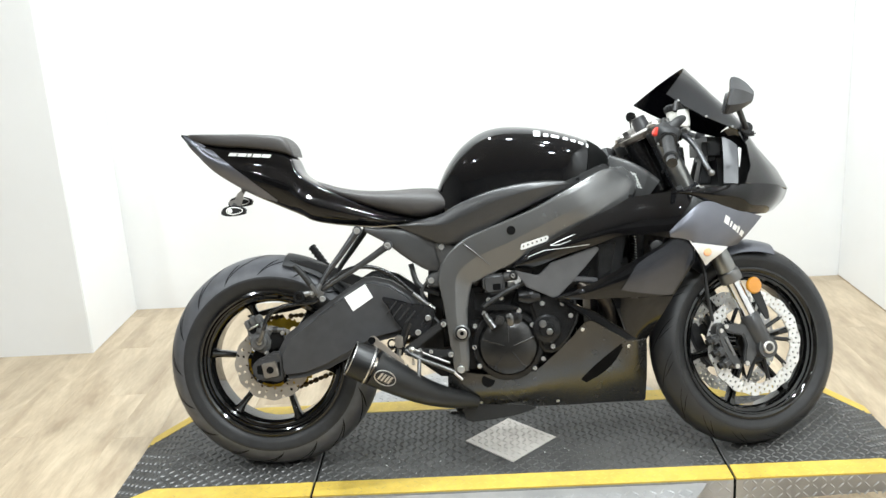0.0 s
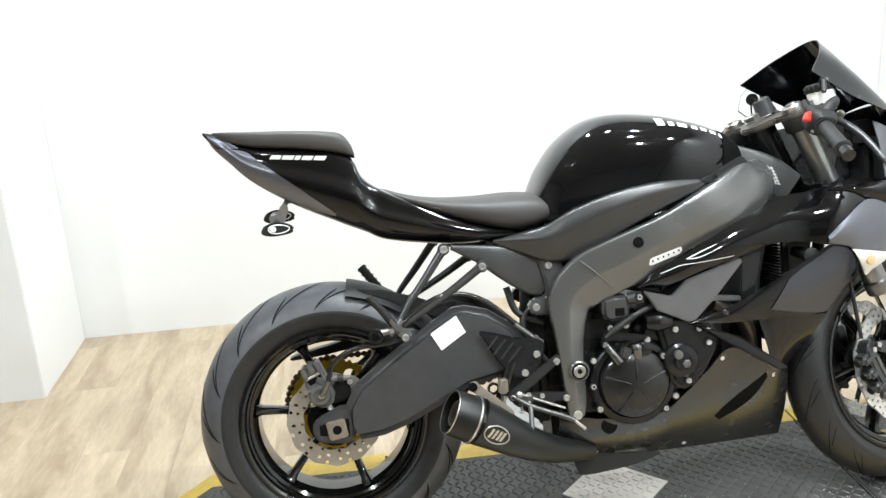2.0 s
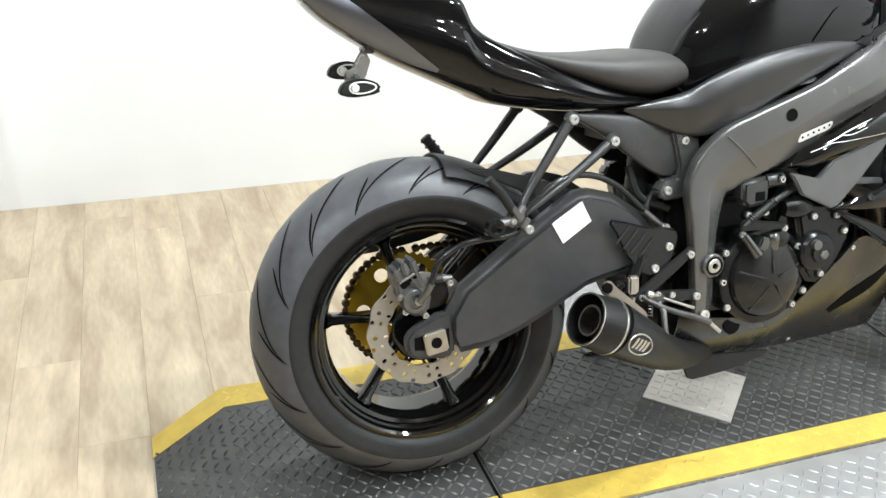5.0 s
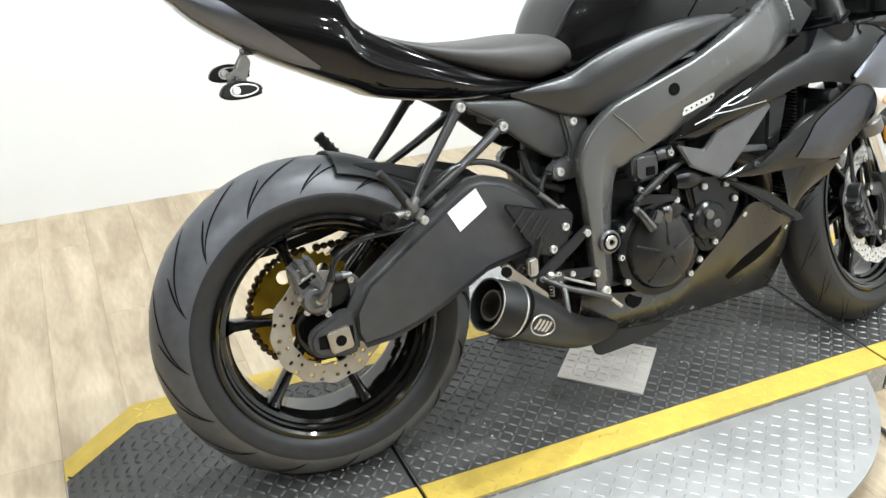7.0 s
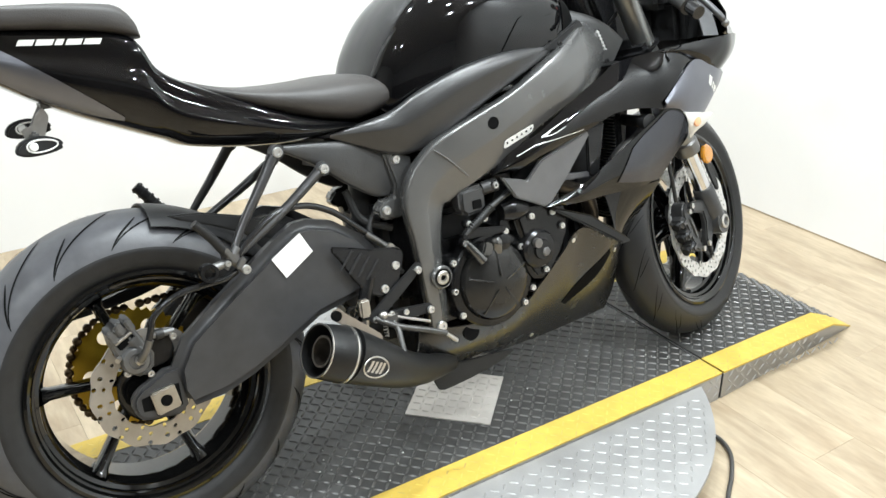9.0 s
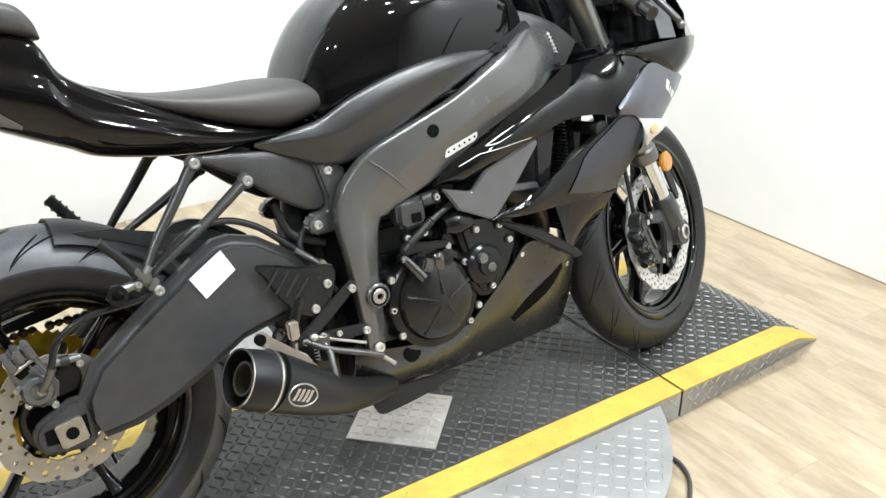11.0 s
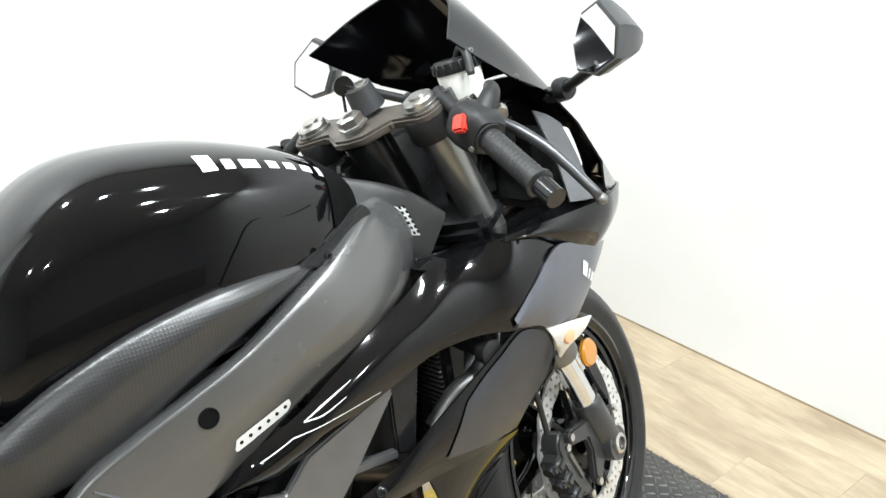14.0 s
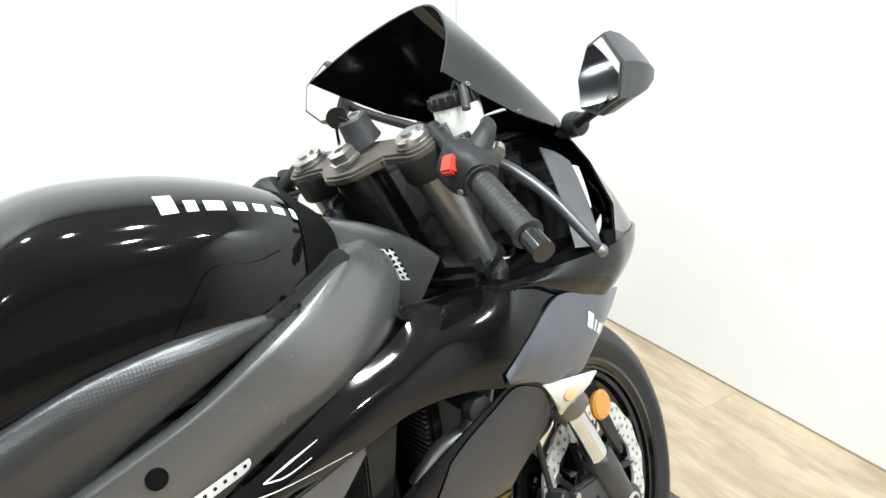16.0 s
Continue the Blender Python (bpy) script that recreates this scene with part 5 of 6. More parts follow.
for x, z in ((0.898, 0.490), (0.845, 0.482)):
    p, nrm = dropped(MF_T, x, z)
    if x > 0.88:
        bolt(p, 0.0075, nrm, 0.003, DARKALLOY)
belly = both("belly_pan", patch([(0.519, -0.118, 0.285), (0.559, -0.134, 0.266), (0.639, -0.150, 0.257), (0.752, -0.156, 0.262), (0.810, -0.160, 0.301), (0.868, -0.168, 0.355), (0.920, -0.177, 0.402), (0.993, -0.176, 0.362), (1.049, -0.150, 0.338), (1.090, -0.106, 0.331)],
            [(0.508, -0.095, 0.196), (0.545, -0.085, 0.168), (0.620, -0.076, 0.148), (0.720, -0.070, 0.142), (0.800, -0.064, 0.140), (0.868, -0.058, 0.138), (0.930, -0.052, 0.138), (0.990, -0.045, 0.138), (1.045, -0.036, 0.137), (1.094, -0.026, 0.136)], 0.014, 60, 16, 0.004, (0, -0.94, -0.34)), BELLY, "dark metallic belly pan", sharp=60)
BELLY_T = tree(belly)
# Slot and hole laid on the pan, their inner shade painted near-black.
part("belly_slot", drape([(0.897, 0.224), (0.927, 0.257), (0.960, 0.290), (0.990, 0.317), (1.008, 0.332)], [(0.912, 0.212), (0.948, 0.234), (0.976, 0.260), (0.996, 0.288), (1.012, 0.320)], BELLY_T, 0.0012, 20, 6), SEAMSHADE, belly, "black vent slot")
part("belly_hole", moved(lathe([(0.019, 0.004), (0.019, -0.002), (0.0001, -0.002)], 28), Matrix.Translation(dropped(BELLY_T, 0.628, 0.240)[0])), SEAMSHADE, belly, "round black hole")
for x, z in ((0.605, 0.165), (0.900, 0.378), (0.83, 0.155), (1.03, 0.322)):
    p, nrm = dropped(BELLY_T, x, z)
    bolt(p, 0.0055, nrm, 0.002)
part("belly_floor", patch([(0.545, -0.085, 0.168), (0.62, -0.076, 0.148), (0.80, -0.064, 0.14), (1.092, -0.026, 0.137)], [(0.545, 0.085, 0.168), (0.62, 0.076, 0.148), (0.80, 0.064, 0.14), (1.092, 0.026, 0.137)], 0.01, 16, 8, 0.004, (0, 0, -1)), BELLY, bike, "dark belly floor")
both("belly_skirt", slab([(0.520, 0.178), (0.62, 0.160), (0.74, 0.150), (0.765, 0.142), (0.70, 0.122), (0.60, 0.110), (0.562, 0.114), (0.548, 0.150)], -0.094, -0.088, 0.002, 2), MATT, "matt black skirt below the belly pan")


def bow(side, mid, centre, n=29, skew=0.0):
    """Half a cross-section and its mirror image; skew sets the left edge back."""
    s, m, c = Vector(side), Vector(mid), Vector(centre)
    return curve([s, m, c, Vector((m.x - 0.5 * skew, -m.y, m.z)), Vector((s.x - skew, -s.y + 0.4 * skew, s.z))], n)


bm = skin([bow(*r) for r in (((1.366, -0.124, 0.914), (1.388, -0.075, 0.930), (1.404, 0, 0.940)), ((1.378, -0.160, 0.868), (1.420, -0.092, 0.868), (1.449, 0, 0.868)), ((1.372, -0.205, 0.812), (1.450, -0.120, 0.805), (1.504, 0, 0.801)),
        ((1.352, -0.224, 0.766), (1.470, -0.138, 0.750), (1.535, 0, 0.740)))], closed=False, caps=False)
bmesh.ops.solidify(bm, geom=bm.faces[:], thickness=0.003)
nose = part("nose_cowl", bm, GLOSS, bike, "gloss black nose cowl", 50)
bm = skin([bow(*r) for r in (((1.368, -0.127, 0.912), (1.388, -0.078, 0.934), (1.404, 0, 0.946)), ((1.318, -0.145, 0.932), (1.345, -0.09, 0.972), (1.362, 0, 0.992), 29, 0.006), ((1.264, -0.151, 0.956), (1.296, -0.10, 1.012), (1.314, 0, 1.038), 29, 0.014), ((1.210, -0.151, 0.990), (1.250, -0.10, 1.050), (1.274, 0, 1.080), 29, 0.024), ((1.163, -0.147, 1.024), (1.212, -0.098, 1.076), (1.246, 0, 1.110), 29, 0.036))], closed=False, caps=False)
bmesh.ops.solidify(bm, geom=bm.faces[:], thickness=0.003)
screen = part("windscreen", bm, SMOKE, bike, "dark smoked racing windscreen", 60)
for x, y, z in ((1.270, -0.1525, 0.955), (1.345, -0.139, 0.924), (1.195, -0.151, 1.003)):
    bolt((x, y, z), 0.0038, (0, -0.9, 0.3), 0.003, ALLOY, screen)
both("cockpit_panel", patch([(1.318, -0.128, 0.898), (1.336, -0.138, 0.888), (1.354, -0.146, 0.872)], [(1.298, -0.203, 0.768), (1.316, -0.209, 0.766), (1.334, -0.214, 0.765)], 0.006, 12, 10), mat("dark_grey_cockpit_plastic", (0.075, 0.075, 0.08), 0.42, vary=0.1, bump=0.2, bump_scale=300), "dark grey inner cockpit panel")
# Pale strip standing in for the white wall's reflection inside the nose.
both("nose_glint", patch([(1.356, -0.148, 0.866), (1.364, -0.151, 0.862)], [(1.345, -0.186, 0.812), (1.348, -0.187, 0.811)], 0.002, 6, 8), LENS, "pale strip painted for the white reflection inside the nose")
part("nose_liner", slab([(1.27, 0.765), (1.42, 0.765), (1.475, 0.80), (1.43, 0.868), (1.385, 0.905), (1.30, 0.90)], -0.03, 0.03, 0.006), MATT, bike, "matt black liner inside the nose")
part("dash_panel", join(block(1.30, 0, 0.868, 0.05, 0.18, 0.07, 0.015)), MATT, bike, "matt black instrument housing")
part("nose_inner", join(block(1.36, 0, 0.80, 0.10, 0.24, 0.12, 0.02)), MATT, bike, "black inner nose bracket")
both("front_indicator", patch([(1.196, -0.230, 0.612), (1.245, -0.226, 0.604), (1.300, -0.217, 0.594)], [(1.232, -0.206, 0.560), (1.242, -0.201, 0.545), (1.256, -0.203, 0.556)], 0.006, 14, 8), LENS, "clear triangular indicator lens")
both("indicator_bulb", moved(lathe([(0.012, 0), (0.010, -0.004), (0.0001, -0.006)], 18), Matrix.Translation((1.243, -0.221, 0.583))), mat("orange_bulb", (0.85, 0.42, 0.22), 0.3, coat=1.0), "orange bulb behind the lens")

# side openings: grey bracket, strut, radiator
both("side_bracket", slab([(0.716, 0.556), (0.781, 0.538), (0.818, 0.572), (0.946, 0.612), (0.955, 0.603), (0.882, 0.522), (0.836, 0.478), (0.820, 0.474), (0.747, 0.508)], lambda x, z: -0.190, -0.178, 0.003, 0, 2), mat("grey_bracket_paint", (0.17, 0.17, 0.174), 0.34, metal=0.65, vary=0.08), "light grey triangular bracket")
both("side_strut", slab([(0.951, 0.615), (1.002, 0.622), (0.975, 0.505), (0.946, 0.515)], -0.186, -0.176, 0.003), DARKALLOY, "grey upright strut in the side opening")
both("bracket_sill", slab([(0.880, 0.531), (0.946, 0.523), (0.946, 0.511), (0.872, 0.518)], -0.188, -0.176, 0.002), mat("dark_sill_paint", (0.12, 0.12, 0.125), 0.4, metal=0.6, vary=0.05), "grey sill of the side opening")
both("inner_duct", patch([(0.93, -0.130, 0.60), (1.00, -0.125, 0.64), (1.045, -0.125, 0.65)], [(0.86, -0.130, 0.50), (0.95, -0.125, 0.46), (1.00, -0.125, 0.46)], 0.0, 8, 6), MATT, "matt black inner duct")
rad = part("radiator", block(1.075, 0, 0.52, 0.022, 0.30, 0.28, 0.006), DARKALLOY, bike, "dark finned radiator")
fins = [block(1.0625, 0, 0.39 + 0.0075 * i, 0.005, 0.29, 0.0022, 0) for i in range(35)]
tagged(part("radiator_core", join(*fins), STEEL, rad), "thin alloy cooling fins", kind="stuff")
part("radiator_hose", tube([(1.17, -0.13, 0.635), (1.145, -0.165, 0.605), (1.113, -0.170, 0.567), (1.067, -0.165, 0.548), (1.03, -0.155, 0.51)], 0.014, 14, 20), ALLOY, bike, "dull alloy coolant pipe")
part("hose_cap", moved(lathe([(0.018, 0.01), (0.018, -0.008), (0.014, -0.010), (0.0001, -0.010)], 20), Matrix.Translation((1.110, -0.200, 0.603))), MATT, bike, "black round cap")

part("cap_stem", tube([(1.110, -0.20, 0.603), (1.115, -0.12, 0.605)], 0.013, 14), MATT, bike, "black stem of the round cap")
part("radiator_shroud", slab([(1.01, 0.60), (1.05, 0.65), (1.16, 0.65), (1.19, 0.62), (1.16, 0.47), (1.05, 0.46)], -0.06, -0.05, 0.004), MATT, bike, "black inner shroud")
part("steering_head_cover", slab([(1.02, 0.74), (1.06, 0.86), (1.12, 0.890), (1.20, 0.902), (1.245, 0.89), (1.26, 0.72), (1.10, 0.66)], 0.02, 0.05, 0.01), SHINE, bike, "black cover round the steering head")

part("head_gusset", slab([(0.97, 0.655), (1.00, 0.715), (1.06, 0.742), (1.15, 0.735), (1.15, 0.65)], -0.135, -0.118, 0.006), SHINE, bike, "black frame panel behind the fairing")

# engine
part("crankcase", block(0.70, 0, 0.345, 0.32, 0.27, 0.19, 0.025), DARKALLOY, bike, "dark cast crankcase")
part("cylinder_block", moved(block(0, 0, 0, 0.17, 0.30, 0.22, 0.02), Matrix.Translation((0.82, 0, 0.50)) @ Matrix.Rotation(radians(25), 4, "Y")), DARKALLOY, bike, "dark cast cylinder block")
part("oil_sump", block(0.62, 0, 0.225, 0.22, 0.15, 0.12, 0.02), MATT, bike, "black engine oil sump")
part("shock_linkage", slab([(0.395, 0.345), (0.405, 0.372), (0.47, 0.375), (0.54, 0.33), (0.54, 0.235), (0.49, 0.235), (0.425, 0.285)], -0.04, 0.04, 0.008, 0), MATT, bike, "black shock linkage under the swingarm")
part("throttle_body", block(0.625, 0, 0.545, 0.15, 0.17, 0.15, 0.03), MATT, bike, "black intake housing above the gearbox")
part("pivot_casting", block(0.510, 0, 0.405, 0.08, 0.15, 0.25, 0.02), MATT, bike, "black swingarm pivot casting")
part("engine_case_top", block(0.665, 0, 0.462, 0.20, 0.20, 0.07, 0.01), MATT, bike, "black engine case between gearbox and cylinders")
part("gearbox", block(0.565, 0, 0.42, 0.12, 0.24, 0.22, 0.025), DARKALLOY, bike, "dark cast gearbox housing")
part("air_box", block(0.78, 0, 0.66, 0.36, 0.26, 0.14, 0.03), MATT, bike, "black air box under the tank")
part("under_seat_tray", block(0.45, 0, 0.655, 0.14, 0.17, 0.06, 0.02), MATT, bike, "black under-seat tray")
part("shock_absorber", tube([(0.50, 0, 0.60), (0.48, 0, 0.36)], 0.030, 18), HOSE, bike, "dark rear shock absorber")
part("clutch_flange", moved(lathe([(0.102, 0.02), (0.102, -0.006), (0.098, -0.010), (0.086, -0.012), (0.086, 0.02)], 48, True), Matrix.Translation((0.690, -0.148, 0.342)) @ Matrix.Diagonal((1, 1, 1.0, 1))), DARKALLOY, bike, "dark clutch cover flange", 30)
cl = part("clutch_cover", moved(lathe([(0.084, 0.01), (0.083, -0.010), (0.0785, -0.020), (0.067, -0.027), (0.045, -0.032), (0.020, -0.0345), (0.0001, -0.035)], 56), Matrix.Translation((0.690, -0.150, 0.340))), mat("semi_gloss_black_cover", (0.036, 0.035, 0.034), 0.17, metal=0.55, vary=0.2, bump=0.12, bump_scale=250), bike, "round black clutch cover with star ribs", 30)
for i in range(5):
    a = radians(18 + 72 * i)
    p0, p1 = Vector((0.690 + 0.030 * math.cos(a), -0.1835, 0.340 + 0.030 * math.sin(a))), Vector((0.690 + 0.074 * math.cos(a), -0.1715, 0.340 + 0.074 * math.sin(a)))
    part("cover_rib", tube([p0 - (p1 - p0) * 0.35 + Vector((0, -0.0012, 0)), p1], 0.0016, 8, 0, 0.0046), cl.data.materials[0], cl)
LUGM = mat("polished_dark_alloy", (0.15, 0.148, 0.145), 0.20, metal=0.85, vary=0.2)
part("cover_lug", tube([(0.626, -0.174, 0.436), (0.640, -0.181, 0.414), (0.652, -0.184, 0.396)], 0.0085, 14, 8, 0.0115), LUGM, cl, "bright raised lug of the cover")
part("cover_lug", moved(block(0, 0, 0, 0.024, 0.026, 0.026, 0.004), Matrix.Translation((0.668, -0.174, 0.417)) @ Matrix.Rotation(radians(24), 4, "Y")), LUGM, cl, "square bright lug of the cover")
part("cover_lug", moved(hull([(-0.036, 0.004, 0.005, -0.005), (-0.012, 0.014, 0.012, -0.012), (0.010, 0.018, 0.015, -0.015), (0.020, 0.014, 0.011, -0.011)], 2.4, 10, 0.5, 18), Matrix.Translation((0.698, -0.166, 0.414)) @ Matrix.Rotation(radians(-98), 4, "Y")), LUGM, cl, "arched bright lug of the cover")
part("lug_cap", moved(lathe([(0.017, 0.004), (0.017, -0.008), (0.012, -0.010), (0.0001, -0.010)], 20), Matrix.Translation((0.715, -0.168, 0.420))), DARKALLOY, cl, "dark filler plug")
part("crank_cover", slab([(0.755, 0.480), (0.83, 0.484), (0.885, 0.462), (0.888, 0.40), (0.835, 0.322), (0.79, 0.318), (0.770, 0.36), (0.762, 0.42)], -0.172, -0.12, 0.010, 2, 3), DARKALLOY, bike, "dark cast timing cover", 50)
part("pump_cover", moved(lathe([(0.042, 0.01), (0.041, -0.008), (0.036, -0.014), (0.022, -0.016), (0.020, -0.022), (0.0001, -0.022)], 36), Matrix.Translation((0.800, -0.172, 0.385))), DARKALLOY, bike, "round dark pump cover", 30)
part("pump_hub", moved(lathe([(0.010, 0), (0.010, -0.006), (0.008, -0.008), (0.0001, -0.008)], 6), Matrix.Translation((0.806, -0.190, 0.380))), ALLOY, bike, "dull hexagon hub", 20)
part("pump_boss", moved(lathe([(0.011, 0), (0.010, -0.012), (0.0001, -0.013)], 14), Matrix.Translation((0.788, -0.184, 0.402))), ALLOY, bike, "dull round boss")
part("head_boss", moved(hull([(-0.03, 0.014, 0.016, -0.016), (0, 0.022, 0.024, -0.024), (0.03, 0.016, 0.018, -0.018)], 2.4, 10, 0.5, 18), Matrix.Translation((0.755, -0.160, 0.478))), DARKALLOY, bike, "cast engine boss")
sb = part("sensor_box", slab([(0.626, 0.544), (0.690, 0.548), (0.688, 0.492), (0.640, 0.487), (0.626, 0.500)], -0.166, -0.125, 0.008, 0, 3), COVER, bike, "charcoal sensor box with a square recess")
# Near-black block whose colour stands for shade in a recess.
part("box_recess", block(0.665, -0.1665, 0.510, 0.022, 0.003, 0.018, 0.001), SEAMSHADE, sb)
part("box_bracket", tube([(0.690, -0.150, 0.535), (0.722, -0.160, 0.540)], 0.014, 14), COVER, bike)
part("spring_cable", tube([(0.625, -0.172, 0.455), (0.66, -0.174, 0.478), (0.70, -0.170, 0.500), (0.75, -0.165, 0.520)], 0.006, 10, 24), HOSE, bike, "black clutch cable")
for i in range(12):
    p = Vector((0.64, -0.1735, 0.466)).lerp(Vector((0.695, -0.171, 0.498)), i / 11)
    part("cable_rib", moved(lathe([(0.0085, -0.0012), (0.0085, 0.0012)], 12), Matrix.Translation(p) @ Vector((0, 1, 0)).rotation_difference(Vector((0.055, 0.002, 0.032)).normalized()).to_matrix().to_4x4()), HOSE, bike)
part("clutch_lever", slab([(0.615, 0.455), (0.63, 0.470), (0.665, 0.462), (0.72, 0.452), (0.72, 0.440), (0.66, 0.444), (0.628, 0.446)], -0.176, -0.168, 0.003, 2), DARKALLOY, bike, "dark clutch release arm")
for x, y, z in ((0.625, -0.168, 0.437), (0.640, -0.165, 0.474), (0.676, -0.168, 0.478), (0.724, -0.168, 0.440), (0.760, -0.168, 0.398), (0.787, -0.158, 0.298), (0.762, -0.158, 0.272), (0.598, -0.155, 0.400), (0.594, -0.155, 0.340), (0.606, -0.155, 0.285), (0.846, -0.174, 0.455), (0.868, -0.174, 0.420), (0.790, -0.174, 0.458), (0.815, -0.174, 0.335), (0.712, -0.168, 0.540)):
    part("bolt_boss", moved(lathe([(0.010, 0.012), (0.010, -0.001), (0.0001, -0.001)], 14), Matrix.Translation((x, y, z))), DARKALLOY, bike)
    bolt((x, y, z), 0.0068, h=0.006)
part("coolant_hose", tube([(0.60, -0.11, 0.52), (0.66, -0.13, 0.57), (0.75, -0.13, 0.55), (0.83, -0.14, 0.50)], 0.014, 12, 20), HOSE, bike, "black coolant hose")
part("wiring", tube([(0.50, -0.09, 0.56), (0.45, -0.10, 0.50), (0.47, -0.11, 0.44), (0.50, -0.12, 0.40)], 0.006, 8, 16), HOSE, bike, "black wiring loom")
part("wiring", tube([(0.42, -0.08, 0.58), (0.44, -0.09, 0.52), (0.50, -0.10, 0.49)], 0.008, 8, 16), HOSE, bike, "black wiring loom")

part("engine_guard", block(0.985, 0, 0.42, 0.10, 0.22, 0.30, 0.02), MATT, bike, "black inner guard behind the fairing")
PIPE = mat("dark_header_steel", (0.10, 0.085, 0.07), 0.4, metal=0.9, vary=0.2)
for y in (-0.135, -0.115, 0.115, 0.135):
    part("header_pipe", tube([(0.90, y, 0.50), (0.965, y * 1.08, 0.46), (0.985, y * 0.95, 0.38), (0.955, y * 0.62, 0.26), (0.88, y * 0.36, 0.20)], 0.017, 14, 20), PIPE, bike, "dark steel header pipe")

# exhaust: short silencer with an open mouth, oval badge and hanger strap
E0, E1, E2, E3 = Vector((0.250, -0.230, 0.338)), Vector((0.310, -0.220, 0.308)), Vector((0.44, -0.182, 0.228)), Vector((0.59, -0.10, 0.172))
PIPEB = mat("black_exhaust_coating", (0.009, 0.009, 0.009), 0.40, vary=0.2, spec=0.4, bump=0.1, bump_scale=300)
ex = part("exhaust_silencer", tube([E1, Vector((0.375, -0.208, 0.268)), E2, Vector((0.51, -0.145, 0.196)), E3], 0.053, 30, 24, 0.022), PIPEB, bike, "short matt black exhaust silencer")
d = (E1 - E0).normalized()
turn = Matrix.Translation(E0) @ Vector((0, 1, 0)).rotation_difference(d).to_matrix().to_4x4()
part("exhaust_mouth", moved(lathe([(0.0485, 0.0), (0.0495, 0.002), (0.053, 0.052), (0.054, 0.060), (0.050, 0.060), (0.0475, 0.004), (0.0465, 0.0)], 48, True), turn), PIPEB, ex, "matt black open end cap", 30)
part("mouth_rim", moved(lathe([(0.0500, -0.0008), (0.0500, 0.0016), (0.0470, 0.0016), (0.0470, -0.0008)], 48, True), turn), STEEL, ex, "bright worn rim")
part("cap_band", moved(lathe([(0.0548, 0.052), (0.0548, 0.056), (0.052, 0.056), (0.052, 0.052)], 48, True), turn), STEEL, ex, "bright band of the end cap")
part("inner_pipe", moved(lathe([(0.0295, 0.010), (0.0295, 0.075), (0.0255, 0.075), (0.0255, 0.010)], 36, True), turn), mat("heat_browned_steel", (0.60, 0.54, 0.47), 0.30, metal=1.0, vary=0.2), ex, "heat-browned inner pipe")
part("inner_wall", moved(lathe([(0.050, 0.050), (0.050, 0.054), (0.0001, 0.054)], 36), turn), SEAMSHADE, ex)
EX_T = tree(ex)
ov = [(math.cos(a), math.sin(a)) for a in np.linspace(0, 2 * math.pi, 29)]


def on_exhaust(u, v, lift):
    p = Vector((0.345, -0.35, 0.284)) + Vector((0.88, 0, -0.47)) * u + Vector((0.47, 0, 0.88)) * v
    hit = EX_T.ray_cast(p, Vector((0, 1, 0)))
    return hit[0] + Vector((0, -lift, 0)) if hit[0] else Vector((p.x, -0.26, p.z))


part("badge_ring", tube([on_exhaust(0.030 * c, 0.020 * s, 0.0003) for c, s in ov], 0.0016, 8), STEEL, ex, "bright oval badge ring")
for u in (-0.014, -0.004, 0.006, 0.015):
    part("badge_bar", skin([[on_exhaust(u + w + 0.25 * v, v, 0.0006) for v in np.linspace(-0.011, 0.011, 5)] for w in (-0.003, 0.0, 0.003)], closed=False, caps=False), STEEL, ex, "plain bright badge bar")
part("hanger_strap", slab([(0.305, 0.392), (0.298, 0.380), (0.308, 0.368), (0.385, 0.308), (0.396, 0.308), (0.392, 0.322), (0.328, 0.380), (0.318, 0.392)], -0.203, -0.197, 0.003, 2), mat("tan_bracket_steel", (0.38, 0.33, 0.28), 0.45, metal=0.7, vary=0.1), bike, "dull steel exhaust hanger strap")
part("hanger_bush", moved(lathe([(0.010, 0.0), (0.010, -0.007), (0.0001, -0.007)], 18), Matrix.Translation((0.308, -0.201, 0.381))), SEAMSHADE, bike, "black rubber bush")
part("side_stand", tube([(0.60, 0.10, 0.24), (0.56, 0.19, 0.12), (0.53, 0.262, 0.062)], 0.011, 12), SWING, bike, "black side stand")
part("stand_foot", block(0.53, 0.266, 0.054, 0.06, 0.036, 0.008, 0.003), SWING, bike)

# steering head, fork, bars: built in the fork's own frame (forward, left, along the stem)
SF = TURNED @ Matrix.Translation(STEM) @ Matrix.Rotation(-RAKE, 4, "Y")
UF = 0.021


def turned_up(profile, n, u, v, w=0.0):
    """A lathe body standing along the stem at (u, v, w): profile of (radius, height)."""
    return moved(lathe(profile, n), SF @ Matrix.Translation((u, v, w)) @ Matrix.Rotation(radians(90), 4, "X"))


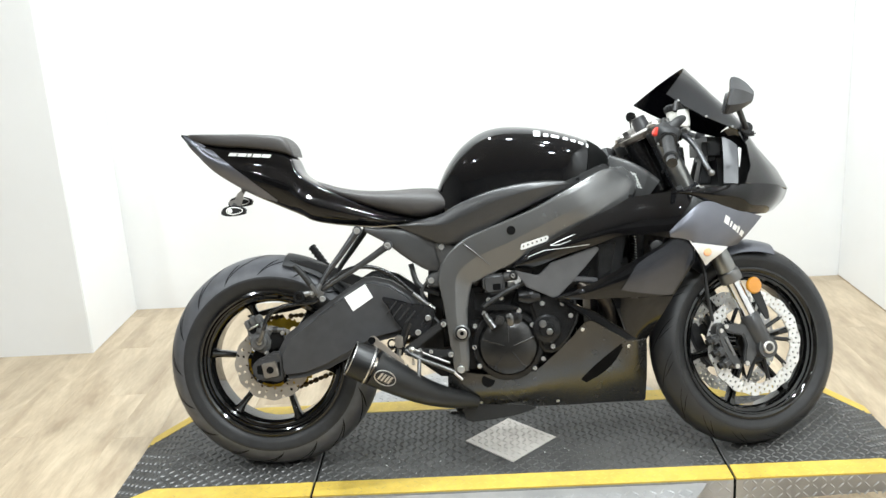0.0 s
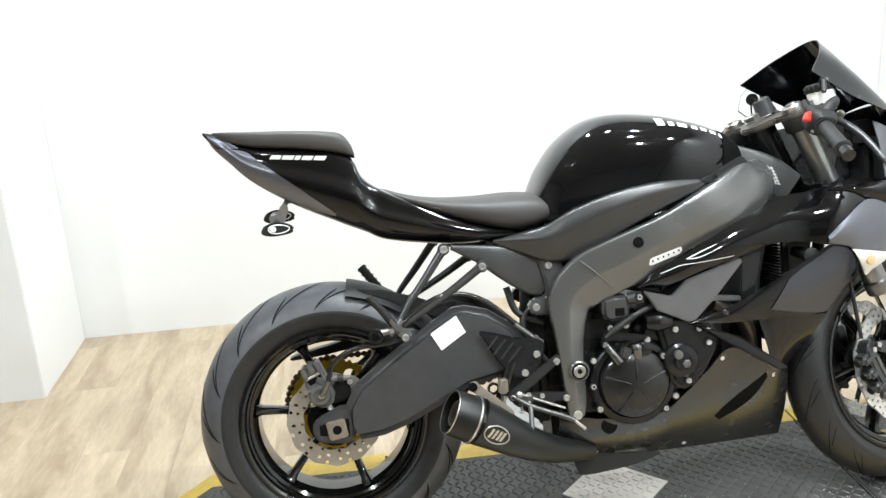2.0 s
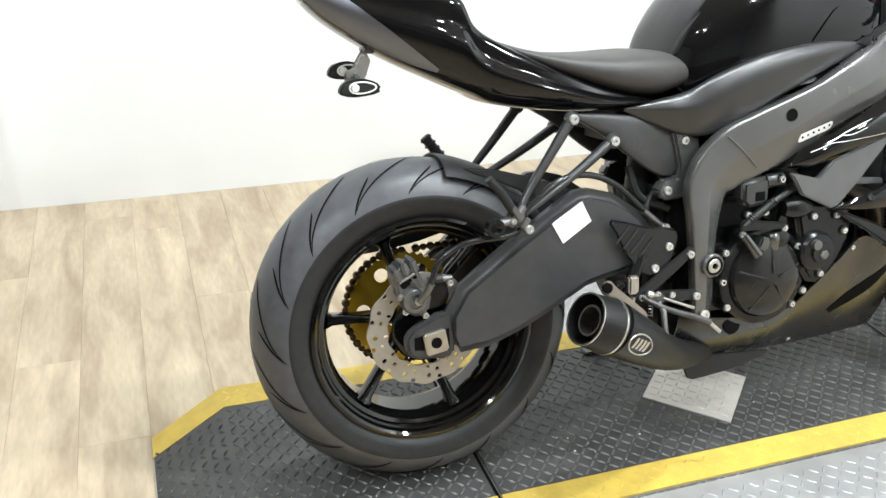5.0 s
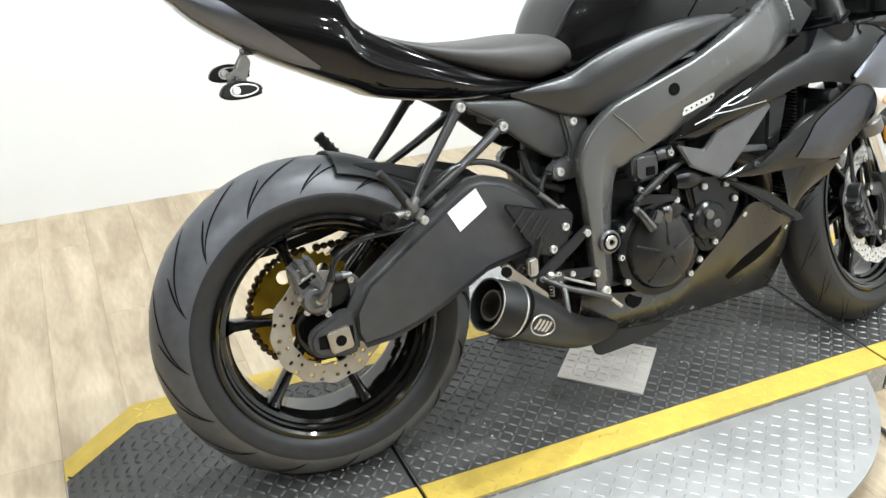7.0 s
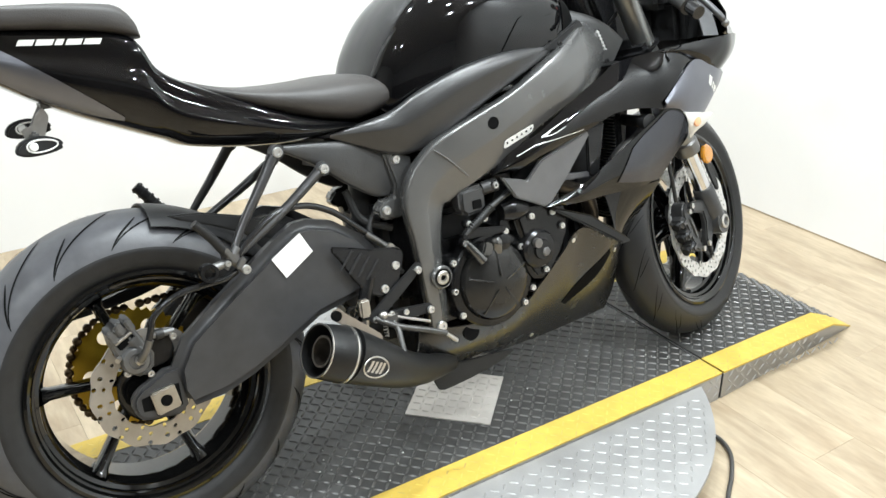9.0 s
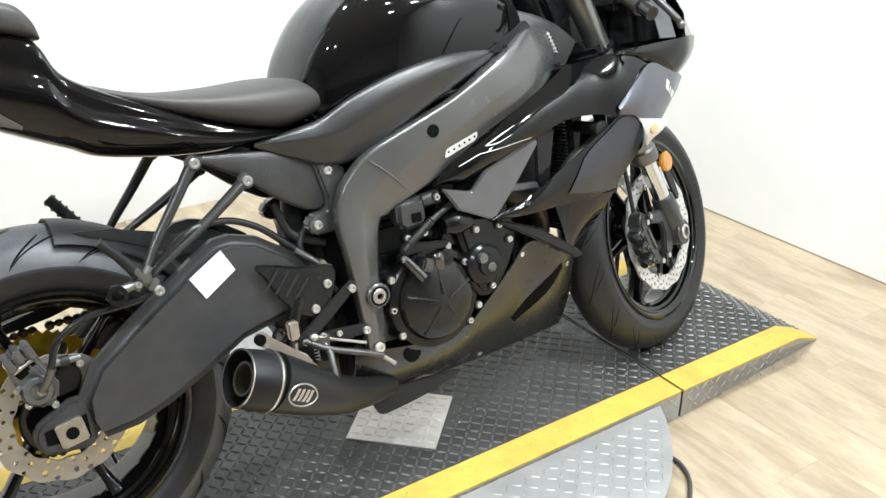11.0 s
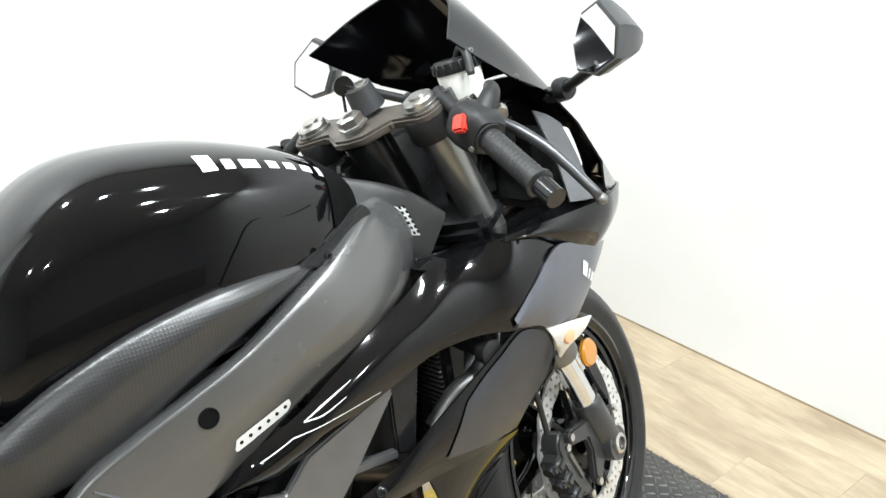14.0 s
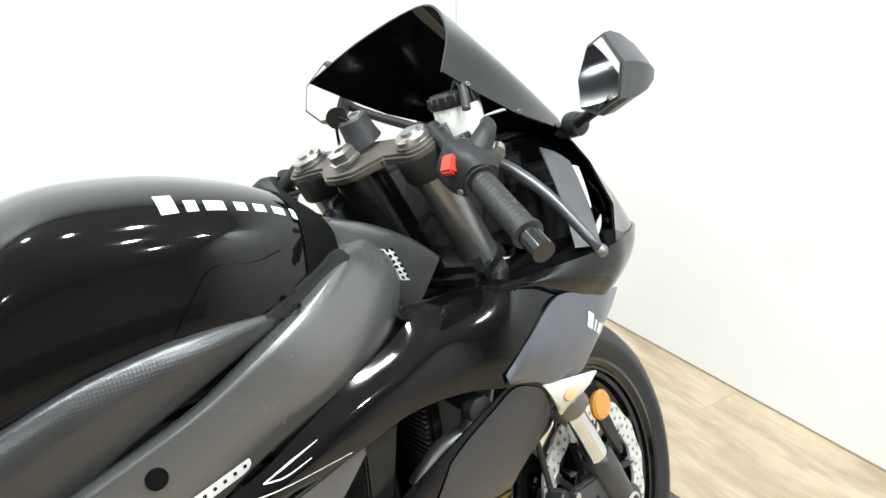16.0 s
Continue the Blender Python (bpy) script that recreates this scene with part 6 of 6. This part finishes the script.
LEVER = mat("dark_lever_alloy", (0.105, 0.105, 0.11), 0.36, metal=0.8, vary=0.1)
CASTG = mat("dark_cast_grey", (0.075, 0.075, 0.076), 0.34, metal=0.5, vary=0.15, bump=0.25, bump_scale=300)
for sgn in (-1, 1):
    v = sgn * 0.105
    fk = part("fork_upper", turned_up([(0.0255, -0.475), (0.0275, -0.470), (0.0275, -0.420), (0.0265, -0.415), (0.0265, -0.10), (0.0265, 0.001)], 28, UF, v), mat("grey_anodised_fork", (0.26, 0.26, 0.25), 0.30, metal=0.85, vary=0.08) if sgn < 0 else bpy.data.materials["grey_anodised_fork"], bike, "grey anodised fork tube", 30)
    part("fork_collar", turned_up([(0.030, -0.500), (0.032, -0.495), (0.032, -0.470), (0.028, -0.465)], 28, UF, v), ALLOY, fk, "dull alloy fork collar", 30)
    part("fork_slider", turned_up([(0.0205, -0.62), (0.0205, -0.49)], 28, UF, v), CHROME, bike, "bright chrome fork slider")
    ft = part("fork_foot", turned_up([(0.020, -0.735), (0.026, -0.725), (0.027, -0.66), (0.0265, -0.61), (0.022, -0.604)], 24, UF, v), CASTG, bike, "dark cast fork foot", 40)
    part("axle_clamp", moved(lathe([(0.030, -0.022), (0.031, 0.0), (0.030, 0.022)], 28), SF @ Matrix.Translation((0.018, v, -0.712))), CASTG, ft)
    part("axle_end", moved(lathe([(0.018, 0.0), (0.018, -0.005), (0.015, -0.007), (0.012, -0.007), (0.012, 0.0), (0.0001, 0.0)] if sgn < 0 else [(0.018, 0.0), (0.018, 0.005), (0.015, 0.007), (0.0001, 0.007)], 24), SF @ Matrix.Translation((0.018, v + sgn * 0.022, -0.712))), STEEL, ft, "bright axle end")
    # radial caliper behind the fork, with its carrier arm
    lo, hi = min(sgn * 0.094, sgn * 0.110), max(sgn * 0.094, sgn * 0.110)
    part("caliper_carrier", moved(slab([(0.012, -0.690), (0.022, -0.640), (-0.010, -0.622), (-0.058, -0.596), (-0.070, -0.604), (-0.064, -0.622), (-0.026, -0.650), (-0.030, -0.676), (-0.056, -0.712), (-0.060, -0.730), (-0.048, -0.738), (-0.010, -0.716)], lo, hi, 0.004, 0), SF), CASTG, bike, "dark cast caliper carrier")
    cp = part("front_caliper", moved(slab([(-0.058, -0.592), (-0.076, -0.590), (-0.092, -0.606), (-0.098, -0.650), (-0.096, -0.700), (-0.086, -0.726), (-0.064, -0.734), (-0.066, -0.69), (-0.064, -0.63)], min(sgn * 0.045, sgn * 0.098), max(sgn * 0.045, sgn * 0.098), 0.006, 2, 3), SF), CASTG, bike, "dark radial brake caliper")
    for w in (-0.622, -0.660, -0.698):
        part("piston_lobe", moved(block(-0.104, sgn * 0.084, w, 0.034, 0.040, 0.026, 0.008, 3), SF), CASTG, cp)
        part("lobe_cap", moved(tube([(-0.118, sgn * 0.084, w), (-0.126, sgn * 0.084, w)], 0.010, 14), SF), MATT, cp)
    part("caliper_bar", moved(block(-0.074, sgn * 0.0995, -0.660, 0.010, 0.004, 0.060, 0.0015), SF), ALLOY, cp, "plain pale maker's bar")
    for u, w in ((-0.064, -0.602), (-0.056, -0.724), (-0.088, -0.716), (-0.084, -0.604)):
        part("caliper_bolt", moved(lathe([(0.0065, 0), (0.0065, -0.006), (0.0001, -0.006)] if sgn < 0 else [(0.0065, 0), (0.0065, 0.006), (0.0001, 0.006)], 12), SF @ Matrix.Translation((u, sgn * 0.109, w))), STEEL, cp)
    part("front_hose", moved(tube([(-0.08, sgn * 0.085, -0.575), (-0.06, sgn * 0.09, -0.50), (-0.03, sgn * 0.085, -0.42), (-0.01, sgn * 0.07, -0.30)], 0.005, 10, 20), SF), HOSE, bike, "black brake hose")
    part("reflector", moved(lathe([(0.0235, 0.002), (0.0245, -0.004), (0.021, -0.008), (0.0001, -0.009)] if sgn < 0 else [(0.0235, -0.002), (0.0245, 0.004), (0.021, 0.008), (0.0001, 0.009)], 28), SF @ Matrix.Translation((0.066, sgn * 0.122, -0.537))), AMBER, bike, "round amber reflector")
    part("reflector_stay", moved(slab([(0.055, -0.52), (0.078, -0.525), (0.078, -0.60), (0.070, -0.64), (0.056, -0.64), (0.050, -0.58)], min(sgn * 0.114, sgn * 0.120), max(sgn * 0.114, sgn * 0.120), 0.002, 2), SF), MATT, bike, "black reflector stay")

fend = []
for a in np.linspace(radians(72), radians(128), 24):
    r = 0.310
    k = min(1.0, (math.degrees(a) - 20) / 30)
    fend.append([FAX + Vector(((r - 0.055 * (1 - math.cos(b))) * math.cos(a), 0.080 * k * math.sin(b), (r - 0.055 * (1 - math.cos(b))) * math.sin(a))) for b in np.linspace(-1.35, 1.35, 15)])
bm = skin(fend, closed=False, caps=False)
bmesh.ops.solidify(bm, geom=bm.faces[:], thickness=0.003)
part("front_fender", moved(bm, TURNED), GREY, bike, "dark metallic front fender", 60)

clamp_out = [(-0.035, -0.028), (-0.005, -0.062), (-0.012, -0.115), (0.004, -0.138), (0.040, -0.138), (0.056, -0.112), (0.046, -0.055), (0.052, 0), (0.046, 0.055), (0.056, 0.112), (0.040, 0.138), (0.004, 0.138), (-0.012, 0.115), (-0.005, 0.062), (-0.035, 0.028)]
bm = slab(clamp_out, 0.003, 0.018, 0.004, 2)
moved(bm, SF @ Matrix(((1, 0, 0, 0), (0, 0, 1, 0), (0, -1, 0, 0), (0, 0, 0, 1))))
tc = part("top_clamp", bm, CLAMP, bike, "black triple clamp plate", 40)
part("stem_nut", turned_up([(0.023, 0.004), (0.023, 0.008), (0.020, 0.009), (0.020, 0.020), (0.015, 0.022), (0.008, 0.022), (0.008, 0.012), (0.0001, 0.012)], 6, -0.008, 0), STEEL, tc, "bright hexagonal stem nut", 20)
part("lower_clamp", moved(block(0.01, 0, -0.20, 0.08, 0.27, 0.035, 0.012), SF), SHINE, bike, "black lower triple clamp")
part("steering_head", turned_up([(0.036, -0.18), (0.036, -0.02)], 28, 0, 0), DARKALLOY, bike, "dark steering head")
for sgn in (-1, 1):
    v = sgn * 0.105
    part("fork_cap", turned_up([(0.0235, -0.004), (0.0235, 0.004), (0.021, 0.007), (0.013, 0.007), (0.012, 0.011), (0.0001, 0.011)], 28, UF, v, 0.004), STEEL, bike, "bright fork cap", 30)
    part("bar_clamp", turned_up([(0.034, -0.050), (0.036, -0.046), (0.036, -0.016), (0.034, -0.012)], 28, UF, v), MATT, bike, "black handlebar clamp", 40)
    b0, b1 = Vector((UF + 0.012, sgn * 0.138, -0.008)), Vector((-0.108, sgn * 0.324, -0.096))
    dn = (b1 - b0).normalized()
    part("bar_tube", moved(tube([b0 - dn * 0.02, b1], 0.0115, 16), SF), MATT, bike, "black handlebar tube")
    gr = part("grip", moved(tube([b1 - dn * 0.135, b1 - dn * 0.025], 0.0165, 24), SF), HOSE, bike, "ribbed black rubber grip")
    for i in range(14):
        p = (b1 - dn * 0.130).lerp(b1 - dn * 0.03, i / 13)
        part("grip_rib", moved(lathe([(0.0166, -0.0017), (0.0170, 0), (0.0166, 0.0017)], 20), SF @ Matrix.Translation(p) @ Vector((0, 1, 0)).rotation_difference(dn).to_matrix().to_4x4()), HOSE, gr)
    part("grip_flange", moved(lathe([(0.022, -0.003), (0.022, 0.003)], 24), SF @ Matrix.Translation(b1 - dn * 0.138) @ Vector((0, 1, 0)).rotation_difference(dn).to_matrix().to_4x4()), HOSE, gr)
    part("grip_flange", moved(lathe([(0.0165, -0.004), (0.0195, -0.002), (0.0195, 0.002), (0.0165, 0.004)], 24), SF @ Matrix.Translation(b1 - dn * 0.026) @ Vector((0, 1, 0)).rotation_difference(dn).to_matrix().to_4x4()), HOSE, gr)
    part("bar_end", moved(tube([b1 - dn * 0.028, b1 + dn * 0.010], 0.0140, 24), SF), SHINE, bike, "satin black bar-end weight")
    sw = part("switch_housing", moved(hull([(-0.034, 0.024, 0.022, -0.024), (-0.018, 0.032, 0.031, -0.032), (0.014, 0.031, 0.031, -0.030), (0.030, 0.023, 0.023, -0.023)], 3.2, 10, 0.5, 24), SF @ Matrix.Translation(b1 - dn * 0.168) @ Vector((1, 0, 0)).rotation_difference(dn).to_matrix().to_4x4()), MATT, bike, "black switch housing")
    if sgn < 0:
        part("stop_switch", moved(block(0, 0, 0, 0.024, 0.020, 0.014, 0.003), SF @ Matrix.Translation(b1 - dn * 0.170 + Vector((-0.026, 0.0, 0.022))) @ Matrix.Rotation(radians(-35), 4, "Y")), RED, sw, "red stop switch")
        part("switch_screw", moved(lathe([(0.004, 0), (0.004, -0.002), (0.0001, -0.002)], 10), SF @ Matrix.Translation(b1 - dn * 0.160 + Vector((-0.034, 0, -0.006))) @ Matrix.Rotation(radians(-90), 4, "Z")), STEEL, sw)
    if sgn < 0:
        hc = b1 - dn * 0.168
        part("cable_boot", moved(tube([hc + Vector((0.012, -0.010, 0.010)), hc + Vector((0.036, -0.014, 0.020)), hc + Vector((0.054, -0.010, 0.022)), hc + Vector((0.068, 0.000, 0.022))], 0.0165, 14, 14, 0.0090), SF), MATT, sw, "curved black throttle cable boot")
        part("lever_adjuster", moved(tube([hc + Vector((0.046, -0.012, -0.012)), hc + Vector((0.060, -0.004, -0.012))], 0.0100, 12), SF), STEEL, sw, "bright lever adjuster wheel")
        part("perch_block", moved(block(0.0, 0.0, 0.0, 0.030, 0.034, 0.020, 0.005), SF @ Matrix.Translation(hc + Vector((0.046, 0.040, 0.010))) @ Matrix.Rotation(radians(25), 4, "Z")), CLAMP, sw, "worn brown lever perch")
        part("pump_bolt", moved(tube([hc + Vector((0.050, 0.052, 0.018)), hc + Vector((0.052, 0.054, 0.040))], 0.0065, 10), SF), ALLOY, sw, "dull banjo bolt")
    lv = part("lever", moved(tube([b1 - dn * 0.175 + Vector((0.040, 0, -0.018)), b1 - dn * 0.12 + Vector((0.060, 0, -0.018)), b1 - dn * 0.06 + Vector((0.076, 0, -0.029)), b1 + dn * 0.000 + Vector((0.085, 0, -0.054)), b1 + dn * 0.008 + Vector((0.089, 0, -0.068))], 0.0088, 12, 24, 0.0062), SF), LEVER, bike, "bare alloy hand lever")
    part("lever_ball", moved(hull([(-0.0085, 0.003, 0.003, -0.003), (-0.005, 0.007, 0.007, -0.007), (0.0, 0.0085, 0.0085, -0.0085), (0.005, 0.007, 0.007, -0.007), (0.0085, 0.003, 0.003, -0.003)], 2.0, 10, 0.5, 18), SF @ Matrix.Translation(b1 + dn * 0.010 + Vector((0.090, 0, -0.071)))), ALLOY, lv)
    part("master_pump", moved(tube([b1 - dn * 0.20 + Vector((0.02, 0, 0.012)), b1 - dn * 0.165 + Vector((0.030, 0, -0.022))], 0.014, 14), SF), DARKALLOY, bike, "dark lever perch")
RES = SF @ Matrix.Translation((0.074, -0.146, -0.010)) @ Matrix.Rotation(RAKE * 0.8, 4, "Y") @ Matrix.Scale(1.3, 4)
UPR = Matrix.Rotation(radians(90), 4, "X")
part("reservoir", moved(lathe([(0.021, -0.022), (0.0235, -0.016), (0.0245, 0.012), (0.0235, 0.016)], 28), RES @ UPR), MILK, bike, "milky plastic brake-fluid reservoir", 40)
rc = part("reservoir_cap", moved(lathe([(0.0255, 0.014), (0.0265, 0.016), (0.0265, 0.026), (0.024, 0.029), (0.0001, 0.029)], 24), RES @ UPR), MATT, bike, "black ribbed reservoir cap", 30)
part("reservoir_hose", moved(tube([(0.074, -0.146, -0.02), (0.06, -0.16, -0.035), (0.030, -0.170, -0.025)], 0.006, 10, 12), SF), HOSE, bike, "black reservoir hose")
part("banjo", moved(tube([(0.050, -0.185, 0.012), (0.075, -0.175, 0.035), (0.095, -0.15, 0.03), (0.10, -0.10, -0.03)], 0.006, 10, 16), SF), HOSE, bike, "black brake line")
for i in range(18):
    a = 2 * math.pi * i / 18
    part("cap_rib", moved(block(0.0268 * math.cos(a), 0.0268 * math.sin(a), 0.021, 0.003, 0.003, 0.011, 0.001, 1), RES), MATT, rc)
ig = part("ignition_lock", turned_up([(0.026, 0.0), (0.024, 0.010), (0.0215, 0.034), (0.021, 0.038), (0.015, 0.038), (0.014, 0.035), (0.0001, 0.035)], 28, 0.040, 0.0, 0.004), SWING, bike, "black ignition barrel", 30)
part("lock_ring", turned_up([(0.0165, 0.0375), (0.0165, 0.0400), (0.0125, 0.0400), (0.0125, 0.0375)], 24, 0.040, 0.0, 0.004), STEEL, ig, "bright lock ring")
part("key", moved(join(tube([(0.040, 0.0, 0.036), (0.030, 0.010, 0.052)], 0.0030, 8), tube([(0.0275, 0.0105, 0.052), (0.0305, 0.0135, 0.052)], 0.0150, 20), tube([(0.022, 0.016, 0.040), (0.016, 0.022, 0.018)], 0.0022, 8)), SF), DARKALLOY, bike, "dark round-headed ignition key")
for sgn, pts in ((-1, [(0.03, -0.17, -0.035), (0.05, -0.12, -0.07), (0.03, -0.05, -0.12), (-0.02, 0.0, -0.16)]), (1, [(0.0, 0.17, -0.035), (0.04, 0.11, -0.06), (0.03, 0.04, -0.13), (-0.02, 0.0, -0.18)])):
    part("control_cable", moved(tube(pts, 0.0042, 8, 20), SF), HOSE, bike, "black control cable")

# air duct beside the steering head, with a small pale label
du = both("air_duct", beam([(1.00, -0.060, 0.848, 0.022), (1.035, -0.078, 0.818, 0.038), (1.078, -0.090, 0.785, 0.045), (1.12, -0.095, 0.752, 0.042)], 0.014, 5.0, 20, 28), mat("dark_duct_plastic", (0.024, 0.024, 0.0235), 0.40, vary=0.15, bump=0.2, bump_scale=300), "matt black air duct beside the steering head")
DU_T = tree(du)
lab = part("duct_label", drape([(1.060, 0.815), (1.070, 0.812), (1.079, 0.810)], [(1.077, 0.770), (1.086, 0.767), (1.094, 0.765)], DU_T, 0.0008, 8, 8), LABELM, du, "small pale printed label")
for i in range(6):
    z = 0.813 - 0.0078 * i
    x = 1.0625 + 0.0027 * i
    for k in range(3):
        a = x + 0.0062 * k
        part("label_bar", drape([(a, z), (a + 0.004, z - 0.0012)], [(a + 0.001, z - 0.0045), (a + 0.005, z - 0.0057)], DU_T, 0.0014, 3, 2), SEAMSHADE, lab, "dark printed bar")
for x, z in ((0.905, 0.80), (1.052, 0.745)):
    bolt((x, -0.176 if x < 1 else -0.150, z), 0.0055, h=0.004, material=DARKALLOY)
both("tank_bracket", slab([(0.862, 0.793), (0.93, 0.822), (0.985, 0.842), (1.0, 0.826), (0.955, 0.800), (0.90, 0.786)], lambda x, z: -0.170 + 0.25 * max(0, x - 0.90), -0.135, 0.003, 0), MATT, "black plate between tank and frame")

# mirrors
for sgn in (-1, 1):
    def f(p):
        return Vector((p[0] - (0.050 if sgn > 0 else 0), -sgn * p[1] + (0.058 if sgn > 0 else 0), p[2] - (0.004 if sgn > 0 else 0)))
    face = [(1.312, -0.250, 0.990), (1.303, -0.266, 1.030), (1.287, -0.296, 1.044), (1.268, -0.332, 1.010), (1.270, -0.329, 0.970), (1.291, -0.288, 0.950), (1.307, -0.258, 0.956)]
    mid = Vector((1.290, -0.291, 0.995))
    face = [(x + 0.28 * (z - 0.995), y, z) for x, y, z in face]
    face = [tuple(mid + Matrix.Rotation(radians(20 if sgn < 0 else 15), 3, "Z") @ (Vector(p) - mid) * (1.0 if sgn < 0 else 1.10)) for p in face]
    rings = []
    for k, dx in ((1.0, 0.0), (1.04, 0.008), (0.96, 0.022), (0.70, 0.042), (0.30, 0.062)):
        rings.append([f(mid + (Vector(p) - mid) * k + Vector((dx, -0.25 * dx, -0.12 * dx))) for p in face])
    mh = part("mirror_housing", skin(rings), SWING, bike, "black angular mirror housing", 25)
    part("mirror_glass", skin([[f(mid + (Vector(p) - mid) * 0.90 + Vector((-0.0010, 0.0006, 0))) for p in face], [f(mid + (Vector(p) - mid) * 0.90 + Vector((-0.0022, 0.0013, 0))) for p in face]]), MIRROR, mh, "clear mirror glass")
    part("mirror_arm", tube([f((1.402, -0.100, 0.908)), f((1.375, -0.155, 0.925)), f((1.340, -0.235, 0.952)), f((1.320, -0.275, 0.972))], 0.0085, 12, 12, 0.0075), MATT, bike, "black mirror arm")
    part("mirror_foot", join(moved(lathe([(0.016, -0.012), (0.018, 0), (0.016, 0.012)], 20), Matrix.Translation(f((1.385, -0.130, 0.918)))), block(f((1.40, -0.10, 0.903)).x, f((1.40, -0.10, 0.903)).y, 0.903, 0.036, 0.036, 0.014, 0.005)), MATT, bike, "black mirror foot")

# floor boards: staggered vinyl planks, grain along y
rng = random.Random(7)
PW, PL = 0.152, 1.22
boards = {}


def board_mesh(w, l):
    key = (round(w, 3), round(l, 3))
    if key not in boards:
        bm = block(0, 0, -0.003, w - 0.0004, l - 0.0004, 0.006, 0.0003, 1)
        me = bpy.data.meshes.new("plank")
        bm.to_mesh(me)
        bm.free()
        me.materials.append(WOOD)
        boards[key] = me
    return boards[key]


for i in range(-18, 16):
    x = i * PW
    if x > XR - PW * 0.5 + 0.05:
        continue
    shift = rng.random() * PL
    top = YB - 0.001
    while top > -6.85:
        low = max(-6.89, top - (shift if top == YB - 0.001 else PL))
        l = top - low
        if l > 0.06:
            ob = new("plank", board_mesh(PW, l))
            ob.location = (x, (top + low) / 2, FLOOR)
            ob.parent = floor
        top = low

far_boards = []
for i in range(-29, -18):
    for j in range(-1, 7):
        top = min(YB - 0.001, YB - 0.001 - PL * (j + 0.37 * (i % 3)))
        low = max(-6.89, YB - 0.001 - PL * (j + 1 + 0.37 * (i % 3)))
        if top - low > 0.06:
            far_boards.append(block(i * PW, (top + low) / 2, FLOOR - 0.003, PW - 0.0008, top - low - 0.0008, 0.006, 0.0005, 1))
tagged(part("far_plank", join(*far_boards), WOOD, floor), "pale wood planks of the open shop floor", kind="stuff")

# a loose dark cable that comes out from under the turntable's edge
CABLE = mat("grey_black_cable", (0.05, 0.048, 0.045), 0.5, vary=0.15)
cable = part("floor_cable", tube([(1.12, -0.33, FLOOR + 0.0075), (1.165, -0.385, FLOOR + 0.0075), (1.15, -0.45, FLOOR + 0.0075), (1.09, -0.51, FLOOR + 0.0075), (1.00, -0.58, FLOOR + 0.0075), (0.90, -0.72, FLOOR + 0.0075), (0.84, -0.95, FLOOR + 0.0075)], 0.0050, 10, 40), CABLE, None, "")
tagged(cable, "thin black rubber cable lying on the wood floor", "cable")
